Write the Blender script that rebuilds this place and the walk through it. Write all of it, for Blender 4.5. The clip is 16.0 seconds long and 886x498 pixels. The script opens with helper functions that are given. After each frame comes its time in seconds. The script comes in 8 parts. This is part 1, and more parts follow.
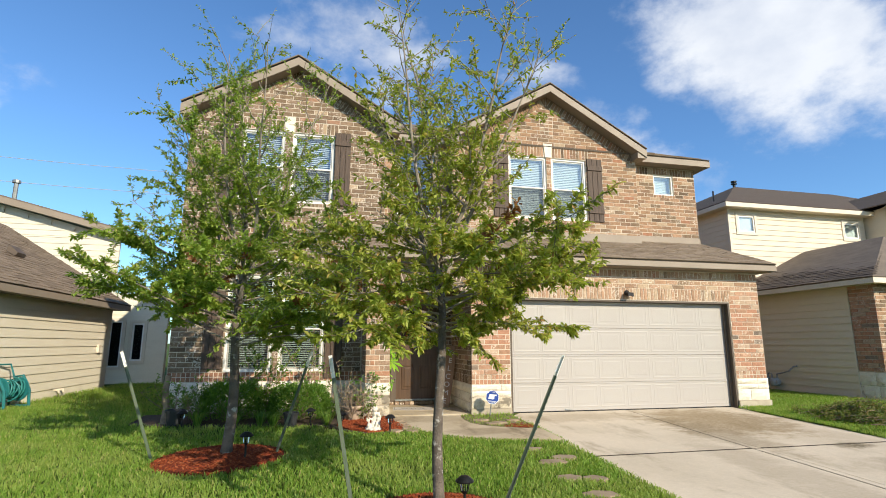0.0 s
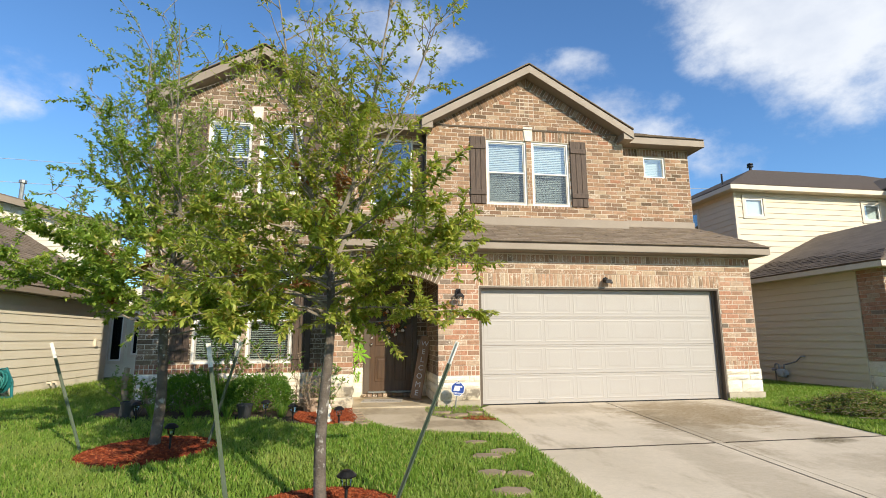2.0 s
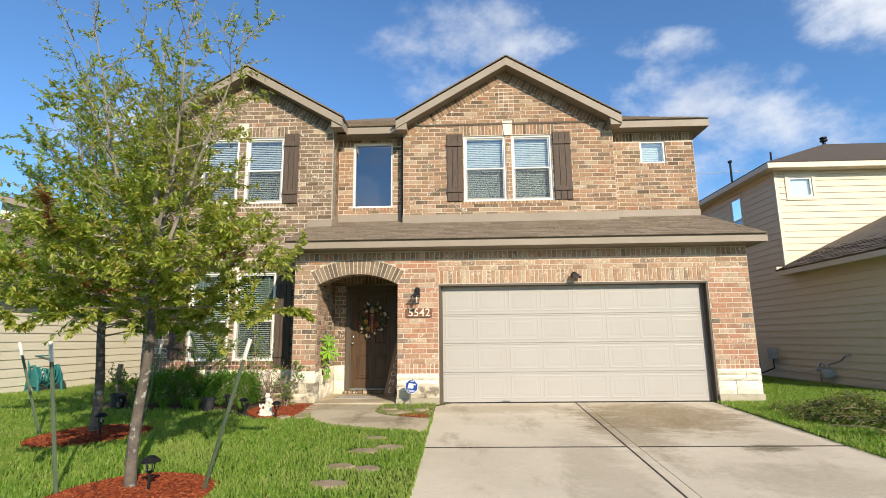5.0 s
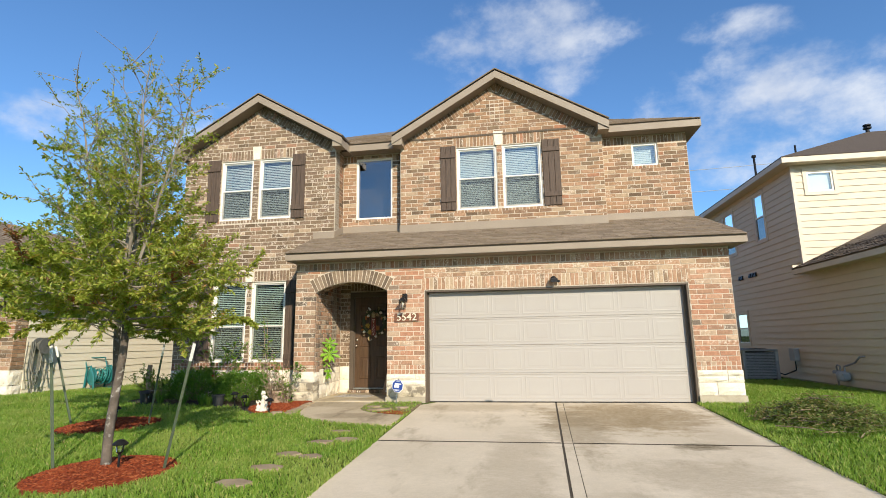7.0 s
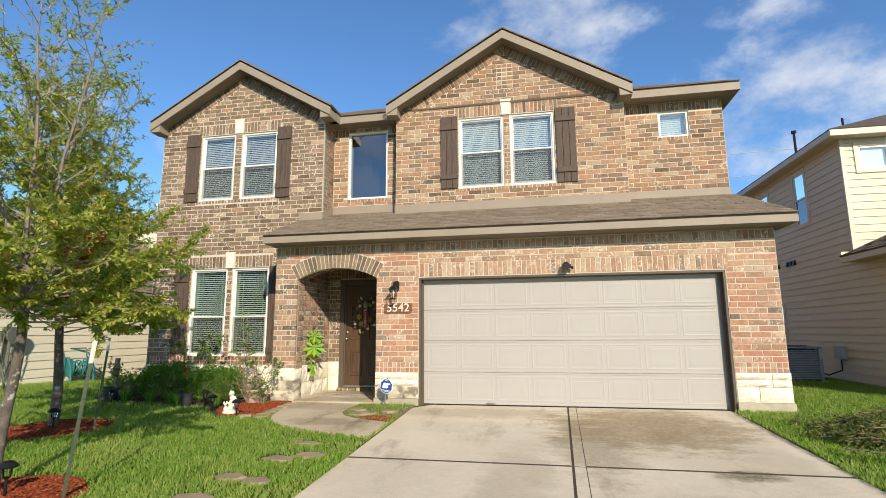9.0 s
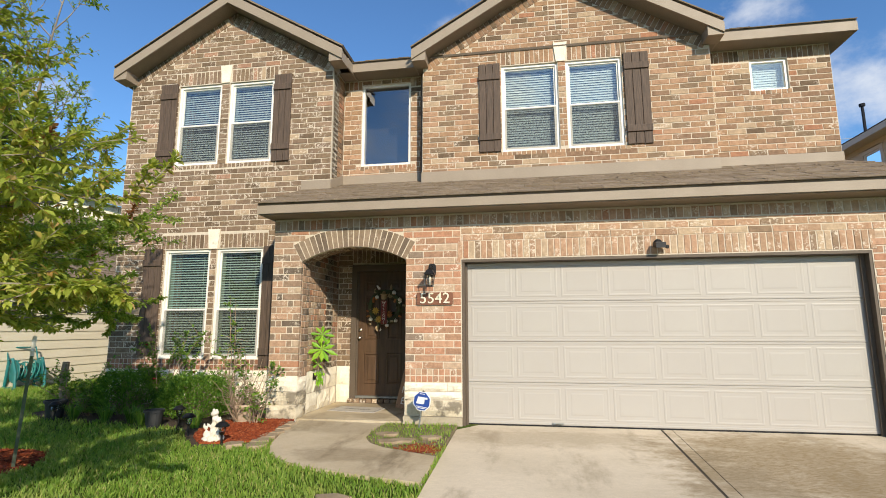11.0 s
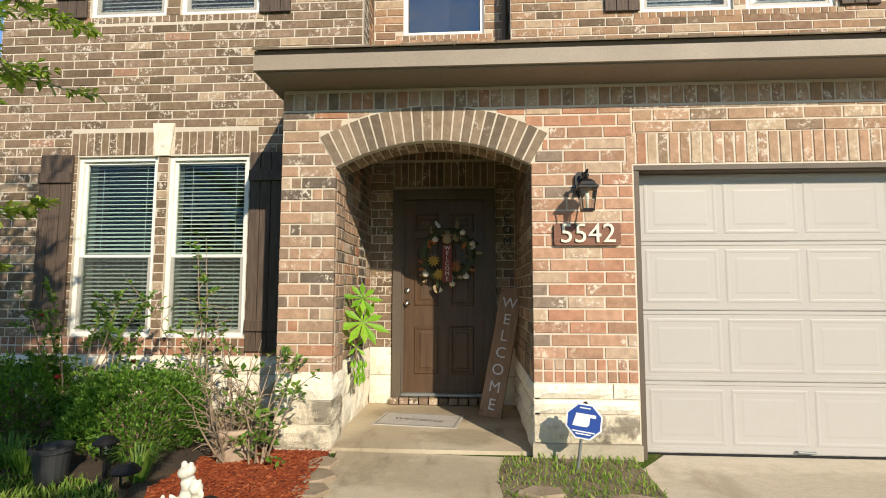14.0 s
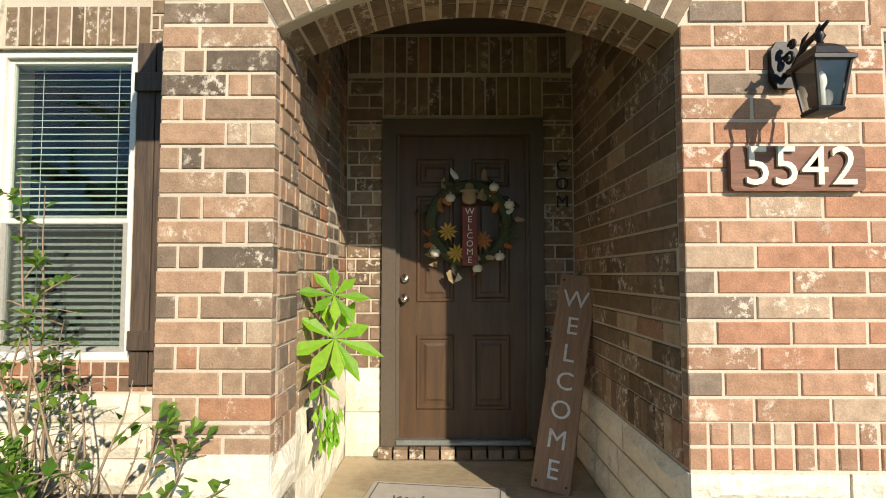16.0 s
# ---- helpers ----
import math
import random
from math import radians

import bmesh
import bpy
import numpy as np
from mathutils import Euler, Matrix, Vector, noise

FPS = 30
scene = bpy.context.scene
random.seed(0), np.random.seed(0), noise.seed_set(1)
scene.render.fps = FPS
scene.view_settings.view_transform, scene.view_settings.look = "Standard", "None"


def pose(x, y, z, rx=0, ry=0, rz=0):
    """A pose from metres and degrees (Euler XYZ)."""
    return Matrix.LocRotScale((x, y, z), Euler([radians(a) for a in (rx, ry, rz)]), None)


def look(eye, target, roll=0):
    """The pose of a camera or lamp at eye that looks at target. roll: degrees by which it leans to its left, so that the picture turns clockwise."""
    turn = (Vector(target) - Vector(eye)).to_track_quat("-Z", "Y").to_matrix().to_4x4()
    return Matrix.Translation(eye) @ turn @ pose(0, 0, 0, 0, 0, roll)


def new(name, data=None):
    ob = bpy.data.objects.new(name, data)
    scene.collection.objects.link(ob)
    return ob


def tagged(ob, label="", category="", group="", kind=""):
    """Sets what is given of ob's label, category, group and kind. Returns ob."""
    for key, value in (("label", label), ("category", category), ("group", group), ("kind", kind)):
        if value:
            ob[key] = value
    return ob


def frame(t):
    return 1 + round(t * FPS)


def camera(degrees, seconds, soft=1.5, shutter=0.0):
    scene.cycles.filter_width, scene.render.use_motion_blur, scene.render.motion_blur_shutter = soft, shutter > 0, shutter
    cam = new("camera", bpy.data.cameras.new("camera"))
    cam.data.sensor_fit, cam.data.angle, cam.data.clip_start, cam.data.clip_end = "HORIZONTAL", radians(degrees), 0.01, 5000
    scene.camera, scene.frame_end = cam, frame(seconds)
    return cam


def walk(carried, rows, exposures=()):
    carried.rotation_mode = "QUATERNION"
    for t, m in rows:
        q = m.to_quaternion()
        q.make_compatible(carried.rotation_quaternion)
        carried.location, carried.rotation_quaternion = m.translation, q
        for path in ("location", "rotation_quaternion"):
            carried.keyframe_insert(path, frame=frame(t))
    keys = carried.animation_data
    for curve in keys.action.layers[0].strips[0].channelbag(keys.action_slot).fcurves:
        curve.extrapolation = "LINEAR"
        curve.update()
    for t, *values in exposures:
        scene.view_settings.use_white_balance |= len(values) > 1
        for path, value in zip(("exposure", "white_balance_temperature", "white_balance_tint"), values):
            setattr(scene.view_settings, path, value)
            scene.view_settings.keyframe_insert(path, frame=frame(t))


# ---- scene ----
cam = camera(82.1, 16.0, soft=0.95)
PATH = [
    (0, (0.247, 0.284, 1.28), (0.673, 2.204, 1.647), 0.1),
    (0.5, (0.454, 0.302, 1.254), (0.873, 2.223, 1.622), 0.0),
    (1, (0.751, 0.308, 1.257), (1.139, 2.236, 1.621), -0.1),
    (1.5, (1.097, 0.337, 1.25), (1.453, 2.272, 1.613), -0.2),
    (2, (1.483, 0.359, 1.217), (1.796, 2.305, 1.561), -0.3),
    (2.5, (1.891, 0.376, 1.217), (2.146, 2.33, 1.561), -0.4),
    (3, (2.349, 0.342, 1.229), (2.535, 2.303, 1.573), -0.5),
    (3.5, (2.76, 0.335, 1.212), (2.855, 2.302, 1.56), -0.5),
    (4, (3.21, 0.302, 1.192), (3.253, 2.272, 1.537), -0.5),
    (6.5, (5.263, -0.26, 1.16), (5.013, 1.693, 1.514), -0.9),
    (7, (5.619, -0.346, 1.17), (5.315, 1.599, 1.525), -0.9),
    (7.5, (5.826, -0.305, 1.153), (5.475, 1.634, 1.493), -0.8),
    (8, (5.878, 0.051, 1.159), (5.533, 1.995, 1.476), -0.5),
    (8.5, (5.85, 0.472, 1.193), (5.496, 2.415, 1.507), -0.4),
    (9, (5.773, 0.968, 1.243), (5.402, 2.907, 1.56), -0.4),
    (11.5, (4.087, 3.35, 1.247), (3.789, 5.304, 1.552), 0.0),
    (12, (3.671, 3.859, 1.227), (3.389, 5.816, 1.53), 0.1),
    (12.5, (3.252, 4.363, 1.206), (2.997, 6.325, 1.498), 0.1),
    (13, (2.896, 4.817, 1.203), (2.675, 6.789, 1.454), 0.1),
    (13.5, (2.642, 5.301, 1.181), (2.466, 7.283, 1.38), 0.1),
    (14, (2.448, 5.797, 1.204), (2.324, 7.786, 1.374), 0.1),
    (14.5, (2.304, 6.339, 1.216), (2.236, 8.331, 1.379), 0.2),
    (15, (2.148, 6.857, 1.227), (2.11, 8.852, 1.363), 0.2),
    (15.5, (2.067, 7.347, 1.226), (2.041, 9.345, 1.324), 0.2),
    (16, (1.999, 7.799, 1.251), (1.987, 9.796, 1.352), -0.0),
]
walk(cam, [(t, look(eye, target, roll)) for t, eye, target, roll in PATH], exposures=[(0, 0.34), (4, 0.33), (8, 0.28), (12, 0.22), (14.5, 0.24), (15.5, 0.23), (16, 0.34)])

# ---- light ----
SUN = Vector((0.88, -1.61, 0.94)).normalized()
sun = new("sun", bpy.data.lights.new("sun", "SUN"))
sun.data.energy, sun.data.angle, sun.data.color = 5.0, radians(0.6), (1.0, 0.885, 0.705)
sun.matrix_world = look((0, 0, 30), Vector((0, 0, 30)) - SUN)

world = bpy.data.worlds.new("sky")
scene.world = world
world.use_nodes = True


class Nodes:
    """A thin wrapper that adds and wires shader nodes."""

    def __init__(self, tree):
        self.t = tree
        tree.nodes.clear()

    def add(self, kind, **sockets):
        n = self.t.nodes.new(kind)
        for k, v in sockets.items():
            self.put(n.inputs[k.replace("_", " ")], v)
        return n

    def put(self, socket, v):
        if isinstance(v, bpy.types.NodeSocket):
            self.t.links.new(v, socket)
        elif isinstance(v, bpy.types.Node):
            self.t.links.new(v.outputs[0], socket)
        else:
            socket.default_value = v

    def math(self, op, a, b=0.0, c=0.0):
        n = self.t.nodes.new("ShaderNodeMath")
        n.operation = op
        for i, v in enumerate((a, b, c)):
            self.put(n.inputs[i], v)
        return n.outputs[0]

    def mix(self, fac, a, b, mode="MIX"):
        n = self.t.nodes.new("ShaderNodeMix")
        n.data_type, n.blend_type = "RGBA", mode
        self.put(n.inputs[0], fac)
        self.put(n.inputs[6], a)
        self.put(n.inputs[7], b)
        return n.outputs[2]

    def ramp(self, fac, stops, mode="LINEAR"):
        n = self.t.nodes.new("ShaderNodeValToRGB")
        n.color_ramp.interpolation = mode
        el = n.color_ramp.elements
        while len(el) < len(stops):
            el.new(0.5)
        for e, (p, c) in zip(el, stops):
            e.position = p
            e.color = c if len(c) == 4 else (*c, 1)
        self.put(n.inputs[0], fac)
        return n.outputs[0]

    def noise(self, vec, scale, detail=4.0, rough=0.55, w=None):
        n = self.t.nodes.new("ShaderNodeTexNoise")
        if w is not None:
            n.noise_dimensions = "4D"
            self.put(n.inputs["W"], w)
        self.put(n.inputs["Vector"], vec)
        n.inputs["Scale"].default_value, n.inputs["Detail"].default_value, n.inputs["Roughness"].default_value = scale, detail, rough
        return n.outputs[0]

    def between(self, v, a, b):
        n = self.t.nodes.new("ShaderNodeMapRange")
        n.interpolation_type = "SMOOTHSTEP"
        self.put(n.inputs[0], v)
        n.inputs[1].default_value, n.inputs[2].default_value = a, b
        return n.outputs[0]

    def scaled(self, vec, s, shift=(0, 0, 0)):
        n = self.t.nodes.new("ShaderNodeMapping")
        self.put(n.inputs[0], vec)
        n.inputs["Scale"].default_value, n.inputs["Location"].default_value = s, shift
        return n.outputs[0]


w = Nodes(world.node_tree)
sky = w.add("ShaderNodeTexSky")
sky.sky_type, sky.sun_disc = "NISHITA", False
sky.sun_elevation, sky.sun_rotation = math.asin(SUN.z), math.atan2(SUN.x, SUN.y)
sky.air_density, sky.dust_density, sky.ozone_density = 1.0, 0.4, 2.5
co = w.add("ShaderNodeTexCoord").outputs["Generated"]
# clouds: a layer seen in perspective, thicker towards the right of the house
sep = w.add("ShaderNodeSeparateXYZ", Vector=co)
soft_ = w.noise(w.scaled(co, (1.0, 1.0, 1.5), (3.1, 1.7, 0.4)), 6.5, 10.0, 0.60)


def blob(cx, cz, rx, rz):
    """A cloud bank round a direction, given by x/y and z/y of the sky ahead."""
    yy = w.math("MAXIMUM", sep.outputs[1], 0.05)
    a = w.math("DIVIDE", w.math("SUBTRACT", w.math("DIVIDE", sep.outputs[0], yy), cx), rx)
    b = w.math("DIVIDE", w.math("SUBTRACT", w.math("DIVIDE", sep.outputs[2], yy), cz), rz)
    r = w.math("ADD", w.math("MULTIPLY", a, a), w.math("MULTIPLY", b, b))
    return w.math("SUBTRACT", 1.0, w.math("MINIMUM", r, 1.0))


BANKS = ((1.15, 0.80, 0.60, 0.37, 1.0), (0.02, 0.61, 0.28, 0.17, 0.62), (0.55, 0.42, 0.44, 0.19, 0.58), (-0.72, 0.47, 0.30, 0.09, 0.5), (-1.25, 0.55, 0.3, 0.10, 0.5), (0.45, 0.60, 0.16, 0.06, 0.42))
bank = None
for cx, cz, rx, rz, k in BANKS:
    one = w.math("MULTIPLY", blob(cx, cz, rx, rz), k)
    bank = one if bank is None else w.math("MAXIMUM", bank, one)
bank = w.math("MAXIMUM", bank, w.math("MULTIPLY", w.between(w.math("MULTIPLY", sep.outputs[1], -1.0), 0.05, 0.4), 0.42))
body = w.math("ADD", bank, w.math("MULTIPLY", w.math("SUBTRACT", soft_, 0.5), 2.1))
cover = w.math("MULTIPLY", w.between(body, 0.22, 0.98), w.between(bank, 0.0, 0.16))
shade = w.ramp(w.noise(w.scaled(co, (1.0, 1.0, 1.6), (0.4, 2.2, 1.0)), 4.0, 6.0), [(0.36, (3.6, 4.0, 4.8)), (0.64, (5.5, 5.7, 6.0))])
tint = w.mix(1.0, sky.outputs[0], (0.64, 0.90, 1.12, 1), "MULTIPLY")
mixed = w.mix(w.math("MULTIPLY", cover, 0.92), tint, shade)
bg = w.add("ShaderNodeBackground", Color=mixed, Strength=0.14)
w.add("ShaderNodeOutputWorld", Surface=bg)


# ---- materials ----
def material(name):
    m = bpy.data.materials.new(name)
    m.use_nodes = True
    return m, Nodes(m.node_tree)


def finish(n, color, rough=0.7, metal=0.0, bump=None, strength=0.3, dist=0.01, spec=0.5, extra=None):
    b = n.add("ShaderNodeBsdfPrincipled")
    n.put(b.inputs["Base Color"], color if not isinstance(color, tuple) else (*color[:3], 1))
    n.put(b.inputs["Roughness"], rough)
    b.inputs["Metallic"].default_value = metal
    b.inputs["Specular IOR Level"].default_value = spec
    for k, v in (extra or {}).items():
        n.put(b.inputs[k], v)
    if bump is not None:
        n.put(b.inputs["Normal"], n.add("ShaderNodeBump", Strength=strength, Distance=dist, Height=bump))
    n.add("ShaderNodeOutputMaterial", Surface=b)


def plain(name, a, b, scale=8.0, rough=0.7, metal=0.0, fine=60.0, bump=0.2, streak=(1, 1, 1), spec=0.4, dist=0.004, spots=None):
    """Two tones mixed by large stains, with fine grain in tone and relief."""
    m, n = material(name)
    oc = n.add("ShaderNodeTexCoord").outputs["Object"]
    v = n.scaled(oc, streak)
    r = n.add("ShaderNodeObjectInfo").outputs["Random"]
    big = n.noise(v, scale, 5, 0.6, w=r)
    small = n.noise(v, fine, 3, 0.6)
    c = n.mix(n.between(big, 0.3, 0.7), (*a, 1), (*b, 1))
    c = n.mix(0.35, c, n.ramp(small, [(0.25, (0.55, 0.55, 0.55)), (0.75, (1.2, 1.2, 1.2))]), "MULTIPLY")
    if spots:
        c = n.mix(n.between(n.noise(oc, spots[0], 6, 0.65), spots[1], spots[1] + 0.12), c, (*spots[2], 1))
    finish(n, c, n.math("ADD", n.math("MULTIPLY", big, 0.2), rough - 0.1), metal, small, bump, dist, spec)
    return m


def brick_material(name, stops, wash=0.56):
    m, n = material(name)
    oc = n.add("ShaderNodeTexCoord").outputs["Object"]
    r = n.math("FRACT", n.math("ADD", n.add("ShaderNodeNewGeometry").outputs["Random Per Island"], n.add("ShaderNodeObjectInfo").outputs["Random"]))
    w4 = n.math("MULTIPLY", r, 37.0)
    base = n.mix(1.0, n.ramp(r, stops, "CONSTANT"), (1.03, 0.975, 0.90, 1), "MULTIPLY")
    mot = n.noise(oc, 16.0, 4, 0.65, w=w4)
    fine = n.noise(oc, 130.0, 3, 0.6, w=w4)
    c = n.mix(0.8, base, n.ramp(mot, [(0.25, (0.58, 0.57, 0.56)), (0.75, (1.3, 1.3, 1.3))]), "MULTIPLY")
    c = n.mix(0.45, c, n.ramp(fine, [(0.3, (0.6, 0.6, 0.6)), (0.7, (1.25, 1.25, 1.25))]), "MULTIPLY")
    lime = n.math("MULTIPLY", n.between(n.noise(oc, 26.0, 6, 0.75, w=w4), 0.50, 0.60), n.between(n.noise(oc, 3.1, 2, 0.5, w=w4), wash, wash + 0.1))
    c = n.mix(n.math("MULTIPLY", lime, 0.85), c, (0.64, 0.56, 0.46, 1))
    finish(n, c, 0.9, 0, n.math("ADD", fine, mot), 0.45, 0.006, 0.25)
    return m


TAN, RED, ROSE = (0.315, 0.205, 0.13), (0.335, 0.175, 0.11), (0.37, 0.24, 0.16)
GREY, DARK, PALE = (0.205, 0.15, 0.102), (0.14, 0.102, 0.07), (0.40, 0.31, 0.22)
BROWN = (0.235, 0.155, 0.105)
M_BRICK_RED = brick_material("red_tan_brick", [(0, (0.39, 0.215, 0.145)), (0.28, (0.36, 0.225, 0.155)), (0.50, (0.43, 0.27, 0.19)), (0.70, (0.32, 0.20, 0.14)), (0.82, (0.43, 0.33, 0.25)), (0.94, (0.24, 0.19, 0.155)), (0.985, (0.17, 0.14, 0.115))], 0.53)
M_BRICK_TAN = brick_material("tan_brick", [(0, TAN), (0.34, BROWN), (0.56, ROSE), (0.72, PALE), (0.83, GREY), (0.93, RED), (0.96, DARK)], 0.56)
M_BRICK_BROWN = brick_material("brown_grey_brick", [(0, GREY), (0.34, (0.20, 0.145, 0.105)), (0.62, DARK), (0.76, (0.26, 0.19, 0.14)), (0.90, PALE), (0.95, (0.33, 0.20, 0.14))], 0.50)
M_BRICK_PIER = brick_material("mixed_brown_brick", [(0, (0.33, 0.235, 0.17)), (0.30, (0.27, 0.195, 0.145)), (0.50, (0.385, 0.26, 0.185)), (0.70, (0.42, 0.335, 0.255)), (0.80, (0.21, 0.165, 0.13)), (0.90, (0.36, 0.195, 0.125)), (0.95, (0.135, 0.11, 0.09))], 0.53)
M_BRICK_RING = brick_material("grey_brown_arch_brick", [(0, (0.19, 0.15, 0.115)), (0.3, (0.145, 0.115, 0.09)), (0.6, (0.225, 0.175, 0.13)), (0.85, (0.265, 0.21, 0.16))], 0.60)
M_BRICK_PALE = brick_material("lime_washed_tan_brick", [(0, (0.36, 0.25, 0.175)), (0.28, (0.31, 0.205, 0.14)), (0.50, (0.40, 0.265, 0.185)), (0.70, (0.43, 0.34, 0.25)), (0.84, (0.24, 0.175, 0.125)), (0.94, (0.34, 0.185, 0.12))], 0.47)
M_BRICK_SILL = brick_material("red_brown_sill_brick", [(0, (0.33, 0.165, 0.105)), (0.4, (0.26, 0.14, 0.095)), (0.7, (0.36, 0.20, 0.13)), (0.9, (0.17, 0.115, 0.085))], 0.6)
M_MORTAR = plain("mortar", (0.60, 0.525, 0.42), (0.52, 0.45, 0.355), 3.0, 0.95, fine=150, bump=0.4)
M_STONE = plain("limestone", (0.80, 0.74, 0.61), (0.70, 0.63, 0.50), 6.0, 0.9, fine=40, bump=0.7, dist=0.012, spots=(4.0, 0.59, (0.36, 0.30, 0.21)))
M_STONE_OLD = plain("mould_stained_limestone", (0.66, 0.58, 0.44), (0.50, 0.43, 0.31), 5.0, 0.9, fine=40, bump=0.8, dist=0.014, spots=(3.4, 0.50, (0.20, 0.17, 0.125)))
M_TRIM = plain("taupe_trim_paint", (0.30, 0.245, 0.185), (0.27, 0.22, 0.165), 2.0, 0.6, fine=80, bump=0.08)
# ceiling colour taken down to near black: the porch's shade is painted in
M_CEIL = plain("shade_darkened_ceiling", (0.085, 0.065, 0.048), (0.07, 0.055, 0.04), 2.0, 0.8, bump=0.1)
M_SOFFIT = plain("soffit_paint", (0.25, 0.20, 0.15), (0.22, 0.18, 0.135), 2.0, 0.7, bump=0.05)
M_SHINGLE = brick_material("brown_asphalt_shingle", [(0, (0.205, 0.168, 0.128)), (0.3, (0.225, 0.185, 0.143)), (0.55, (0.185, 0.15, 0.115)), (0.75, (0.245, 0.203, 0.158))], 0.9)
M_SHINGLE2 = brick_material("grey_brown_asphalt_shingle", [(0, (0.115, 0.095, 0.078)), (0.3, (0.135, 0.112, 0.094)), (0.6, (0.098, 0.081, 0.068))], 0.9)
M_ROOF = plain("asphalt_roofing", (0.19, 0.15, 0.115), (0.14, 0.115, 0.09), 3.0, 0.95, fine=70, bump=0.6, streak=(1, 1, 3))
M_WHITE = plain("white_vinyl", (0.80, 0.78, 0.72), (0.74, 0.72, 0.66), 3.0, 0.45, bump=0.03)
M_SLAT = plain("blind_slat", (0.78, 0.78, 0.74), (0.72, 0.72, 0.69), 3.0, 0.5, bump=0.02)
M_SHUTTER = plain("dark_stained_wood", (0.115, 0.076, 0.052), (0.06, 0.042, 0.031), 5.0, 0.7, fine=25, bump=0.5, streak=(14, 14, 1), dist=0.006)
M_DOOR = plain("brown_painted_door", (0.098, 0.054, 0.027), (0.062, 0.034, 0.018), 2.2, 0.45, fine=30, bump=0.15, streak=(10, 10, 1), spots=(7.0, 0.69, (0.15, 0.095, 0.055)))
M_JAMB = plain("dark_taupe_jamb", (0.105, 0.078, 0.055), (0.09, 0.068, 0.048), 3.0, 0.6, bump=0.1)
M_GARAGE = plain("beige_garage_paint", (0.40, 0.372, 0.335), (0.385, 0.355, 0.32), 1.2, 0.5, fine=220, bump=0.12, spots=None)
M_SIDING_R = plain("tan_siding_paint", (0.69, 0.605, 0.455), (0.65, 0.565, 0.42), 1.5, 0.65, fine=40, bump=0.12, streak=(1, 1, 4))
M_SIDING_L = plain("cream_siding_paint", (0.74, 0.68, 0.54), (0.70, 0.64, 0.50), 1.5, 0.65, fine=40, bump=0.12, streak=(1, 1, 4))
M_CREAM = plain("cream_trim_paint", (0.70, 0.62, 0.49), (0.66, 0.58, 0.45), 2.0, 0.6, bump=0.08)
M_BLACK = plain("black_metal", (0.018, 0.018, 0.02), (0.028, 0.027, 0.027), 12.0, 0.45, 0.6, bump=0.15)
M_STEEL = plain("galvanised_steel", (0.34, 0.35, 0.33), (0.25, 0.26, 0.24), 8.0, 0.5, 0.7, bump=0.15)
M_NICKEL = plain("satin_nickel", (0.60, 0.57, 0.52), (0.52, 0.49, 0.45), 8.0, 0.25, 1.0, bump=0.02)
# near-black colour that paints the shade of rooms not built
M_ROOM_SHADE = plain("painted_room_shade", (0.035, 0.032, 0.03), (0.028, 0.026, 0.025), 2.0, 0.9, bump=0.0)


def glass_material(name, tintc, ior=1.5):
    m, n = material(name)
    fr = n.add("ShaderNodeFresnel", IOR=ior)
    tr = n.add("ShaderNodeBsdfTransparent", Color=(*tintc, 1))
    gl = n.add("ShaderNodeBsdfGlossy", Color=(0.95, 0.97, 1.0, 1), Roughness=0.01)
    mx = n.add("ShaderNodeMixShader")
    n.put(mx.inputs[0], fr)
    n.put(mx.inputs[1], tr)
    n.put(mx.inputs[2], gl)
    n.add("ShaderNodeOutputMaterial", Surface=mx)
    return m


M_GLASS = glass_material("window_glass", (0.48, 0.66, 0.60), 1.5)
M_GLASS_UP = glass_material("upper_window_glass", (0.50, 0.64, 0.68), 2.6)
M_GLASS_SIDE = glass_material("shaded_window_glass", (0.34, 0.42, 0.44), 1.2)
M_GLASS_BARE = glass_material("coated_window_glass", (0.5, 0.55, 0.6), 2.6)


def screen_material():
    m, n = material("insect_screen")
    tr = n.add("ShaderNodeBsdfTransparent", Color=(1, 1, 1, 1))
    di = n.add("ShaderNodeBsdfDiffuse", Color=(0.06, 0.062, 0.06, 1))
    mx = n.add("ShaderNodeMixShader", Fac=0.5)
    n.put(mx.inputs[1], tr)
    n.put(mx.inputs[2], di)
    n.add("ShaderNodeOutputMaterial", Surface=mx)
    return m


M_SCREEN = screen_material()


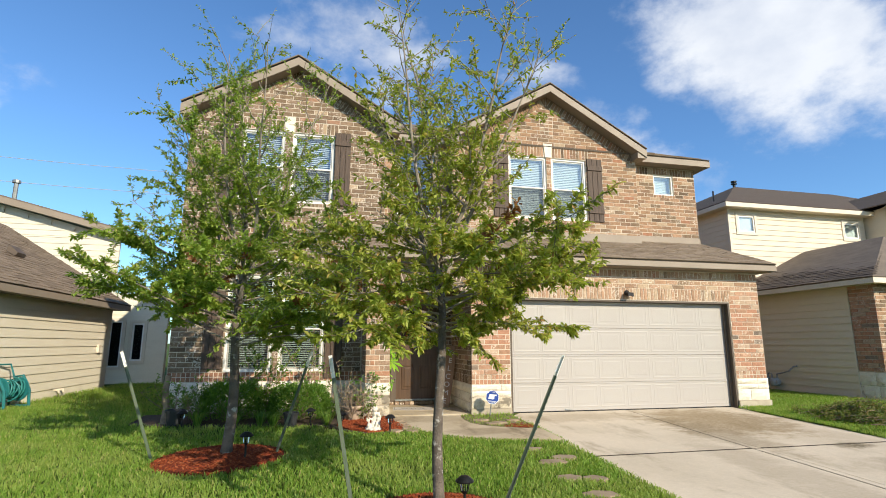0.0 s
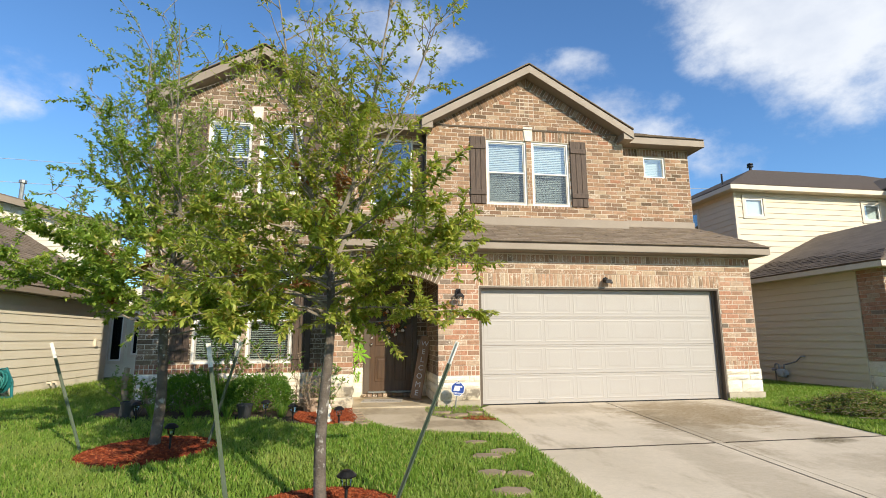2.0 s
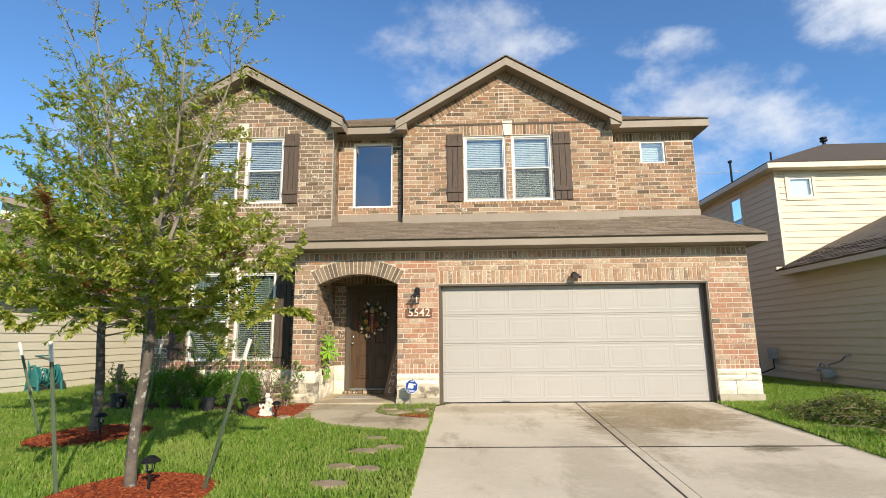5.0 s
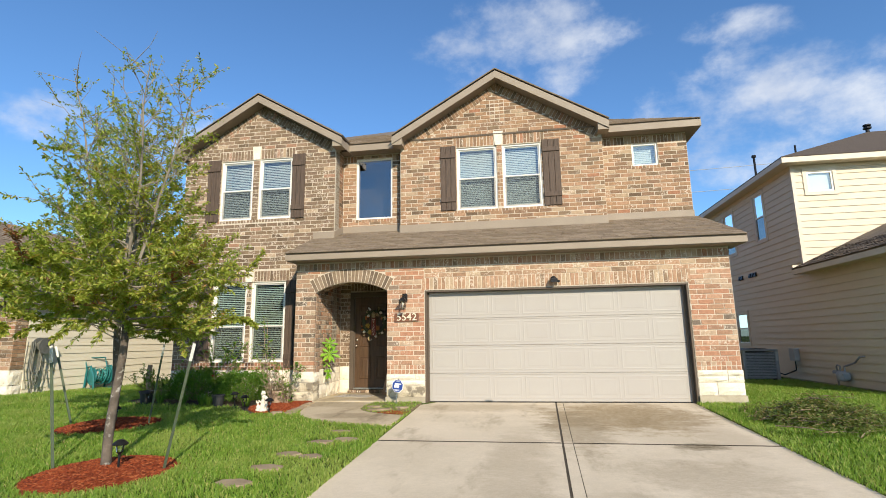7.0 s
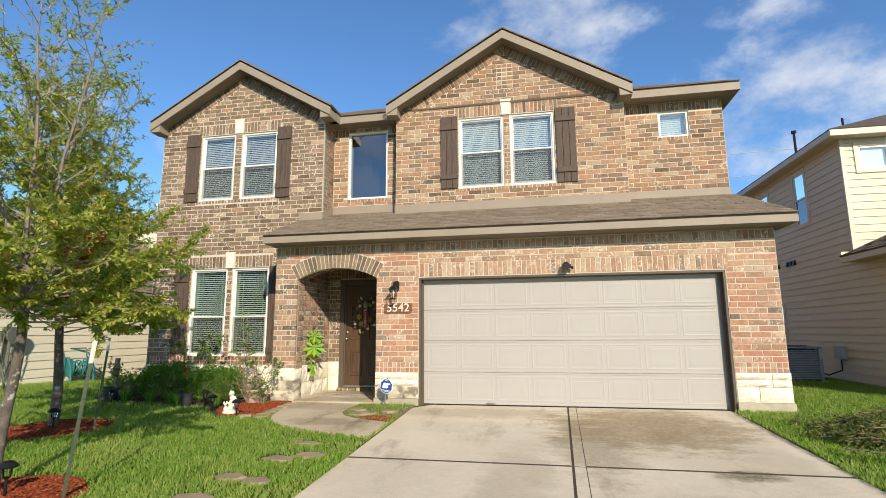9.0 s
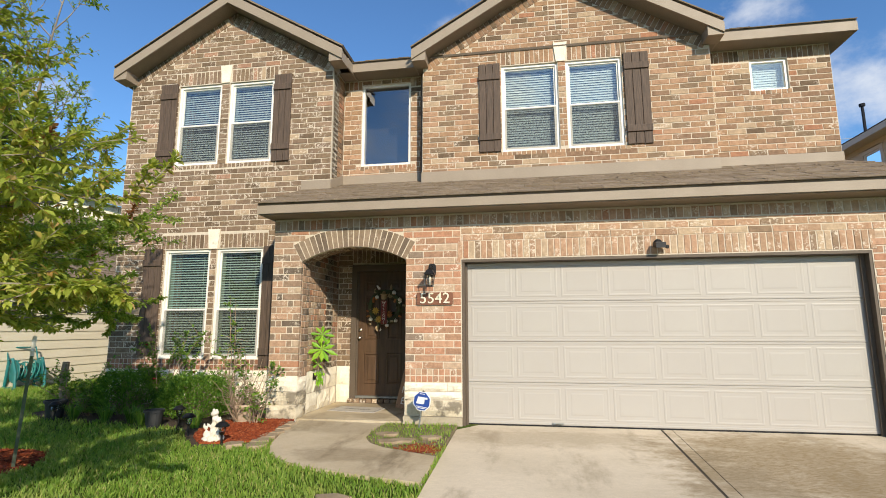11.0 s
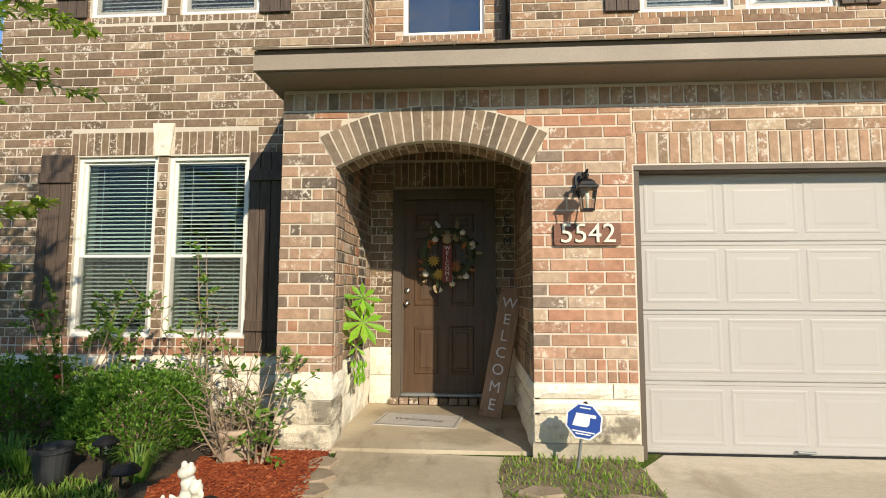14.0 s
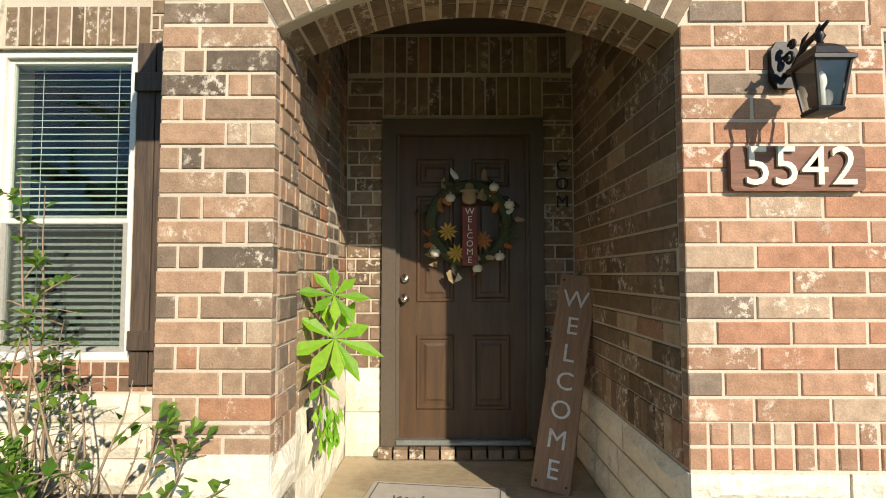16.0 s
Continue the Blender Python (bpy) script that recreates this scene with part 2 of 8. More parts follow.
def concrete_material(name, a, b, stain, grime, patches=()):
    m, n = material(name)
    oc = n.add("ShaderNodeTexCoord").outputs["Object"]
    big = n.noise(oc, 0.75, 6, 0.62)
    mid = n.noise(n.scaled(oc, (1.0, 0.35, 1.0)), 2.3, 6, 0.65)
    fine = n.noise(oc, 90.0, 3, 0.7)
    c = n.mix(n.between(big, 0.35, 0.7), (*a, 1), (*b, 1))
    c = n.mix(n.math("MULTIPLY", n.between(mid, 0.52, 0.72), grime), c, (*stain, 1))
    # tyre dirt, leaf tannin and run-off stains of the slab, with ragged edges
    sx = n.add("ShaderNodeSeparateXYZ", Vector=oc)
    rag = n.math("ADD", n.noise(n.scaled(oc, (1.0, 1.8, 1.0)), 2.0, 7, 0.68), n.math("MULTIPLY", n.noise(oc, 14.0, 5, 0.7), 0.35))
    streak = n.noise(n.scaled(oc, (0.55, 1.5, 1.0)), 26.0, 6, 0.78)
    broken = n.math("ADD", n.math("MULTIPLY", n.between(streak, 0.38, 0.6), 0.5), 0.5)
    for px, py, rx, ry, k, tone in patches:
        u = n.math("DIVIDE", n.math("SUBTRACT", sx.outputs[0], px), rx)
        v = n.math("DIVIDE", n.math("SUBTRACT", sx.outputs[1], py), ry)
        d = n.math("ADD", n.math("MULTIPLY", u, u), n.math("MULTIPLY", v, v))
        f = n.between(n.math("SUBTRACT", n.math("MULTIPLY", rag, 2.1), d), 0.50, 1.25)
        c = n.mix(n.math("MULTIPLY", n.math("MULTIPLY", f, broken), k), c, (*tone, 1))
    c = n.mix(0.3, c, n.ramp(streak, [(0.3, (0.72, 0.70, 0.66)), (0.62, (1.12, 1.12, 1.12))]), "MULTIPLY")
    c = n.mix(0.4, c, n.ramp(fine, [(0.25, (0.68, 0.68, 0.68)), (0.75, (1.18, 1.18, 1.18))]), "MULTIPLY")
    finish(n, c, 0.88, 0, n.math("ADD", fine, n.math("MULTIPLY", mid, 0.6)), 0.35, 0.006, 0.3)
    return m


M_CONC = concrete_material("driveway_concrete", (0.64, 0.55, 0.42), (0.55, 0.47, 0.35), (0.25, 0.195, 0.12), 0.5, (
    (7.1, 8.5, 1.7, 1.6, 0.95, (0.26, 0.185, 0.09)), (7.65, 6.5, 0.42, 0.2, 0.95, (0.11, 0.085, 0.04)), (6.3, 7.4, 0.55, 1.7, 0.7, (0.26, 0.2, 0.12)), (7.4, 5.2, 1.0, 0.9, 0.5, (0.24, 0.19, 0.12)),
    (5.5, 5.4, 0.5, 2.4, 0.45, (0.26, 0.205, 0.13)), (4.7, 9.25, 1.7, 0.55, 0.5, (0.27, 0.21, 0.13)), (6.4, 3.9, 0.5, 1.2, 0.45, (0.30, 0.245, 0.17)), (8.1, 7.2, 0.4, 1.4, 0.4, (0.34, 0.27, 0.18))))
M_CONC_DIRTY = concrete_material("stained_concrete", (0.53, 0.44, 0.31), (0.40, 0.32, 0.205), (0.17, 0.128, 0.075), 0.8, ((2.1, 10.9, 0.9, 0.5, 0.65, (0.2, 0.15, 0.085)), (2.6, 8.1, 0.7, 0.35, 0.6, (0.2, 0.15, 0.085)), (2.35, 10.1, 0.5, 0.3, 0.6, (0.2, 0.155, 0.09)), (2.2, 9.3, 0.8, 0.4, 0.45, (0.24, 0.185, 0.11)), (1.7, 9.9, 0.4, 0.9, 0.4, (0.26, 0.2, 0.12))))
M_FOOT = concrete_material("foundation_concrete", (0.46, 0.40, 0.30), (0.36, 0.31, 0.23), (0.2, 0.17, 0.11), 0.6)


# ---- mesh helpers ----
class Mesh:
    """Collects faces of one mesh."""

    def __init__(self):
        self.v, self.f = [], []

    def poly(self, pts):
        i = len(self.v)
        self.v += [tuple(p) for p in pts]
        self.f.append(tuple(range(i, i + len(pts))))
        return self

    def hexa(self, p):
        """Eight corners: four of the bottom, then four of the top, both counter-clockwise from above."""
        i = len(self.v)
        self.v += [tuple(q) for q in p]
        for f in ((3, 2, 1, 0), (4, 5, 6, 7), (0, 1, 5, 4), (1, 2, 6, 5), (2, 3, 7, 6), (3, 0, 4, 7)):
            self.f.append(tuple(i + k for k in f))
        return self

    def box(self, x0, x1, y0, y1, z0, z1):
        return self.hexa([(x0, y0, z0), (x1, y0, z0), (x1, y1, z0), (x0, y1, z0), (x0, y0, z1), (x1, y0, z1), (x1, y1, z1), (x0, y1, z1)])

    def chamfered(self, x0, x1, y0, y1, z0, z1, c=0.006):
        """A box whose four edges round the front (lowest y) are cut off."""
        i = len(self.v)
        self.v += [(x0, y1, z0), (x1, y1, z0), (x1, y1, z1), (x0, y1, z1), (x0, y0 + c, z0), (x1, y0 + c, z0), (x1, y0 + c, z1), (x0, y0 + c, z1),
                   (x0 + c, y0, z0 + c), (x1 - c, y0, z0 + c), (x1 - c, y0, z1 - c), (x0 + c, y0, z1 - c)]
        for f in ((0, 3, 2, 1), (0, 1, 5, 4), (1, 2, 6, 5), (2, 3, 7, 6), (3, 0, 4, 7), (4, 5, 9, 8), (5, 6, 10, 9), (6, 7, 11, 10), (7, 4, 8, 11), (8, 9, 10, 11)):
            self.f.append(tuple(i + k for k in f))
        return self

    def prism(self, pts, y0, y1):
        """A polygon of (x, z) points, counter-clockwise seen from the front, from y0 to y1."""
        k, i = len(pts), len(self.v)
        self.v += [(x, y0, z) for x, z in pts] + [(x, y1, z) for x, z in pts]
        self.f.append(tuple(range(i, i + k)))
        self.f.append(tuple(range(i + 2 * k - 1, i + k - 1, -1)))
        for a in range(k):
            b = (a + 1) % k
            self.f.append((i + b, i + a, i + k + a, i + k + b))
        return self

    def slab(self, pts, z0, z1):
        """A polygon of (x, y) points, counter-clockwise from above."""
        k, i = len(pts), len(self.v)
        zz = lambda z, p: z(p[0], p[1]) if callable(z) else z
        self.v += [(p[0], p[1], zz(z1, p)) for p in pts] + [(p[0], p[1], zz(z0, p)) for p in pts]
        self.f.append(tuple(range(i, i + k)))
        self.f.append(tuple(range(i + 2 * k - 1, i + k - 1, -1)))
        for a in range(k):
            b = (a + 1) % k
            self.f.append((i + b, i + a, i + k + a, i + k + b))
        return self

    def rod(self, path, radii, n=8, cap=True):
        """A round rod along a path of points."""
        path = [Vector(p) for p in path]
        if not isinstance(radii, (list, tuple)):
            radii = [radii] * len(path)
        i = len(self.v)
        side = None
        for k, p in enumerate(path):
            d = (path[min(k + 1, len(path) - 1)] - path[max(k - 1, 0)]).normalized()
            if side is None:
                side = d.orthogonal().normalized()
            side = (side - d * side.dot(d)).normalized()
            other = d.cross(side)
            for a in range(n):
                t = 2 * math.pi * a / n
                self.v.append(tuple(p + (side * math.cos(t) + other * math.sin(t)) * radii[k]))
        for k in range(len(path) - 1):
            for a in range(n):
                b = (a + 1) % n
                self.f.append((i + k * n + a, i + k * n + b, i + (k + 1) * n + b, i + (k + 1) * n + a))
        if cap:
            self.f.append(tuple(i + a for a in reversed(range(n))))
            self.f.append(tuple(i + (len(path) - 1) * n + a for a in range(n)))
        return self

    def lathe(self, profile, at=(0, 0, 0), n=16):
        """A profile of (radius, z) turned round the vertical."""
        i = len(self.v)
        for r, z in profile:
            for a in range(n):
                t = 2 * math.pi * a / n
                self.v.append((at[0] + r * math.cos(t), at[1] + r * math.sin(t), at[2] + z))
        for k in range(len(profile) - 1):
            for a in range(n):
                b = (a + 1) % n
                self.f.append((i + k * n + a, i + k * n + b, i + (k + 1) * n + b, i + (k + 1) * n + a))
        self.f.append(tuple(i + a for a in reversed(range(n))))
        self.f.append(tuple(i + (len(profile) - 1) * n + a for a in range(n)))
        return self

    def moved(self, m):
        self.v = [tuple(m @ Vector(p)) for p in self.v]
        return self

    def data(self, name, smooth=False):
        me = bpy.data.meshes.new(name)
        me.from_pydata(self.v, [], self.f)
        if smooth:
            me.shade_smooth()
        return me


def part(name, mesh, mat, parent=None, label="", smooth=False):
    me = mesh.data(name, smooth) if isinstance(mesh, Mesh) else mesh
    if mat and not me.materials:
        me.materials.append(mat)
    ob = new(name, me)
    if parent:
        ob.parent = parent
    return tagged(ob, label)


def thing(name, label, category="", group="", kind="", at=(0, 0, 0), rz=0.0):
    ob = new(name)
    ob.empty_display_size = 0.1
    ob.matrix_basis = pose(*at, 0, 0, rz)
    return tagged(ob, label, category, group, kind)


def whole(name, mesh, mat, label, category="", group="", kind="", smooth=False):
    return tagged(part(name, mesh, mat, None, "", smooth), label, category, group, kind)


PIECES = {}


def pieces(parent, items, mat, name="brick", singles=300, near=None, c=0.004):
    """Lays pieces into a wall. items: (origin, angle about z, length, height, depth). The nearest to `near` become objects of their own; the rest one mesh."""
    if near is not None:
        items = sorted(items, key=lambda it: (it[0][0] - near[0]) ** 2 + (it[0][1] - near[1]) ** 2 + (it[0][2] - near[2]) ** 2)
    for o, ang, L, h, d in items[:singles]:
        key = (round(L, 2), round(h, 3), d, mat.name, name)
        if key not in PIECES:
            me = Mesh().chamfered(0, key[0], 0, d, 0, key[1], c).data(name)
            me.materials.append(mat)
            PIECES[key] = me
        ob = new(name, PIECES[key])
        ob.parent = parent
        ob.matrix_basis = pose(*o, 0, 0, ang) @ Matrix.Diagonal((L / key[0], 1, 1, 1))
    rest = items[singles:]
    if rest:
        m = Mesh()
        for o, ang, L, h, d in rest:
            q = Mesh().chamfered(0, L, 0, d, 0, h, c).moved(pose(*o, 0, 0, ang))
            i = len(m.v)
            m.v += q.v
            m.f += [tuple(i + k for k in f) for f in q.f]
        tagged(part(name + "work", m, mat, parent), kind="stuff")


COURSE, BRICK, JOINT = 0.0935, 0.279, 0.0125


def courses(u0, u1, z0, z1, holes=(), limit=None, unit=BRICK, rowh=COURSE, seed=0):
    """Running bond: (u, z, length, height) of the bricks between u0 and u1, without those in the holes (ua, ub, za, zb)."""
    rnd, out, row = random.Random(seed), [], 0
    z = z0
    while z < z1 - 0.02:
        h = min(rowh, z1 - z) - JOINT
        a, b = u0, u1
        if limit:
            la, lb = limit(z + h * 0.5)
            a, b = max(a, la), min(b, lb)
        spans = [(a, b)]
        for hole in holes:
            ha, hb, za, zb = hole[:4]
            if len(hole) > 4:
                ha, hb = hole[4](z + h * 0.5)
            if z + h * 0.5 < za or z + h * 0.5 > zb:
                continue
            cut = []
            for s, e in spans:
                if hb <= s or ha >= e:
                    cut.append((s, e))
                else:
                    cut += [p for p in ((s, ha), (hb, e)) if p[1] - p[0] > 0.03]
            spans = cut
        off = (row % 2) * unit / 2 + rnd.uniform(-0.02, 0.02)
        for s, e in spans:
            u = s
            nxt = u0 + off + unit * math.floor((s - u0 - off) / unit + 1)
            while u < e - 0.02:
                v = min(nxt, e)
                if e - v < 0.06:
                    v = e
                if v - u > 0.04 or not out:
                    out.append((u + JOINT / 2, z, v - u - JOINT, h))
                u, nxt = v, v + unit
        row += 1
        z += rowh
    return out


def soldiers(u0, u1, z0, z1, width=0.081):
    k = max(1, round((u1 - u0) / width))
    s = (u1 - u0) / k
    return [(u0 + i * s + JOINT / 2, z0 + JOINT / 2, s - JOINT, z1 - z0 - JOINT) for i in range(k)]


def on_front(cells, y, d=0.05):
    r = random.Random(7)
    return [((u, y + r.uniform(-0.002, 0.003), z), 0, L, h, d) for u, z, L, h in cells]


def on_right_face(cells, x, d=0.05):
    """For a face that looks towards +x; u runs along y."""
    return [((x, u, z), 90, L, h, d) for u, z, L, h in cells]


def on_left_face(cells, x, d=0.05):
    """For a face that looks towards -x."""
    return [((x, u + L, z), -90, L, h, d) for u, z, L, h in cells]


def backing(m, u0, u1, z0, z1, y0, y1, holes=()):
    """A wall's core between y0 and y1 with openings through it."""
    us = sorted({u0, u1, *[q for h in holes for q in h[:2] if u0 < q < u1]})
    zs = sorted({z0, z1, *[q for h in holes for q in h[2:4] if z0 < q < z1]})
    for a, b in zip(us, us[1:]):
        run = None
        for c, d in zip(zs, zs[1:]):
            mu, mz = (a + b) / 2, (c + d) / 2
            solid = not any(h[0] < mu < h[1] and h[2] < mz < h[3] for h in holes)
            if solid:
                run = (run[0], d) if run else (c, d)
            if run and (not solid or d == zs[-1]):
                m.box(a, b, y0, y1, *run)
                run = None
    return m


# ---- ground ----
def lawn_z(x, y):
    """The lawn falls gently from the house to the street."""
    z = -0.025 * max(0.0, min(9.7 - y, 14.0))
    z += 0.012 * math.sin(x * 1.3 + 0.7) * math.cos(y * 0.9)
    if x < -3:
        z += 0.10 * min(1.0, (-3 - x) / 3.0) * max(0.0, min(1.0, (13.0 - y) / 4.0))
    if y < 9.8:
        # the grass edge meets the slab
        w = max(0.0, min(1.0, x - 2.6, 9.6 - x)) * max(0.0, min(1.0, (7.5 - y) / 0.9))
        z += w * (drive_z(x, y) + 0.012 - z)
    return z


def drive_z(x, y):
    return -0.012 - 0.036 * max(0.0, min(9.9 - y, 16.0))


DRIVE_L, DRIVE_R = 3.60, 8.60
WALK = [(1.40, 9.72), (1.50, 9.05), (1.66, 8.42), (1.84, 8.05), (2.15, 7.78), (2.6, 7.58), (3.1, 7.44), (3.58, 7.34)]
ISLAND = [(3.58, 8.16), (3.25, 8.30), (2.95, 8.44), (2.74, 8.62), (2.62, 8.86), (2.60, 9.15), (2.61, 9.40), (2.66, 9.66)]
BED = [(1.36, 9.66), (1.40, 9.2), (1.52, 8.62), (1.55, 8.42), (1.25, 8.25), (0.85, 8.2), (0.55, 8.5), (0.3, 8.85), (0.0, 9.05), (-1.0, 9.15), (-2.2, 9.3), (-2.8, 9.6), (-2.9, 10.74), (1.28, 10.74), (1.28, 9.66)]


def inside(x, y, pts):
    hit = False
    for (xa, ya), (xb, yb) in zip(pts, pts[1:] + pts[:1]):
        if (ya > y) != (yb > y) and x < (xb - xa) * (y - ya) / (yb - ya) + xa:
            hit = not hit
    return hit


def ground_material():
    m, n = material("lawn_soil")
    oc = n.add("ShaderNodeTexCoord").outputs["Object"]
    big = n.noise(oc, 0.8, 5, 0.6)
    fine = n.noise(oc, 45.0, 4, 0.7)
    c = n.mix(n.between(big, 0.35, 0.7), (0.055, 0.10, 0.015, 1), (0.10, 0.125, 0.025, 1))
    c = n.mix(n.between(n.noise(oc, 2.6, 4, 0.6), 0.58, 0.7), c, (0.15, 0.13, 0.055, 1))
    c = n.mix(0.7, c, n.ramp(fine, [(0.25, (0.35, 0.35, 0.35)), (0.75, (1.5, 1.5, 1.5))]), "MULTIPLY")
    finish(n, c, 0.95, 0, fine, 0.9, 0.03, 0.1)
    return m


M_GROUND = ground_material()
g = Mesh()
xs = [-3000, -400, -60, -25, -14] + [-10 + 0.5 * i for i in range(53)] + [20, 30, 60, 400, 3000]
ys = [-3000, -400, -60, -25, -12] + [-6 + 0.5 * i for i in range(49)] + [22, 30, 60, 400, 3000]
for y in ys:
    for x in xs:
        z = lawn_z(x, y) - 0.012
        if DRIVE_L + 0.02 < x < DRIVE_R - 0.02 and y < 9.8:
            z = drive_z(x, y) - 0.09
        g.v.append((x, y, z))
nx = len(xs)
for j in range(len(ys) - 1):
    for i in range(nx - 1):
        g.f.append((j * nx + i, j * nx + i + 1, (j + 1) * nx + i + 1, (j + 1) * nx + i))
whole("ground", g, M_GROUND, "green lawn soil sloping gently to the street", "lawn", kind="structure", smooth=True)

M_SOIL_DARK = plain("joint_dirt", (0.07, 0.052, 0.034), (0.045, 0.034, 0.024), 6.0, 0.95, fine=60, bump=0.8)
# driveway slabs with sunk joints
drive = thing("driveway", "pale weathered concrete driveway with stained joints", "driveway", kind="structure")
JOINT_X = 6.03


def joint_x(d, y):
    """The lengthwise joint runs slightly askew to the drive."""
    return JOINT_X + d + 0.033 * (y - 6.5)


SIDES = ((None, -0.014), (0.014, 0.125), (0.133, None))
cuts = [9.86, 6.57, 3.1, -0.4, -3.9, -6.05]
for da, db in SIDES:
    ea = lambda y: DRIVE_L if da is None else joint_x(da, y)
    eb = lambda y: DRIVE_R if db is None else joint_x(db, y)
    for ya, yb in zip(cuts, cuts[1:]):
        yl, yh = yb + 0.034, ya
        m = Mesh().slab([(ea(yl), yl), (eb(yl), yl), (eb(yh), yh), (ea(yh), yh)], lambda x, y: drive_z(x, y) - 0.1, drive_z)
        part("slab", m, M_CONC, drive)
for yj in (6.57, 3.1, -0.4):
    for xa, xb in ((DRIVE_L + 0.02, joint_x(-0.02, yj)), (joint_x(0.14, yj), DRIVE_R - 0.02)):
        part("joint_fill", Mesh().slab([(xa, yj + 0.004), (xb, yj + 0.004), (xb, yj + 0.030), (xa, yj + 0.030)], lambda x, y: drive_z(x, y) - 0.03, lambda x, y: drive_z(x, y) + 0.005), M_SOIL_DARK, drive)
part("joint_bed", Mesh().slab([(DRIVE_L + 0.01, -6.0), (DRIVE_R - 0.01, -6.0), (DRIVE_R - 0.01, 9.8), (DRIVE_L + 0.01, 9.8)], lambda x, y: drive_z(x, y) - 0.12, lambda x, y: drive_z(x, y) - 0.004), M_SOIL_DARK, drive)

walkway = thing("walkway", "curved grey-tan concrete walk between the porch and the driveway", "path", kind="structure")
wz = lambda x, y: 0.004 - 0.02 * max(0.0, 9.7 - y)
m = Mesh()
left, right = [], []
for q in range(25):
    s = q / 24 * (len(WALK) - 1)
    i = min(int(s), len(WALK) - 2)
    f = s - i
    left.append((WALK[i][0] * (1 - f) + WALK[i + 1][0] * f, WALK[i][1] * (1 - f) + WALK[i + 1][1] * f))
    back = list(reversed(ISLAND))
    s2 = q / 24 * (len(back) - 1)
    i = min(int(s2), len(back) - 2)
    f = s2 - i
    right.append((back[i][0] * (1 - f) + back[i + 1][0] * f, back[i][1] * (1 - f) + back[i + 1][1] * f))
for part_i, (a, b) in enumerate(((0, 8), (8, 17), (17, 24))):
    m = Mesh()
    e = 0.0 if b == 24 else 0.02
    lb = (left[b][0] * (1 - e) + left[b - 1][0] * e, left[b][1] * (1 - e) + left[b - 1][1] * e)
    m.slab(left[a:b] + [lb] + [right[b]] + list(reversed(right[a:b])), lambda x, y: wz(x, y) - 0.12, wz)
    part("slab", m, M_CONC_DIRTY, walkway)
porch = whole("porch_floor", Mesh().box(1.31, 2.88, 9.735, 11.3, -0.12, 0.022), M_CONC_DIRTY, "worn concrete porch slab with brown stains", "porch", kind="structure")

# ---- house walls ----
FRONT, GABLE_A, GABLE_B, MAIN = 9.69, 10.75, 11.02, 11.32
AX0, AX1, BX0, BX1, CX1, PX0 = -2.62, 1.31, 2.84, 7.53, 9.42, 0.91
ARCH0, ARCH1, SPRING, RISE = 1.36, 2.88, 2.19, 0.20
ARCH_C = (ARCH0 + ARCH1) / 2
ARCH_R = ((ARCH_C - ARCH0) ** 2 + RISE ** 2) / (2 * RISE)
ARCH_Z = SPRING + RISE - ARCH_R
RING = 0.29
PORCH_X = 1.31
EAVE = 5.76


def ring_hole(z):
    """The width taken by the arch and its ring at the height z."""
    if z < SPRING:
        return ARCH0, ARCH1
    r = ARCH_R + RING
    k = z - ARCH_Z
    half = math.sqrt(max(0.0, r * r - k * k))
    slope = (ARCH_C - ARCH0) / (SPRING - ARCH_Z)
    return ARCH_C - min(half, slope * k), ARCH_C + min(half, slope * k)


GARAGE = (3.66, 8.66, -0.2, 2.17)
SOFFIT = 2.82
wall_front = thing("wall_front", "red and tan brick porch and garage front with pale mortar joints", "wall", kind="structure")
core = Mesh()
backing(core, PX0 + 0.01, CX1, -0.1, SOFFIT, FRONT + 0.006, FRONT + 0.31, [(ARCH0 - 0.01, ARCH1 + 0.01, -0.2, SOFFIT - 0.30), GARAGE])
arc = [(ARCH_C + ARCH_R * math.sin(a), ARCH_Z + ARCH_R * math.cos(a)) for a in [radians(-29.6 + 59.2 * i / 20) for i in range(21)]]
core.prism([(ARCH0 - 0.01, SPRING)] + arc[1:-1] + [(ARCH1 + 0.01, SPRING), (ARCH1 + 0.01, SOFFIT - 0.30), (ARCH0 - 0.01, SOFFIT - 0.30)], FRONT + 0.006, FRONT + 0.31)
part("core", core, M_MORTAR, wall_front)
holes = [(ARCH0, ARCH1, -1, ARCH_Z + ARCH_R + RING, ring_hole), (3.655, 8.665, -1, 2.18), (3.60, 8.72, 2.18, 2.43)]
cells = courses(PX0, 3.655, 0.715, 2.65, holes, seed=1)
low = courses(PX0, ARCH0, 0.57, 0.71, seed=4) + soldiers(ARCH1, 3.655, 0.535, 0.625) + soldiers(ARCH1, 3.655, 0.625, 0.715)
top = soldiers(PX0, CX1, 2.65, 2.80, 0.092)
lintel = soldiers(3.60, 8.72, 2.18, 2.43)
pier = []
for i in range(17):
    z = 0.715 + i * COURSE
    cut = (0.0, 0.57, 0.76, 1.0) if i % 2 else (0.0, 0.19, 0.38, 1.0)
    for f0, f1 in zip(cut, cut[1:]):
        u0, u1 = PX0 + (ARCH0 - PX0) * f0, PX0 + (ARCH0 - PX0) * f1
        if z + COURSE < SPRING:
            pier.append((u0 + JOINT / 2, z, u1 - u0 - JOINT, COURSE - JOINT))
left_cells = pier + [c for c in cells if c[0] < 2.0 and not (c[0] < ARCH0 and c[1] + COURSE < SPRING)] + [c for c in top if c[0] < 2.2] + [c for c in low if c[0] < 2.0]
right_cells = [c for c in cells if c[0] >= 2.0] + [c for c in low if c[0] >= 2.0]
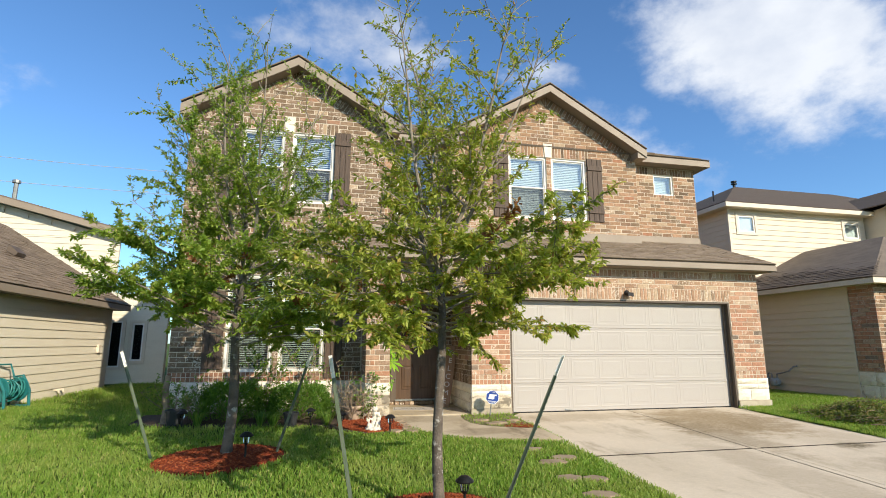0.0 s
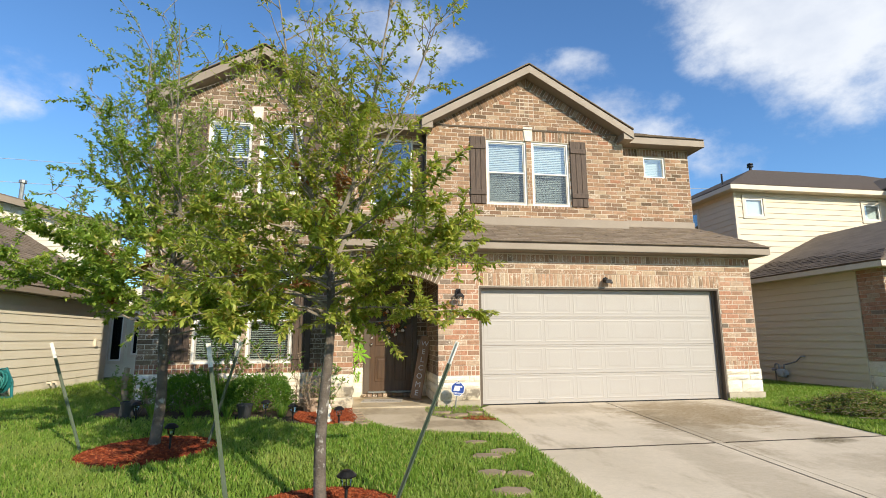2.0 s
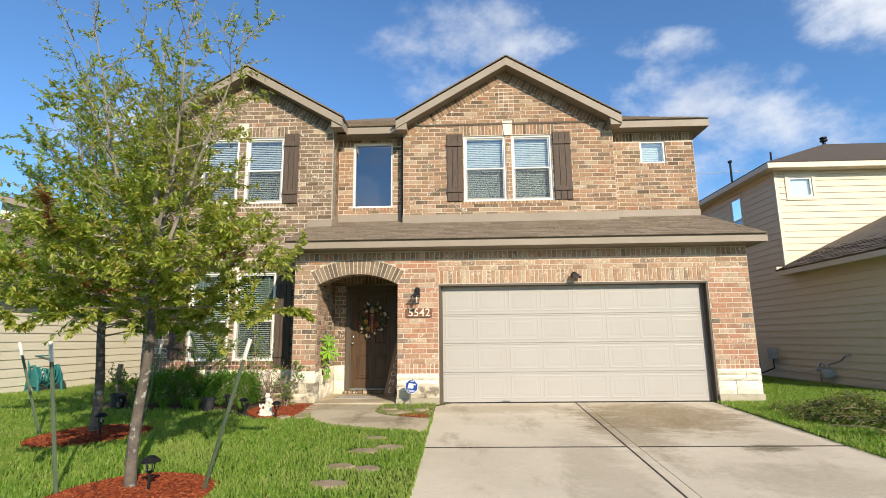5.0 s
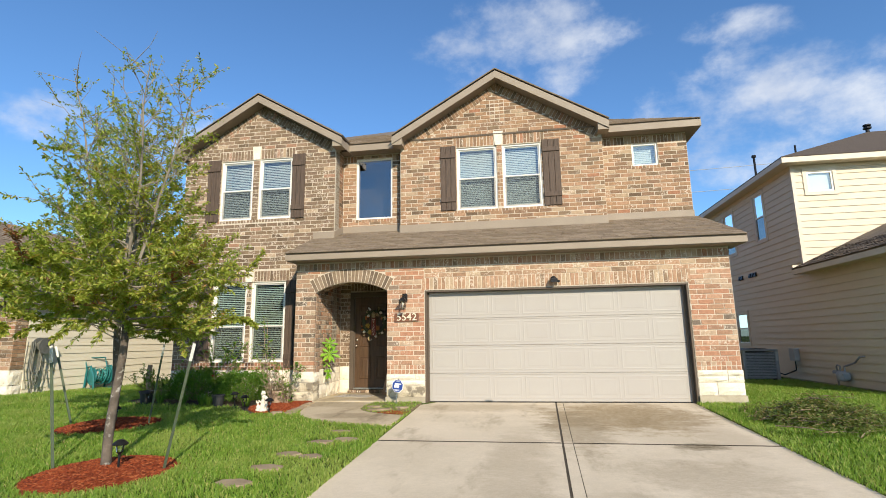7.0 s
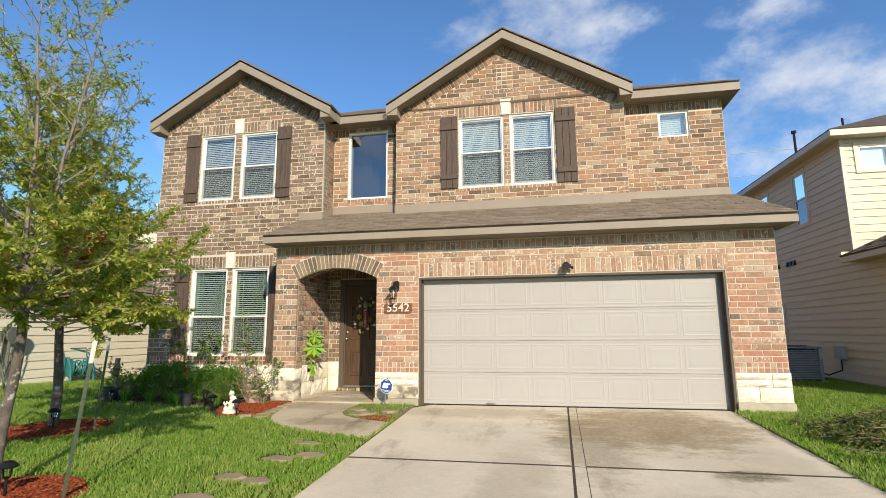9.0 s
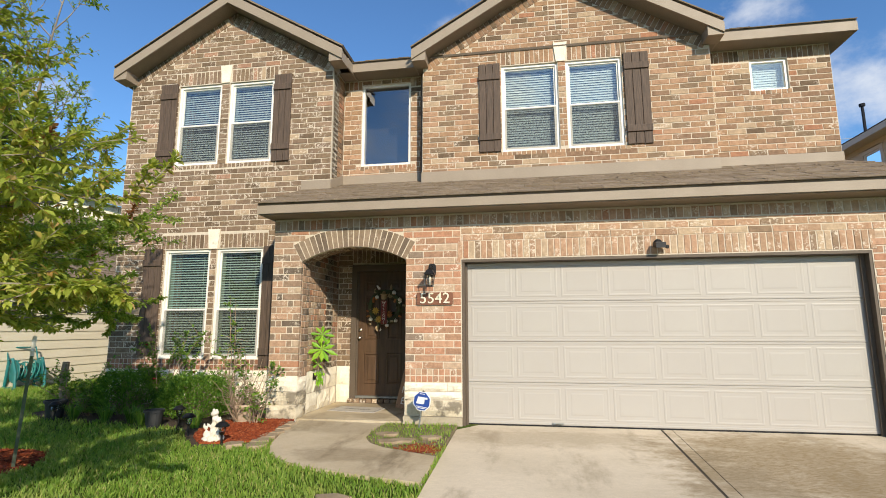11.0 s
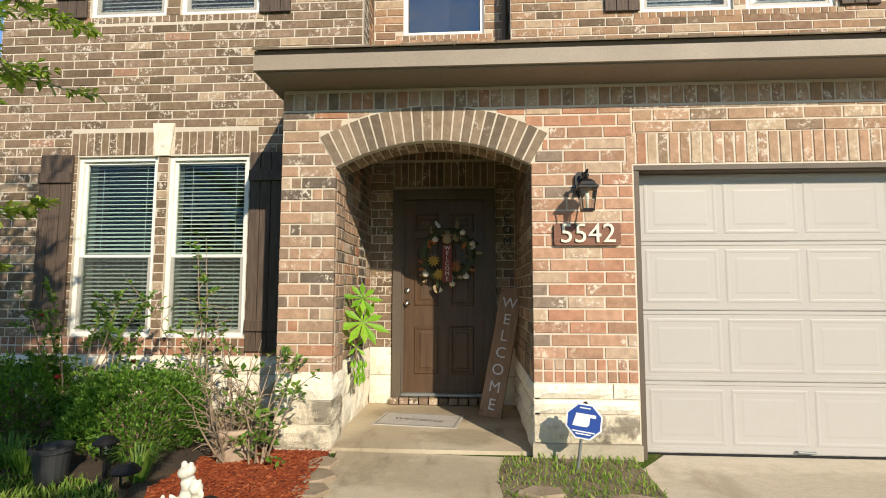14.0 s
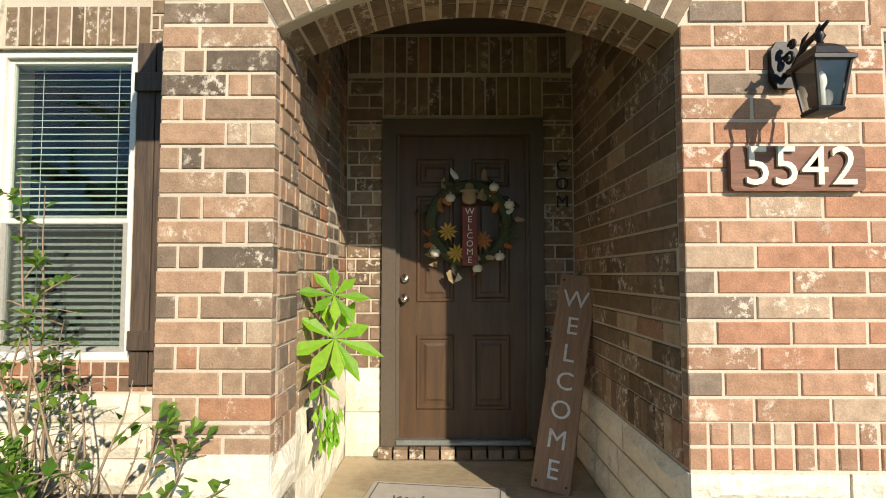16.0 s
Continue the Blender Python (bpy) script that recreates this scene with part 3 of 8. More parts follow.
pieces(wall_front, on_front(left_cells, FRONT), M_BRICK_PIER, near=(1.2, FRONT, 1.4), singles=170)
pieces(wall_front, on_front(right_cells, FRONT), M_BRICK_RED, near=(3.2, FRONT, 1.4), singles=160)
pieces(wall_front, on_front(courses(3.655, CX1, 2.43, 2.65, [], seed=2) + lintel + [c for c in top if c[0] >= 2.2], FRONT), M_BRICK_PALE, near=(4.5, FRONT, 2.4), singles=120)
rest = courses(8.66, CX1, 0.735, 2.43, [], seed=3) + soldiers(8.66, CX1, 0.57, 0.65) + soldiers(8.66, CX1, 0.65, 0.735)
pieces(wall_front, on_front(rest, FRONT), M_BRICK_RED, singles=0)
# arch ring of radial bricks in a bed of mortar
bed_ring = Mesh()
for i in range(20):
    a0, a1 = radians(-29.6 + 59.2 * i / 20), radians(-29.6 + 59.2 * (i + 1) / 20)
    bed_ring.prism([(ARCH_C + r * math.sin(a), ARCH_Z + r * math.cos(a)) for r, a in ((ARCH_R + 0.002, a0), (ARCH_R + 0.002, a1), (ARCH_R + RING, a1), (ARCH_R + RING, a0))], FRONT + 0.001, FRONT + 0.012)
part("mortar_bed", bed_ring, M_MORTAR, wall_front)
k = 22
for i in range(k):
    a0, a1 = radians(-29.6 + 59.2 * i / k + 0.23), radians(-29.6 + 59.2 * (i + 1) / k - 0.23)
    c = Mesh()
    c.prism([(ARCH_C + r * math.sin(a), ARCH_Z + r * math.cos(a)) for r, a in ((ARCH_R + 0.004, a0), (ARCH_R + 0.004, a1), (ARCH_R + RING - 0.012, a1), (ARCH_R + RING - 0.012, a0))], FRONT - 0.003, FRONT + 0.06)
    part("arch_brick", c, M_BRICK_RING, wall_front)
    # soffit bricks of the arch
    for j in range(2):
        c = Mesh()
        ya = FRONT + 0.065 + j * 0.125
        c.prism([(ARCH_C + r * math.sin(a), ARCH_Z + r * math.cos(a)) for r, a in ((ARCH_R - 0.006, a0), (ARCH_R - 0.006, a1), (ARCH_R + 0.05, a1), (ARCH_R + 0.05, a0))], ya, ya + 0.112)
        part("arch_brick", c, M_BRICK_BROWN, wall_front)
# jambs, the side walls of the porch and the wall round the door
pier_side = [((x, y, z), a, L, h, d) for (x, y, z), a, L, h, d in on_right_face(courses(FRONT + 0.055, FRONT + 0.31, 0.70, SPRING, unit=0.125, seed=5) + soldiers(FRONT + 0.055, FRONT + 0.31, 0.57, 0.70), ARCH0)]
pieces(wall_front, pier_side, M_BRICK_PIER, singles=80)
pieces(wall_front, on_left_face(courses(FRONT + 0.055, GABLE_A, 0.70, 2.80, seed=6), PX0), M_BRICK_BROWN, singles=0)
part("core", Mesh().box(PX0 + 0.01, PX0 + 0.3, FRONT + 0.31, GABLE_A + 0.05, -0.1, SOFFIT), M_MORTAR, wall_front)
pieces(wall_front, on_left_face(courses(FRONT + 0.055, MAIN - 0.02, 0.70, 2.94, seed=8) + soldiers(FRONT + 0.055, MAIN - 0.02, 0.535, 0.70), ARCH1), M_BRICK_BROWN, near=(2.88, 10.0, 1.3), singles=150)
part("core", Mesh().box(ARCH1 + 0.009, ARCH1 + 0.3, FRONT + 0.31, MAIN + 0.3, -0.1, 2.95).box(PORCH_X - 0.3, ARCH1 + 0.3, FRONT + 0.20, FRONT + 0.309, SOFFIT + 0.02, 3.0), M_MORTAR, wall_front)

wall_porch = thing("wall_porch", "brown brick porch walls above a pale stone base", "wall", kind="structure")
part("core", Mesh().box(PORCH_X - 0.3, PORCH_X - 0.009, FRONT + 0.31, MAIN + 0.3, -0.1, 2.95), M_MORTAR, wall_porch)
pieces(wall_porch, on_right_face(courses(FRONT + 0.31, MAIN - 0.02, 0.62, 2.94, unit=0.2, seed=9), PORCH_X), M_BRICK_PIER, near=(1.31, 10.6, 1.3), singles=150)
DOOR_HOLE = (1.56, 2.67, -0.2, 2.33)
part("core", backing(Mesh(), PORCH_X, ARCH1 + 0.005, -0.1, 2.95, MAIN - 0.011, MAIN + 0.3, [DOOR_HOLE]), M_MORTAR, wall_porch)
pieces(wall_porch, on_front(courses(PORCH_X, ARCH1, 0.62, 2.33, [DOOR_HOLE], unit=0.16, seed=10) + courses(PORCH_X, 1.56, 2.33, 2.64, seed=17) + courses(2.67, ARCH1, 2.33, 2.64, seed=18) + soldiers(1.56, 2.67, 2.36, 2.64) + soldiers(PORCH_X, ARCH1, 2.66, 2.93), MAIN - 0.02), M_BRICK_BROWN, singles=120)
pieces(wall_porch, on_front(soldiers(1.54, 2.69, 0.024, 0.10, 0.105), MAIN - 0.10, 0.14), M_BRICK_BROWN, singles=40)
# board carries the deep porch shade in its base colour
whole("porch_ceiling", Mesh().box(PORCH_X - 0.2, ARCH1 + 0.2, FRONT + 0.31, MAIN + 0.1, 2.955, 3.0), M_CEIL, "porch ceiling board darkened by painted-in shade", "ceiling", kind="structure")


def stones(parent, u0, u1, rows, place, seed, d=0.06, old=()):
    """Split-faced limestone blocks with uneven faces."""
    r = random.Random(seed)
    for row, (za, zb) in enumerate(rows):
        u = u0
        while u < u1 - 0.01:
            L = r.uniform(0.22, 0.62)
            if u1 - u - L < 0.18:
                L = u1 - u
            m = Mesh()
            nu, nz = max(2, round(L / 0.09)), 3
            zc = [za + 0.006 + (zb - za - 0.012) * q / nz for q in range(nz + 1)]
            for jz in range(nz + 1):
                for ju in range(nu + 1):
                    edge = jz in (0, nz) or ju in (0, nu)
                    m.v.append((u + 0.006 + (L - 0.012) * ju / nu, 0.016 if edge else -0.008 + r.uniform(-0.008, 0.010), zc[jz] + (0 if edge else r.uniform(-0.01, 0.01))))
            for jz in range(nz):
                for ju in range(nu):
                    a = jz * (nu + 1) + ju
                    m.f.append((a, a + 1, a + nu + 2, a + nu + 1))
            b = len(m.v)
            m.v += [(u + 0.006, d, zc[0]), (u + L - 0.006, d, zc[0]), (u + L - 0.006, d, zc[-1]), (u + 0.006, d, zc[-1])]
            q0, q1, q2, q3 = 0, nu, (nz + 1) * (nu + 1) - 1, nz * (nu + 1)
            m.f += [tuple(range(nu, -1, -1)) + (b, b + 1), tuple(q3 + i for i in range(nu + 1)) + (b + 2, b + 3),
                    (b, q0) + tuple(j * (nu + 1) for j in range(1, nz + 1)) + (b + 3,), (q1, b + 1, b + 2) + tuple(j * (nu + 1) + nu for j in range(nz, 0, -1))]
            m.moved(place)
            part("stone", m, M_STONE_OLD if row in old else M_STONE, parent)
            u += L


def place_front(y):
    return Matrix.Translation((0, y, 0))


def place_right(x):
    return Matrix(((0, -1, 0, x), (1, 0, 0, 0), (0, 0, 1, 0), (0, 0, 0, 1)))


def place_left(x):
    return Matrix(((0, 1, 0, x), (-1, 0, 0, 0), (0, 0, 1, 0), (0, 0, 0, 1)))


base = thing("stone_base", "pale split-faced limestone base course under the brick", "stone base", kind="structure")
ROWS3 = [(0.10, 0.27), (0.27, 0.42), (0.42, 0.57)]
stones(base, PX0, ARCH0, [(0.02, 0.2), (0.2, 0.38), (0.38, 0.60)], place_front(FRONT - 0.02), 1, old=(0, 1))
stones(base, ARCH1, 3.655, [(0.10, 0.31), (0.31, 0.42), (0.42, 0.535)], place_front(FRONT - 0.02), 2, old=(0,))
stones(base, 8.665, CX1 + 0.02, [(0.13, 0.36), (0.36, 0.47), (0.47, 0.58)], place_front(FRONT - 0.02), 3)
stones(base, AX0, PX0 + 0.05, [(0.0, 0.2), (0.2, 0.4), (0.4, 0.57)], place_front(GABLE_A - 0.02), 4)
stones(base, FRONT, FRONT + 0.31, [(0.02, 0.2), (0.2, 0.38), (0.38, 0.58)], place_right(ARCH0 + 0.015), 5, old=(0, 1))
stones(base, FRONT + 0.31, MAIN - 0.03, [(0.02, 0.3), (0.3, 0.62)], place_right(PORCH_X + 0.015), 6)
stones(base, PORCH_X, 1.555, [(0.02, 0.32), (0.32, 0.62)], place_front(MAIN - 0.035), 7)
stones(base, 2.675, ARCH1, [(0.02, 0.32), (0.32, 0.62)], place_front(MAIN - 0.035), 8)
stones(base, -(MAIN - 0.03), -FRONT, [(0.02, 0.2), (0.2, 0.37), (0.37, 0.535)], place_left(ARCH1 - 0.015), 9)
stones(base, -GABLE_A, -FRONT, ROWS3, place_left(PX0 - 0.015), 10)
whole("foundation", Mesh().box(ARCH1 - 0.01, 3.66, FRONT - 0.03, FRONT + 0.3, -0.3, 0.10).box(8.66, CX1 + 0.03, FRONT - 0.035, FRONT + 0.3, -0.3, 0.13).box(AX0 - 0.01, PX0, GABLE_A - 0.012, GABLE_A + 0.3, -0.4, 0.004), M_FOOT, "exposed concrete foundation edge", "foundation", kind="structure")

# windows: x0, x1, z0, z1, wall
PAIR_A = ((-1.64, -0.80), (-0.64, 0.21))
PAIR_L = ((-1.67, -0.81), (-0.69, 0.16))
PAIR_B = ((4.20, 5.14), (5.27, 6.16))
LOW_Z, UP_A, UP_B = (0.755, 2.60), (4.12, 5.63), (4.14, 5.66)
WIN_M, WIN_C = (1.65, 2.56, 4.12, 5.66), (8.22, 8.79, 5.03, 5.57)


def rake(x0, x1, apex, slope=0.585):
    xc = (x0 + x1) / 2
    return lambda z: (x0 if z < apex - slope * (xc - x0) else xc - (apex - z) / slope, x1 if z < apex - slope * (xc - x0) else xc + (apex - z) / slope)


def gable_core(m, x0, x1, y, apex, zb, holes, slope=0.585):
    xc = (x0 + x1) / 2
    zs = apex - slope * (xc - x0)
    backing(m, x0, x1, zb, zs, y + 0.006, y + 0.30, holes)
    m.prism([(x0, zs), (x1, zs), (xc, apex)], y + 0.006, y + 0.30)


def rake_soldiers(parent, x0, x1, y, apex, mat, slope=0.585, width=0.20):
    """Bricks set square to the two slopes of a gable."""
    xc = (x0 + x1) / 2
    ang = math.atan(slope)
    run = (xc - x0) / math.cos(ang)
    k = int(run / 0.081)
    for side in (-1, 1):
        for i in range(k):
            s0, s1 = i * run / k + 0.006, (i + 1) * run / k - 0.006
            pts = []
            for s, t in ((s0, 0.0), (s1, 0.0), (s1, -width), (s0, -width)):
                pts.append((xc + side * (s * math.cos(ang) + t * math.sin(ang)), apex - s * math.sin(ang) + t * math.cos(ang)))
            pts = [(x if side * (x - xc) > 0.006 else xc + side * 0.006, z) for x, z in pts]
            if side > 0:
                pts.reverse()
            part("rake_brick", Mesh().prism(pts, y - 0.003, y + 0.05), mat, parent)


def narrowed(f, by):
    return lambda z: f(z + by)


# left gable
APEX_A, APEX_B = 7.03, 7.23
wall_a = thing("wall_gable_west", "brown-grey brick gable wall with lime washed patches", "wall", kind="structure")
holes_a = [(a, b, *LOW_Z) for a, b in PAIR_L] + [(a, b, *UP_A) for a, b in PAIR_A]
m = Mesh()
gable_core(m, AX0, AX1, GABLE_A, APEX_A, -0.1, holes_a)
m.box(AX1 - 0.3, AX1 - 0.009, GABLE_A + 0.3, MAIN + 0.3, 2.6, EAVE + 0.1)
part("core", m, M_MORTAR, wall_a)
bands = [(-1.75, 0.24, 2.60, 2.86), (-1.72, 0.28, 5.63, 5.88), (-1.70, 0.26, 4.04, 4.12)]
body_a = courses(AX0, AX1, 0.752, APEX_A, holes_a + bands + [(PX0 - 0.02, AX1, 0, 2.8)], narrowed(rake(AX0, AX1, APEX_A), 0.235), seed=11)
pieces(wall_a, on_front(soldiers(AX0, PX0, 0.575, 0.663) + soldiers(AX0, PX0, 0.663, 0.752), GABLE_A), M_BRICK_SILL, singles=90)
body_a += soldiers(-1.75, -0.86, 2.61, 2.86) + soldiers(-0.64, 0.24, 2.61, 2.86) + soldiers(-1.72, -0.83, 5.64, 5.88) + soldiers(-0.61, 0.28, 5.64, 5.88) + soldiers(-1.70, 0.26, 4.04, 4.12, 0.078)
pieces(wall_a, on_front(body_a, GABLE_A), M_BRICK_BROWN, near=(0.0, GABLE_A, 1.6), singles=320)
rake_soldiers(wall_a, AX0, AX1, GABLE_A, APEX_A, M_BRICK_BROWN)
pieces(wall_a, on_right_face(courses(GABLE_A + 0.055, MAIN, 3.5, EAVE, seed=12), AX1), M_BRICK_TAN, singles=90)

# right gable
wall_b = thing("wall_gable_east", "tan and red brick gable wall with pale mortar joints", "wall", kind="structure")
holes_b = [(a, b, *UP_B) for a, b in PAIR_B]
m = Mesh()
gable_core(m, BX0, BX1, GABLE_B, APEX_B, 2.7, holes_b)
m.box(BX0 + 0.009, BX0 + 0.2, GABLE_B + 0.3, MAIN + 0.3, 2.7, EAVE + 0.1)
m.box(BX1 - 0.2, BX1, GABLE_B + 0.3, MAIN + 0.3, 2.7, EAVE + 0.1)
part("core", m, M_MORTAR, wall_b)
panel = (5.02, 5.35, 6.25, 6.82)
bands = [(4.12, 6.24, 5.66, 5.92), (4.12, 6.24, 4.06, 4.14), panel]
body_b = courses(BX0, BX1, 3.72, APEX_B, holes_b + bands, narrowed(rake(BX0, BX1, APEX_B), 0.235), seed=13)
body_b += soldiers(4.12, 5.08, 5.67, 5.92) + soldiers(5.30, 6.24, 5.67, 5.92) + soldiers(4.12, 6.24, 4.06, 4.14, 0.078)
for i in range(7):
    body_b += [(panel[0] + 0.11 * q + 0.005, panel[2] + i * COURSE, 0.10, 0.07) for q in range(3)]
pieces(wall_b, on_front(body_b, GABLE_B), M_BRICK_TAN, near=(4.2, GABLE_B, 4.6), singles=300)
rake_soldiers(wall_b, BX0, BX1, GABLE_B, APEX_B, M_BRICK_TAN)
pieces(wall_b, on_left_face(courses(GABLE_B + 0.055, MAIN, 3.6, EAVE, seed=14), BX0), M_BRICK_TAN, singles=0)

# set-back wall on both sides of the right gable
wall_m = thing("wall_main", "orange-tan brick set-back wall under the eaves", "wall", kind="structure")
m = Mesh()
backing(m, AX1, BX0, 2.75, EAVE + 0.1, MAIN + 0.006, MAIN + 0.3, [WIN_M])
backing(m, BX1, CX1, 2.75, EAVE + 0.1, MAIN + 0.006, MAIN + 0.3, [WIN_C])
part("core", m, M_MORTAR, wall_m)
cells_m = courses(AX1, BX0, 3.7, 5.58, [WIN_M, (1.56, 2.66, 4.03, 4.12)], seed=15) + soldiers(1.56, 2.66, 4.03, 4.12, 0.08) + soldiers(AX1, 1.65, 5.58, 5.75) + soldiers(2.56, BX0, 5.58, 5.75) + soldiers(1.65, 2.56, 5.665, 5.75, 0.2)
cells_c = courses(BX1, CX1, 3.76, 5.55, [WIN_C, (8.19, 8.82, 4.96, 5.04)], seed=16) + soldiers(8.19, 8.82, 4.96, 5.04, 0.078) + soldiers(8.22, 8.79, 5.575, 5.75) + soldiers(BX1, 8.22, 5.55, 5.75) + soldiers(8.79, CX1, 5.55, 5.75)
pieces(wall_m, on_front(cells_m + cells_c, MAIN), M_BRICK_TAN, near=(2.0, MAIN, 4.6), singles=300)

# plain walls that close the house
whole("wall_sides", Mesh().box(AX0, AX0 + 0.2, GABLE_A + 0.3, 21.0, -0.3, EAVE + 0.1).box(CX1 - 0.2, CX1, FRONT + 0.31, 21.0, -0.3, 2.8).box(CX1 - 0.2, CX1, MAIN + 0.3, 21.0, 2.8, EAVE + 0.1).box(AX0, CX1, 21.0, 21.2, -0.3, EAVE + 0.1), M_BRICK_TAN, "plain brick side walls of the house", "wall", kind="structure")


# ---- roofs ----
def roof_plane(m, pts, t=0.035):
    """A roof slab from corner points, counter-clockwise from above."""
    a, b, c = (Vector(pts[i]) for i in range(3))
    n = (b - a).cross(c - a).normalized() * t
    k, i = len(pts), len(m.v)
    m.v += [tuple(Vector(p)) for p in pts] + [tuple(Vector(p) - n) for p in pts]
    m.f.append(tuple(range(i, i + k)))
    m.f.append(tuple(range(i + 2 * k - 1, i + k - 1, -1)))
    for q in range(k):
        r = (q + 1) % k
        m.f.append((i + r, i + q, i + k + q, i + k + r))


def shingles(parent, corner, along, upslope, width, length, mat, singles=0, near=None, tab=0.30, exposure=0.145, seed=3, clip=None):
    """Overlapping tabs in rows on a roof plane. along and upslope are unit vectors."""
    r = random.Random(seed)
    along, upslope = Vector(along).normalized(), Vector(upslope).normalized()
    nrm = along.cross(upslope).normalized()
    items = []
    rows = int(length / exposure)
    for j in range(rows):
        u = -tab * ((j % 2) * 0.5 + r.uniform(0, 0.15))
        while u < width:
            t = tab * r.choice((0.7, 1.0, 1.0, 1.3))
            a, b = max(u, 0.0), min(u + t - 0.006, width)
            if clip:
                ca, cb = clip(j * exposure / length)
                a, b = max(a, ca), min(b, cb)
            u += t
            if b - a < 0.05:
                continue
            s0, s1 = j * exposure - 0.01, min((j + 1) * exposure + 0.03, length)
            items.append((a, b, s0, s1, r.choice((0.009, 0.012, 0.018))))
    if near is not None:
        mid = lambda it: (Vector(corner) + along * it[0] + upslope * it[2] - Vector(near)).length
        items.sort(key=mid)
    rest = Mesh()
    for q, (a, b, s0, s1, t) in enumerate(items):
        P = lambda u, s, h: tuple(Vector(corner) + along * u + upslope * s + nrm * h)
        m = Mesh() if q < singles else rest
        m.hexa([P(a, s0, 0.0), P(b, s0, 0.0), P(b, s1, -0.002), P(a, s1, -0.002), P(a, s0, t), P(b, s0, t), P(b, s1, 0.003), P(a, s1, 0.003)])
        if q < singles:
            part("shingle", m, mat, parent)
    if rest.v:
        tagged(part("shingle_field", rest, mat, parent), kind="stuff")


# porch and garage roof
LX0, LX1, LY, LZ, LSL = 0.82, 9.63, 9.34, 2.985, 0.41
low_roof = thing("roof_lower", "brown asphalt shingle lean-to roof over porch and garage", "roof", kind="structure")
m = Mesh()
zt = lambda y: LZ + LSL * (y - LY)
roof_plane(m, [(LX0, LY, LZ), (LX1, LY, LZ), (CX1 + 0.06, MAIN, zt(MAIN)), (BX1, MAIN, zt(MAIN)), (BX1, GABLE_B, zt(GABLE_B)), (BX0, GABLE_B, zt(GABLE_B)), (BX0, MAIN, zt(MAIN)), (AX1, MAIN, zt(MAIN)), (AX1, GABLE_A, zt(GABLE_A)), (LX0 - 0.02, GABLE_A, zt(GABLE_A))])
part("deck", m, M_ROOF, low_roof)
ups = Vector((0, 1, LSL)).normalized()
slope_len = (GABLE_B - LY) / ups.y
shingles(low_roof, (LX0, LY - 0.02, LZ + 0.0), (1, 0, 0), ups, LX1 - LX0, slope_len, M_SHINGLE, 300, (3.0, LY, LZ), seed=4, clip=lambda f: (0.0 if f < 0.8 else AX1 - LX0, LX1 - LX0 - 0.14 * f))
shingles(low_roof, (AX1, GABLE_B, zt(GABLE_B)), (1, 0, 0), ups, BX0 - AX1, 0.33, M_SHINGLE, seed=5)
shingles(low_roof, (BX1, GABLE_B, zt(GABLE_B)), (1, 0, 0), ups, CX1 + 0.06 - BX1, 0.33, M_SHINGLE, seed=6)
trim = thing("trim_lower_eave", "taupe painted fascia and soffit of the lower roof", "trim", kind="structure")
part("fascia", Mesh().box(LX0, LX1, LY - 0.005, LY + 0.022, 2.835, LZ - 0.036).box(LX1 - 0.025, LX1, LY + 0.022, FRONT + 0.31, 2.835, LZ - 0.036).box(LX0, LX0 + 0.025, LY + 0.022, GABLE_A, 2.835, LZ - 0.036), M_TRIM, trim)
part("soffit", Mesh().box(LX0 + 0.026, LX1 - 0.026, LY + 0.023, FRONT + 0.32, SOFFIT + 0.003, SOFFIT + 0.018).box(LX0 + 0.026, PX0 + 0.3, FRONT + 0.325, GABLE_A, SOFFIT + 0.003, SOFFIT + 0.018), M_SOFFIT, trim)
part("gable_end", Mesh().poly([(LX0 + 0.01, LY, 2.94), (LX0 + 0.01, GABLE_A, 2.94), (LX0 + 0.01, GABLE_A, zt(GABLE_A) - 0.03)]).poly([(LX1 - 0.012, LY, 2.94), (CX1 + 0.05, MAIN, zt(MAIN) - 0.03), (CX1 + 0.05, MAIN, 2.94)]), M_TRIM, trim)
flash = thing("trim_flashing", "taupe painted flashing board where the lower roof meets the wall", "flashing", kind="structure")
part("board", Mesh().box(BX0 - 0.012, BX1 + 0.012, GABLE_B - 0.022, GABLE_B - 0.004, zt(GABLE_B) - 0.02, zt(GABLE_B) + 0.175), M_TRIM, flash)
part("board", Mesh().box(BX1 + 0.012, CX1 + 0.01, MAIN - 0.022, MAIN - 0.004, zt(MAIN) - 0.02, zt(MAIN) + 0.14), M_TRIM, flash)
part("board", Mesh().box(AX1, BX0 - 0.012, MAIN - 0.022, MAIN - 0.004, zt(MAIN) - 0.02, zt(MAIN) + 0.15), M_TRIM, flash)
part("board", Mesh().box(LX0 - 0.02, AX1 + 0.014, GABLE_A - 0.022, GABLE_A - 0.004, zt(GABLE_A) - 0.02, zt(GABLE_A) + 0.16), M_TRIM, flash)
part("board", Mesh().hexa([(AX1 + 0.003, GABLE_A, zt(GABLE_A)), (AX1 + 0.02, GABLE_A, zt(GABLE_A)), (AX1 + 0.02, MAIN - 0.022, zt(MAIN)), (AX1 + 0.003, MAIN - 0.022, zt(MAIN)), (AX1 + 0.003, GABLE_A, zt(GABLE_A) + 0.16), (AX1 + 0.02, GABLE_A, zt(GABLE_A) + 0.16), (AX1 + 0.02, MAIN - 0.022, zt(MAIN) + 0.16), (AX1 + 0.003, MAIN - 0.022, zt(MAIN) + 0.16)]), M_TRIM, flash)
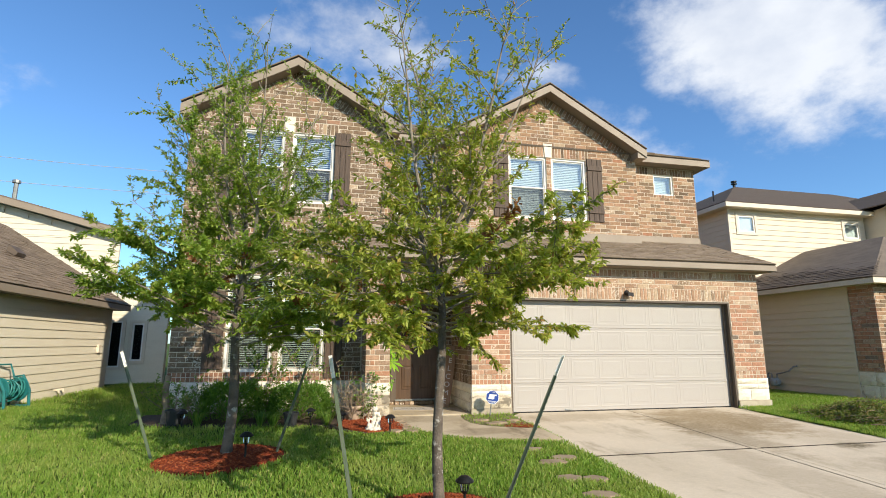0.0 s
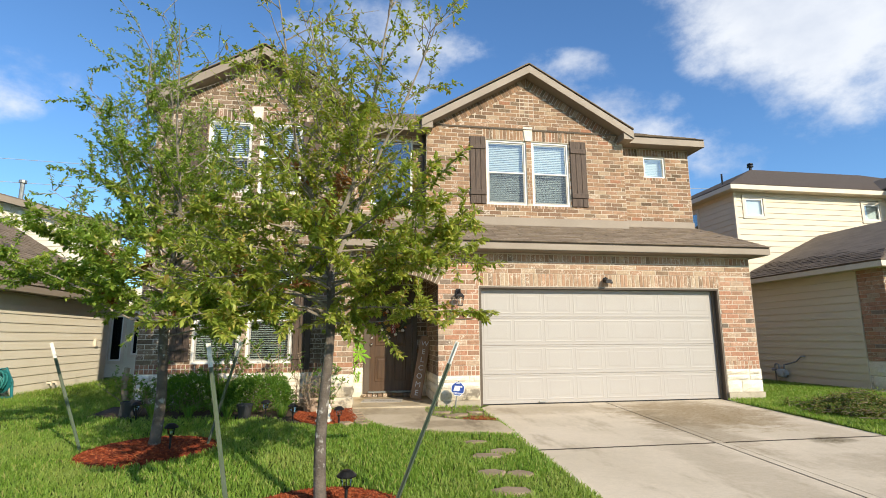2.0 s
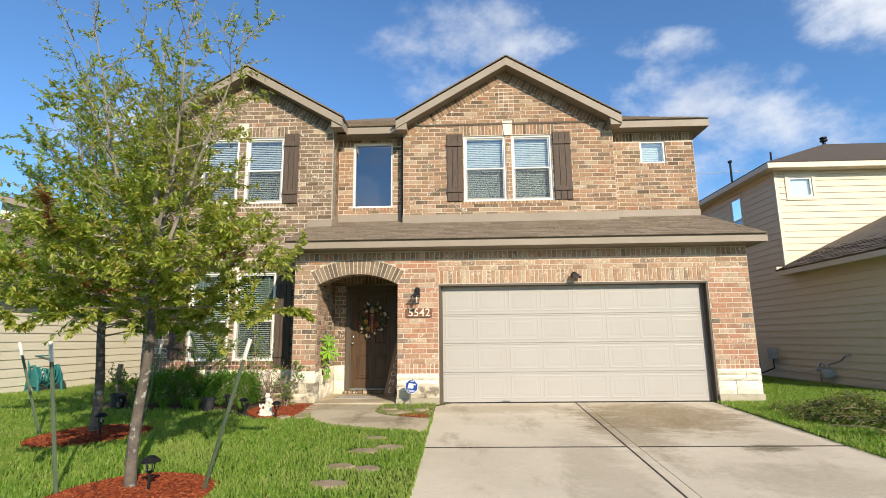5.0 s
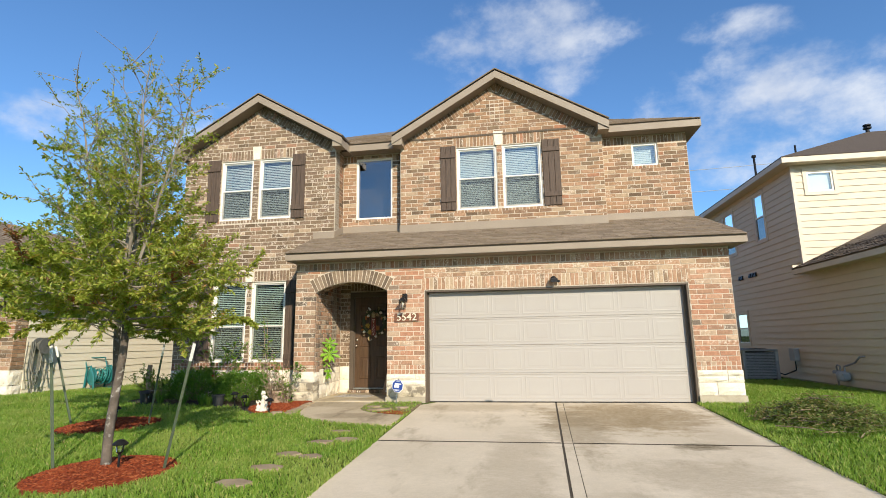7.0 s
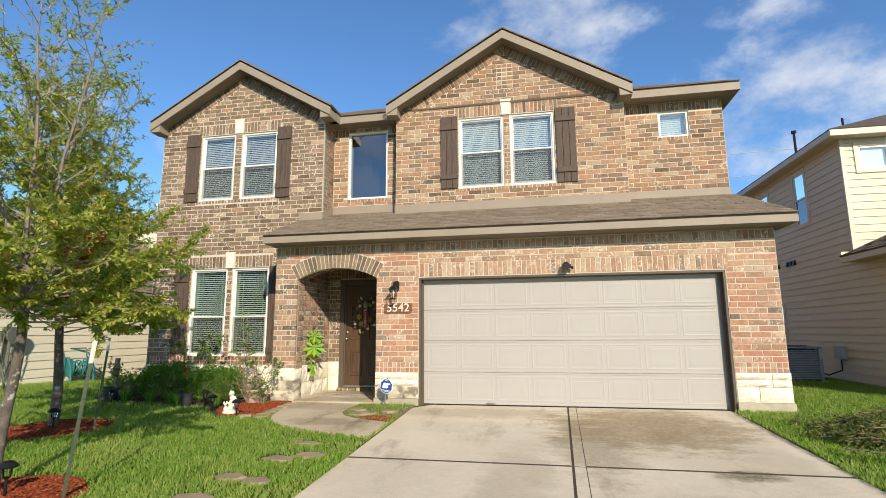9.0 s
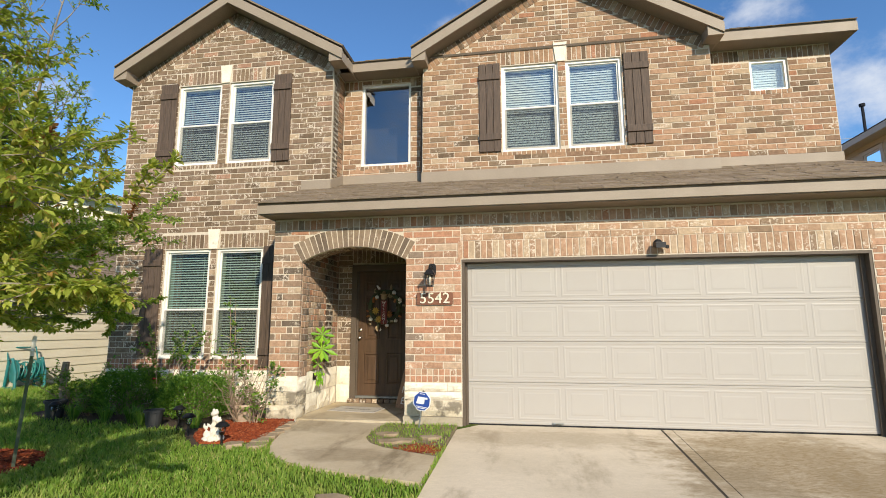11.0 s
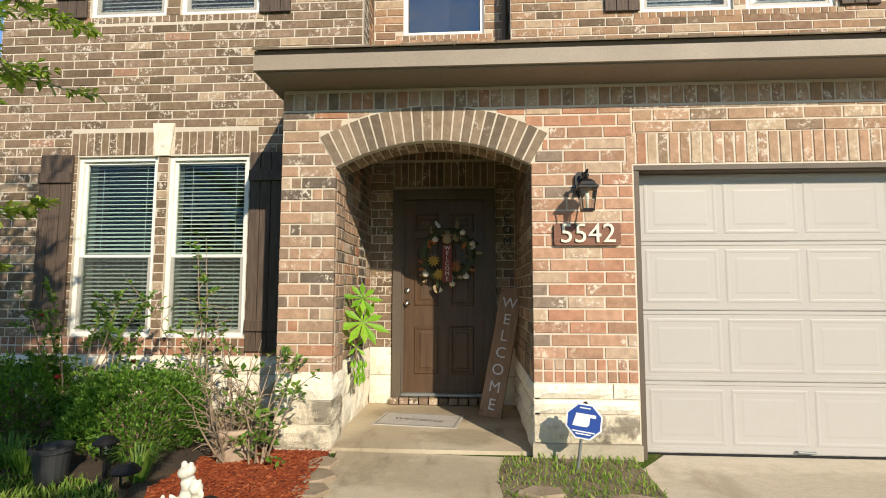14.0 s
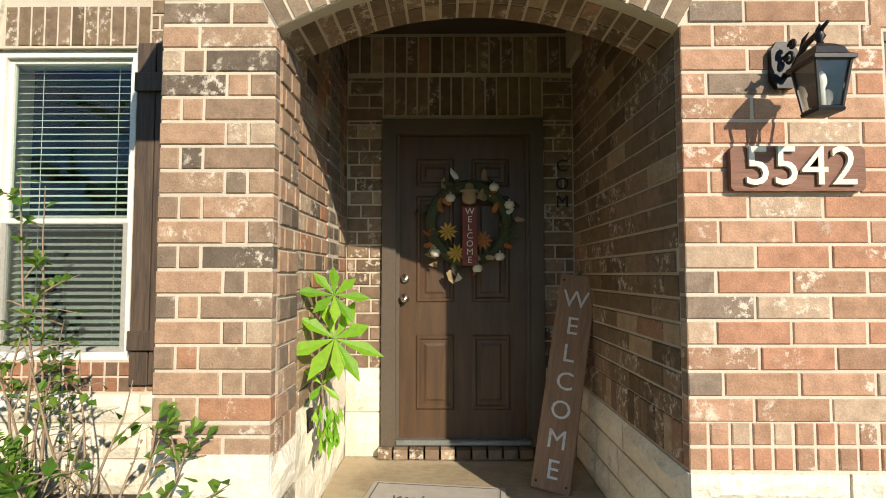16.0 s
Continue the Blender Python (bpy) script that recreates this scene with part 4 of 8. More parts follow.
whole("downpipe", Mesh().rod([(2.79, MAIN - 0.06, 5.75), (2.79, MAIN - 0.06, 3.85), (2.83, MAIN - 0.2, zt(MAIN - 0.2) + 0.05)], 0.03, 8), M_JAMB, "dark brown downpipe in the corner of the set-back wall", "downpipe")

# main hip roof and the two gable roofs
HX0, HX1, HY0, HY1, HZ, HP = AX0 - 0.14, CX1 + 0.24, MAIN - 0.33, 21.4, 5.945, 0.5
main_roof = thing("roof_main", "brown asphalt shingle hip roof over the upper floor", "roof", kind="structure")
half = (HY1 - HY0) / 2
m = Mesh()
R0, R1 = (HX0 + half, HY0 + half, HZ + HP * half), (HX1 - half, HY0 + half, HZ + HP * half)
roof_plane(m, [(HX0, HY0, HZ), (HX1, HY0, HZ), R1, R0])
roof_plane(m, [(HX1, HY0, HZ), (HX1, HY1, HZ), R1])
roof_plane(m, [(HX1, HY1, HZ), (HX0, HY1, HZ), R0, R1])
roof_plane(m, [(HX0, HY1, HZ), (HX0, HY0, HZ), R0])
part("deck", m, M_ROOF, main_roof)
hip = math.hypot(1, HP)
shingles(main_roof, (HX1 - 2.2, HY0 - 0.01, HZ), (1, 0, 0), (0, 1, HP), 2.2, 2.0, M_SHINGLE, seed=8, clip=lambda f: (0, 2.2 - 2.0 * f / hip))
shingles(main_roof, (AX1 - 0.3, HY0 - 0.01, HZ), (1, 0, 0), (0, 1, HP), 2.2, 3.0, M_SHINGLE, seed=9)
trim2 = thing("trim_upper_eave", "taupe painted fascia, rakes and soffits of the upper roofs", "trim", kind="structure")
part("fascia", Mesh().box(BX1 + 0.14, HX1, HY0 - 0.004, HY0 + 0.022, EAVE, HZ - 0.036).box(HX1 - 0.024, HX1, HY0 + 0.022, HY1, EAVE, HZ - 0.036).box(AX1 + 0.26, BX0 - 0.14, HY0 - 0.004, HY0 + 0.022, EAVE, HZ - 0.036), M_TRIM, trim2)
part("soffit", Mesh().box(BX1, HX1 - 0.024, HY0 + 0.024, MAIN + 0.02, EAVE + 0.004, EAVE + 0.02).box(CX1, HX1 - 0.024, MAIN + 0.02, HY1, EAVE + 0.004, EAVE + 0.02).box(AX1, BX0, HY0 + 0.024, MAIN + 0.02, EAVE + 0.004, EAVE + 0.02).box(HX0, AX0, MAIN, HY1, EAVE + 0.004, EAVE + 0.02), M_SOFFIT, trim2)


def gable_roof(name, x0, x1, xc, yf, zp, ze, wall_y, back):
    """Two slopes with rake boards, from the front yf to where they die into the main roof."""
    roof = thing(name, "brown asphalt shingle gable roof", "roof", kind="structure")
    m = Mesh()
    roof_plane(m, [(x0, yf, ze), (xc, yf, zp), (xc, back, zp), (x0, back, ze)][::-1])
    roof_plane(m, [(xc, yf, zp), (x1, yf, ze), (x1, back, ze), (xc, back, zp)][::-1])
    part("deck", m, M_ROOF, roof)
    ang = math.atan2(zp - ze, xc - x0)
    for s, xe in ((1, x0), (-1, x1)):
        d = 0.036
        drop = 0.175
        pts = [(xe, ze - d), (xe, ze - d - drop), (xc, zp - d - drop), (xc, zp - d)]
        if s < 0:
            pts.reverse()
        part("rake_board", Mesh().prism(pts, yf - 0.004, yf + 0.022), M_TRIM, roof)
        under = Mesh()
        P = [(xe, yf + 0.023, ze - d - drop + 0.008), (xc, yf + 0.023, zp - d - drop + 0.008), (xc, wall_y + 0.02, zp - d - drop + 0.008), (xe, wall_y + 0.02, ze - d - drop + 0.008)]
        under.poly(P if s > 0 else P[::-1])
        under.poly([(x, y, z + 0.02) for x, y, z in (P[::-1] if s > 0 else P)])
        part("rake_soffit", under, M_SOFFIT, roof)
        # boxed return at the eave
        xi = xe + s * 0.24
        a, b = min(xe, xi), max(xe, xi)
        part("eave_return", Mesh().box(a, b, yf + 0.0225, wall_y + 0.005, ze - d - drop - 0.02, ze - d - 0.03), M_TRIM, roof)
        part("eave_fascia", Mesh().box(xe if s > 0 else xe - 0.022, xe + 0.022 if s > 0 else xe, wall_y + 0.01, back, ze - d - drop, ze - d), M_TRIM, roof)
        part("ridge_cap" if s > 0 else "edge_strip", Mesh().hexa([(min(xe, xc), yf - 0.02, (ze if s > 0 else zp) + 0.002), (max(xe, xc), yf - 0.02, (zp if s > 0 else ze) + 0.002), (max(xe, xc), yf + 0.30, (zp if s > 0 else ze) + 0.002), (min(xe, xc), yf + 0.30, (ze if s > 0 else zp) + 0.002)] + [(min(xe, xc), yf - 0.02, (ze if s > 0 else zp) + 0.016), (max(xe, xc), yf - 0.02, (zp if s > 0 else ze) + 0.016), (max(xe, xc), yf + 0.30, (zp if s > 0 else ze) + 0.016), (min(xe, xc), yf + 0.30, (ze if s > 0 else zp) + 0.016)]), M_SHINGLE, roof)
    return roof


gable_roof("roof_gable_west", -2.76, 1.57, -0.595, GABLE_A - 0.31, 7.21, 5.945, GABLE_A, 13.6)
gable_roof("roof_gable_east", 2.70, 7.66, 5.18, GABLE_B - 0.31, 7.42, 5.97, GABLE_B, 14.1)


# ---- windows, shutters, doors ----
def nest(loops, back=None):
    """Nested rectangles (x0, x1, z0, z1, y), joined ring by ring, the last one filled."""
    m = Mesh()
    for x0, x1, z0, z1, y in loops:
        m.v += [(x0, y, z0), (x1, y, z0), (x1, y, z1), (x0, y, z1)]
    for k in range(len(loops) - 1):
        for a in range(4):
            b = (a + 1) % 4
            m.f.append((4 * k + a, 4 * k + b, 4 * k + 4 + b, 4 * k + 4 + a))
    k = 4 * (len(loops) - 1)
    m.f.append((k, k + 1, k + 2, k + 3))
    return m


def border(x0, x1, z0, z1, w, y0, y1):
    """Four mitre-free bars round a rectangle."""
    return Mesh().box(x0, x1, y0, y1, z0, z0 + w).box(x0, x1, y0, y1, z1 - w, z1).box(x0, x0 + w, y0, y1, z0 + w, z1 - w).box(x1 - w, x1, y0, y1, z0 + w, z1 - w)


WINDOWS = 0
SLATS = {}


def window(x0, x1, z0, z1, y, mid, label, blind=True, screen=True, glass=None, tilt=0.008):
    global WINDOWS
    WINDOWS += 1
    win = thing("window_%d" % WINDOWS, label, "window", kind="structure")
    g = glass or M_GLASS
    yf = y + 0.035
    part("window_frame", border(x0, x1, z0, z1, 0.042, yf, yf + 0.09), M_WHITE, win)
    if mid:
        part("upper_sash", border(x0 + 0.042, x1 - 0.042, mid - 0.02, z1 - 0.042, 0.026, yf + 0.03, yf + 0.06), M_WHITE, win)
        part("lower_sash", border(x0 + 0.042, x1 - 0.042, z0 + 0.042, mid + 0.025, 0.034, yf + 0.008, yf + 0.036), M_WHITE, win)
        panes = ((mid, z1 - 0.05, yf + 0.046), (z0 + 0.06, mid, yf + 0.024))
    else:
        panes = ((z0 + 0.04, z1 - 0.04, yf + 0.03),)
    for za, zb, yy in panes:
        p = part("pane", Mesh().poly([(x0 + 0.05, yy, za), (x1 - 0.05, yy, za), (x1 - 0.05, yy, zb), (x0 + 0.05, yy, zb)]), g, win)
        p.visible_shadow = False
    if mid and screen:
        s = part("insect_screen", Mesh().poly([(x0 + 0.045, yf + 0.004, z0 + 0.045), (x1 - 0.045, yf + 0.004, z0 + 0.045), (x1 - 0.045, yf + 0.004, mid), (x0 + 0.045, yf + 0.004, mid)]), M_SCREEN, win)
        s.visible_shadow = False
    # added dark sheet: painted shade in place of a room behind the glass
    part("room_behind", Mesh().box(x0 - 0.2, x1 + 0.2, y + 0.75, y + 0.8, z0 - 0.2, z1 + 0.2), M_ROOM_SHADE, win)
    if blind:
        b = thing("window_blind", "white horizontal slatted blind hanging closed behind the glass", "blind", "window blinds", at=((x0 + x1) / 2, y + 0.17, z0 + 0.03))
        wd = x1 - x0 - 0.06
        part("headrail", Mesh().box(-wd / 2, wd / 2, -0.025, 0.025, z1 - z0 - 0.09, z1 - z0 - 0.045), M_SLAT, b)
        part("bottom_rail", Mesh().box(-wd / 2, wd / 2, -0.025, 0.025, 0.0, 0.018), M_SLAT, b)
        key = (round(wd, 2), tilt)
        dp = math.sqrt(0.0235 ** 2 - tilt ** 2)
        if key not in SLATS:
            SLATS[key] = Mesh().hexa([(-wd / 2, -dp, -tilt), (wd / 2, -dp, -tilt), (wd / 2, dp, tilt), (-wd / 2, dp, tilt), (-wd / 2, -dp, 0.003 - tilt), (wd / 2, -dp, 0.003 - tilt), (wd / 2, dp, 0.003 + tilt), (-wd / 2, dp, 0.003 + tilt)]).data("slat")
            SLATS[key].materials.append(M_SLAT)
        zz = 0.05
        while zz < z1 - z0 - 0.10:
            s = new("slat", SLATS[key])
            s.parent = b
            s.location = (0, 0, zz)
            zz += 0.043
        for sx in (-0.3, 0.3):
            part("ladder_cord", Mesh().rod([(sx * wd, -0.027, 0.01), (sx * wd, -0.027, z1 - z0 - 0.06)], 0.002, 4), M_SLAT, b)
    return win


for a, b in PAIR_L:
    window(a, b, *LOW_Z, GABLE_A, 1.56, "white single-hung window in brown brick with closed blind")
for a, b in PAIR_A:
    window(a, b, *UP_A, GABLE_A, 4.86, "white single-hung upper window with blind and dark screen", glass=M_GLASS_UP, tilt=0.017)
for a, b in PAIR_B:
    window(a, b, *UP_B, GABLE_B, 4.89, "white single-hung upper window between wooden shutters", glass=M_GLASS_UP, tilt=0.0195)
window(*WIN_M, MAIN, None, "tall fixed upper window that mirrors the sky", blind=False, glass=M_GLASS_BARE)
window(*WIN_C, MAIN, None, "small square fixed window under the eaves", glass=M_GLASS_UP, tilt=0.0215)


def keystone(x, z0, z1, y):
    ks = Mesh().prism([(x - 0.075, z0), (x + 0.075, z0), (x + 0.115, z1), (x - 0.115, z1)], y - 0.02, y + 0.05)
    whole("keystone", ks, M_STONE, "pale limestone keystone above a window pair", "keystone", "keystones")


keystone(-0.75, 2.60, 2.94, GABLE_A)
keystone(-0.72, 5.63, 5.96, GABLE_A)
keystone(5.19, 5.66, 6.00, GABLE_B)


def shutter(x0, x1, z0, z1, y):
    sh = thing("shutter", "dark-stained board-and-batten wooden shutter beside a window", "shutter", "wooden shutters", at=((x0 + x1) / 2, y, z0))
    wd, h = x1 - x0, z1 - z0
    r = random.Random(int(x0 * 100) + 1000)
    for i in range(3):
        a = -wd / 2 + i * wd / 3
        part("board", Mesh().chamfered(a + 0.003, a + wd / 3 - 0.003, -0.032, -0.006, r.uniform(0, 0.006), h - r.uniform(0, 0.006), 0.004), M_SHUTTER, sh)
    for zb in (0.20, h - 0.30):
        part("batten", Mesh().chamfered(-wd / 2, wd / 2, -0.056, -0.0325, zb, zb + 0.11, 0.004), M_SHUTTER, sh)
    return sh


shutter(-2.05, -1.70, 0.80, 2.62, GABLE_A)
shutter(0.185, 0.52, 0.62, 2.62, GABLE_A)
shutter(-1.99, -1.66, 4.10, 5.68, GABLE_A)
shutter(0.225, 0.555, 4.10, 5.70, GABLE_A)
shutter(3.82, 4.18, 4.14, 5.71, GABLE_B)
shutter(6.19, 6.58, 4.14, 5.71, GABLE_B)

# garage door
GX0, GX1, GY = 3.70, 8.625, 9.84
whole("garage_frame", Mesh().box(3.66, 3.70, FRONT + 0.012, GY + 0.05, -0.02, 2.17).box(GX1, 8.66, FRONT + 0.012, GY + 0.05, -0.02, 2.17).box(3.66, 8.66, FRONT + 0.004, FRONT + 0.034, 2.135, 2.172).box(3.70, GX1, FRONT + 0.034, GY + 0.05, 2.13, 2.168).box(GX1 - 0.05, GX1 - 0.001, GY - 0.05, GY - 0.022, -0.01, 2.129).box(3.701, 3.73, GY - 0.05, GY - 0.022, -0.01, 2.129), M_JAMB, "dark brown painted frame round the garage door", "door frame", kind="structure")
gdoor = thing("garage_door", "closed beige sectional garage door with raised panels", "garage door", at=(0, 0, 0))
SEC = 2.13 / 4
pw = (GX1 - GX0 - 0.10) / 8
panel_me = nest([(0.025, pw - 0.025, 0.06, SEC - 0.06, 0.0), (0.034, pw - 0.034, 0.069, SEC - 0.069, -0.002), (0.046, pw - 0.046, 0.081, SEC - 0.081, -0.002), (0.056, pw - 0.056, 0.091, SEC - 0.091, -0.0003), (0.095, pw - 0.095, 0.125, SEC - 0.125, -0.0003), (0.112, pw - 0.112, 0.142, SEC - 0.142, -0.0018)]).data("panel")
panel_me.materials.append(M_GARAGE)
for j in range(4):
    z0 = 0.004 + j * SEC
    sec = part("section", Mesh().hexa([(GX0, GY + 0.004, z0 + 0.0005), (GX1, GY + 0.004, z0 + 0.0005), (GX1, GY + 0.045, z0 + 0.0005), (GX0, GY + 0.045, z0 + 0.0005), (GX0, GY + 0.004, z0 + SEC - 0.003), (GX1, GY + 0.004, z0 + SEC - 0.003), (GX1, GY + 0.045, z0 + SEC - 0.003), (GX0, GY + 0.045, z0 + SEC - 0.003)]), M_GARAGE, gdoor)
    part("section_lip", Mesh().chamfered(GX0, GX1, GY - 0.0012, GY + 0.006, z0 + 0.004, z0 + 0.03, 0.0035).chamfered(GX0, GX1, GY - 0.0012, GY + 0.006, z0 + SEC - 0.032, z0 + SEC - 0.006, 0.0035), M_GARAGE, sec)
    for i in range(8):
        p = new("panel", panel_me)
        p.parent = sec
        p.location = (GX0 + 0.05 + i * pw, GY + 0.003, z0)
part("bottom_seal", Mesh().box(GX0, GX1, GY, GY + 0.04, -0.02, 0.005), M_BLACK, gdoor, "black rubber seal")
part("lift_handle", Mesh().rod([(4.82, GY - 0.01, 0.035), (4.82, GY - 0.03, 0.035), (4.95, GY - 0.03, 0.03), (4.95, GY - 0.01, 0.03)], 0.008, 6), M_STEEL, gdoor, "small steel lift handle")

# front door
whole("door_frame", Mesh().box(1.56, 1.655, MAIN - 0.05, MAIN + 0.12, 0.10, 2.33).box(2.575, 2.67, MAIN - 0.05, MAIN + 0.12, 0.10, 2.33).box(1.655, 2.575, MAIN - 0.05, MAIN + 0.12, 2.22, 2.33).box(1.655, 1.68, MAIN - 0.02, MAIN + 0.0, 0.14, 2.22).box(2.55, 2.575, MAIN - 0.02, MAIN + 0.0, 0.14, 2.22), M_JAMB, "brown painted frame of the front door", "door frame", kind="structure")
fdoor = thing("door_1", "closed brown panelled front door half in shadow", "door", kind="structure")
DX0, DX1, DY = 1.66, 2.57, MAIN + 0.004
part("door_slab", Mesh().box(DX0, DX1, DY, DY + 0.045, 0.13, 2.215), M_DOOR, fdoor)
for xa, xb in ((1.79, 2.055), (2.175, 2.44)):
    for za, zb in ((0.33, 0.84), (1.06, 1.80), (1.86, 2.06)):
        part("panel", nest([(xa, xb, za, zb, DY), (xa + 0.012, xb - 0.012, za + 0.012, zb - 0.012, DY - 0.010), (xa + 0.026, xb - 0.026, za + 0.026, zb - 0.026, DY - 0.010), (xa + 0.036, xb - 0.036, za + 0.036, zb - 0.036, DY - 0.001), (xa + 0.06, xb - 0.06, za + 0.06, zb - 0.06, DY - 0.002), (xa + 0.075, xb - 0.075, za + 0.075, zb - 0.075, DY - 0.009)]), M_DOOR, fdoor)
part("sill_plate", Mesh().chamfered(1.656, 2.574, MAIN - 0.05, MAIN + 0.1, 0.10, 0.138, 0.01), M_STEEL, fdoor, "worn aluminium threshold")
knob = Mesh().lathe([(0.032, 0.0), (0.032, 0.006), (0.012, 0.012), (0.012, 0.03), (0.026, 0.036), (0.031, 0.05), (0.024, 0.062), (0.0, 0.065)], n=14).moved(pose(1.715, DY, 1.09, 90))
part("door_knob", knob, M_NICKEL, fdoor, "round satin nickel knob", True)
part("deadbolt", Mesh().lathe([(0.031, 0.0), (0.031, 0.012), (0.026, 0.02), (0.0, 0.021)], n=14).moved(pose(1.715, DY, 1.225, 90)), M_NICKEL, fdoor, "round satin nickel deadbolt", True)

# ---- things at the porch ----
M_CREAMNUM = plain("cream_enamel", (0.72, 0.66, 0.52), (0.66, 0.60, 0.47), 9.0, 0.4, bump=0.05)
M_PLAQUE = plain("brown_wood_plaque", (0.20, 0.085, 0.045), (0.15, 0.06, 0.035), 8.0, 0.6, fine=30, bump=0.3, streak=(1, 1, 9))
M_BOARD = plain("stained_welcome_plank", (0.34, 0.205, 0.12), (0.25, 0.145, 0.085), 6.0, 0.7, fine=40, bump=0.4, streak=(10, 10, 1))
M_LETTER = plain("white_letter_paint", (0.74, 0.72, 0.68), (0.62, 0.60, 0.56), 20.0, 0.7, bump=0.1)


def text_mesh(body, size, depth, fat=0.0):
    cu = bpy.data.curves.new("letters", "FONT")
    cu.body, cu.size, cu.extrude, cu.align_x, cu.align_y, cu.resolution_u = body, size, depth, "CENTER", "CENTER", 3
    cu.offset = fat
    ob = bpy.data.objects.new("letters", cu)
    scene.collection.objects.link(ob)
    me = bpy.data.meshes.new_from_object(ob.evaluated_get(bpy.context.evaluated_depsgraph_get()))
    bpy.data.objects.remove(ob)
    return me


plaque = thing("house_number", "brown wooden plaque with raised cream digits 5542", "house number", at=(3.295, FRONT, 1.642))
pts = [(-0.235, -0.083), (0.235, -0.083), (0.247, -0.07), (0.247, 0.07), (0.235, 0.083), (-0.235, 0.083), (-0.247, 0.07), (-0.247, -0.07)]
part("board", Mesh().prism(pts, -0.028, -0.004), M_PLAQUE, plaque)
for i, ch in enumerate("5542"):
    d = part("digit", text_mesh(ch, 0.205, 0.006, 0.0004), M_CREAMNUM, plaque)
    d.matrix_basis = pose((-0.155, -0.05, 0.055, 0.16)[i], -0.036, 0.0, 90) @ Matrix.Diagonal((1.0, 1, 1, 1))

M_LAMPGLASS = glass_material("lantern_glass", (0.86, 0.86, 0.82), 1.5)


def wall_lantern(x, z):
    """A four-sided coach lantern hung from a scrolled arm."""
    la = thing("wall_lantern", "black metal coach lantern with clear glass on the brick", "wall lamp", at=(x, FRONT, z))
    la.matrix_basis = la.matrix_basis @ Matrix.Scale(0.9, 4)
    part("back_plate", Mesh().prism([(-0.055, 0.09), (-0.032, 0.055), (0.032, 0.055), (0.055, 0.09), (0.055, 0.215), (0.032, 0.25), (-0.032, 0.25), (-0.055, 0.215)], -0.028, -0.004), M_BLACK, la)
    OUT = -0.225
    arm = Mesh().rod([(0, -0.02, 0.11), (0, -0.06, 0.10), (0, -0.10, 0.14), (0, -0.15, 0.18), (0, OUT + 0.01, 0.195), (0, OUT - 0.045, 0.215)], [0.013, 0.013, 0.012, 0.012, 0.011, 0.006], 8)
    for cy, cz, r0 in ((-0.055, 0.165, 0.032), (-0.115, 0.115, 0.024), (-0.075, 0.215, 0.022)):
        arm.rod([(0, cy + r0 * (1 - q / 18) * math.cos(q * 0.55), cz + r0 * (1 - q / 18) * math.sin(q * 0.55)) for q in range(15)], 0.007, 6)
    arm.rod([(0, -0.13, 0.17), (0, -0.14, 0.205), (0, -0.17, 0.222)], [0.011, 0.008, 0.002], 6)
    part("arm", arm, M_BLACK, la, "scrolled black arm", True)
    c = Matrix.Translation((0, OUT, 0)) @ Matrix.Rotation(math.pi / 4, 4, "Z")
    part("roof_cap", Mesh().lathe([(0.088, 0.062), (0.110, 0.066), (0.110, 0.080), (0.085, 0.092), (0.072, 0.118), (0.045, 0.136), (0.022, 0.146), (0.0, 0.148)], n=4).moved(c), M_BLACK, la)
    part("finial", Mesh().lathe([(0.016, 0.14), (0.010, 0.16), (0.021, 0.175), (0.012, 0.192), (0.015, 0.203), (0.0, 0.23)], (0, OUT, 0), 8), M_BLACK, la, "", True)
    part("base_ring", Mesh().lathe([(0.0, -0.122), (0.066, -0.118), (0.070, -0.108), (0.062, -0.098), (0.0, -0.098)], n=4).moved(c), M_BLACK, la)
    for i in range(4):
        t = math.pi / 4 + math.pi / 2 * i
        part("post", Mesh().rod([(0.060 * math.cos(t), OUT + 0.060 * math.sin(t), -0.10), (0.090 * math.cos(t), OUT + 0.090 * math.sin(t), 0.064)], 0.006, 4), M_BLACK, la)
    gl = part("glass", Mesh().lathe([(0.056, -0.099), (0.085, 0.063)], n=4).moved(c), M_LAMPGLASS, la)
    gl.visible_shadow = False
    part("candle_bulb", Mesh().lathe([(0.011, -0.098), (0.011, -0.02), (0.018, 0.0), (0.014, 0.03), (0.0, 0.05)], (0, OUT, 0), 10), M_WHITE, la, "", True)


wall_lantern(3.262, 1.895)

flood = thing("flood_light", "small dark bronze flood light above the garage door", "wall lamp", at=(6.21, FRONT, 2.30))
part("mount", Mesh().lathe([(0.055, 0), (0.055, 0.02), (0.03, 0.035), (0.0, 0.035)], n=12).moved(pose(0, 0, 0.02, 90)), M_BLACK, flood)
part("elbow", Mesh().rod([(0, -0.02, 0.02), (0, -0.07, 0.02), (0, -0.09, 0.0)], 0.014, 8), M_BLACK, flood)
part("lamp_head", Mesh().hexa([(-0.075, -0.06, -0.035), (0.075, -0.06, -0.035), (0.06, -0.16, -0.06), (-0.06, -0.16, -0.06)][::-1] + [(-0.075, -0.06, 0.03), (0.075, -0.06, 0.03), (0.06, -0.16, 0.01), (-0.06, -0.16, 0.01)][::-1]), M_BLACK, flood)
part("sensor", Mesh().lathe([(0.0, -0.03), (0.022, -0.02), (0.022, 0.02), (0.0, 0.025)], (0.09, -0.08, -0.035), 10), M_BLACK, flood)

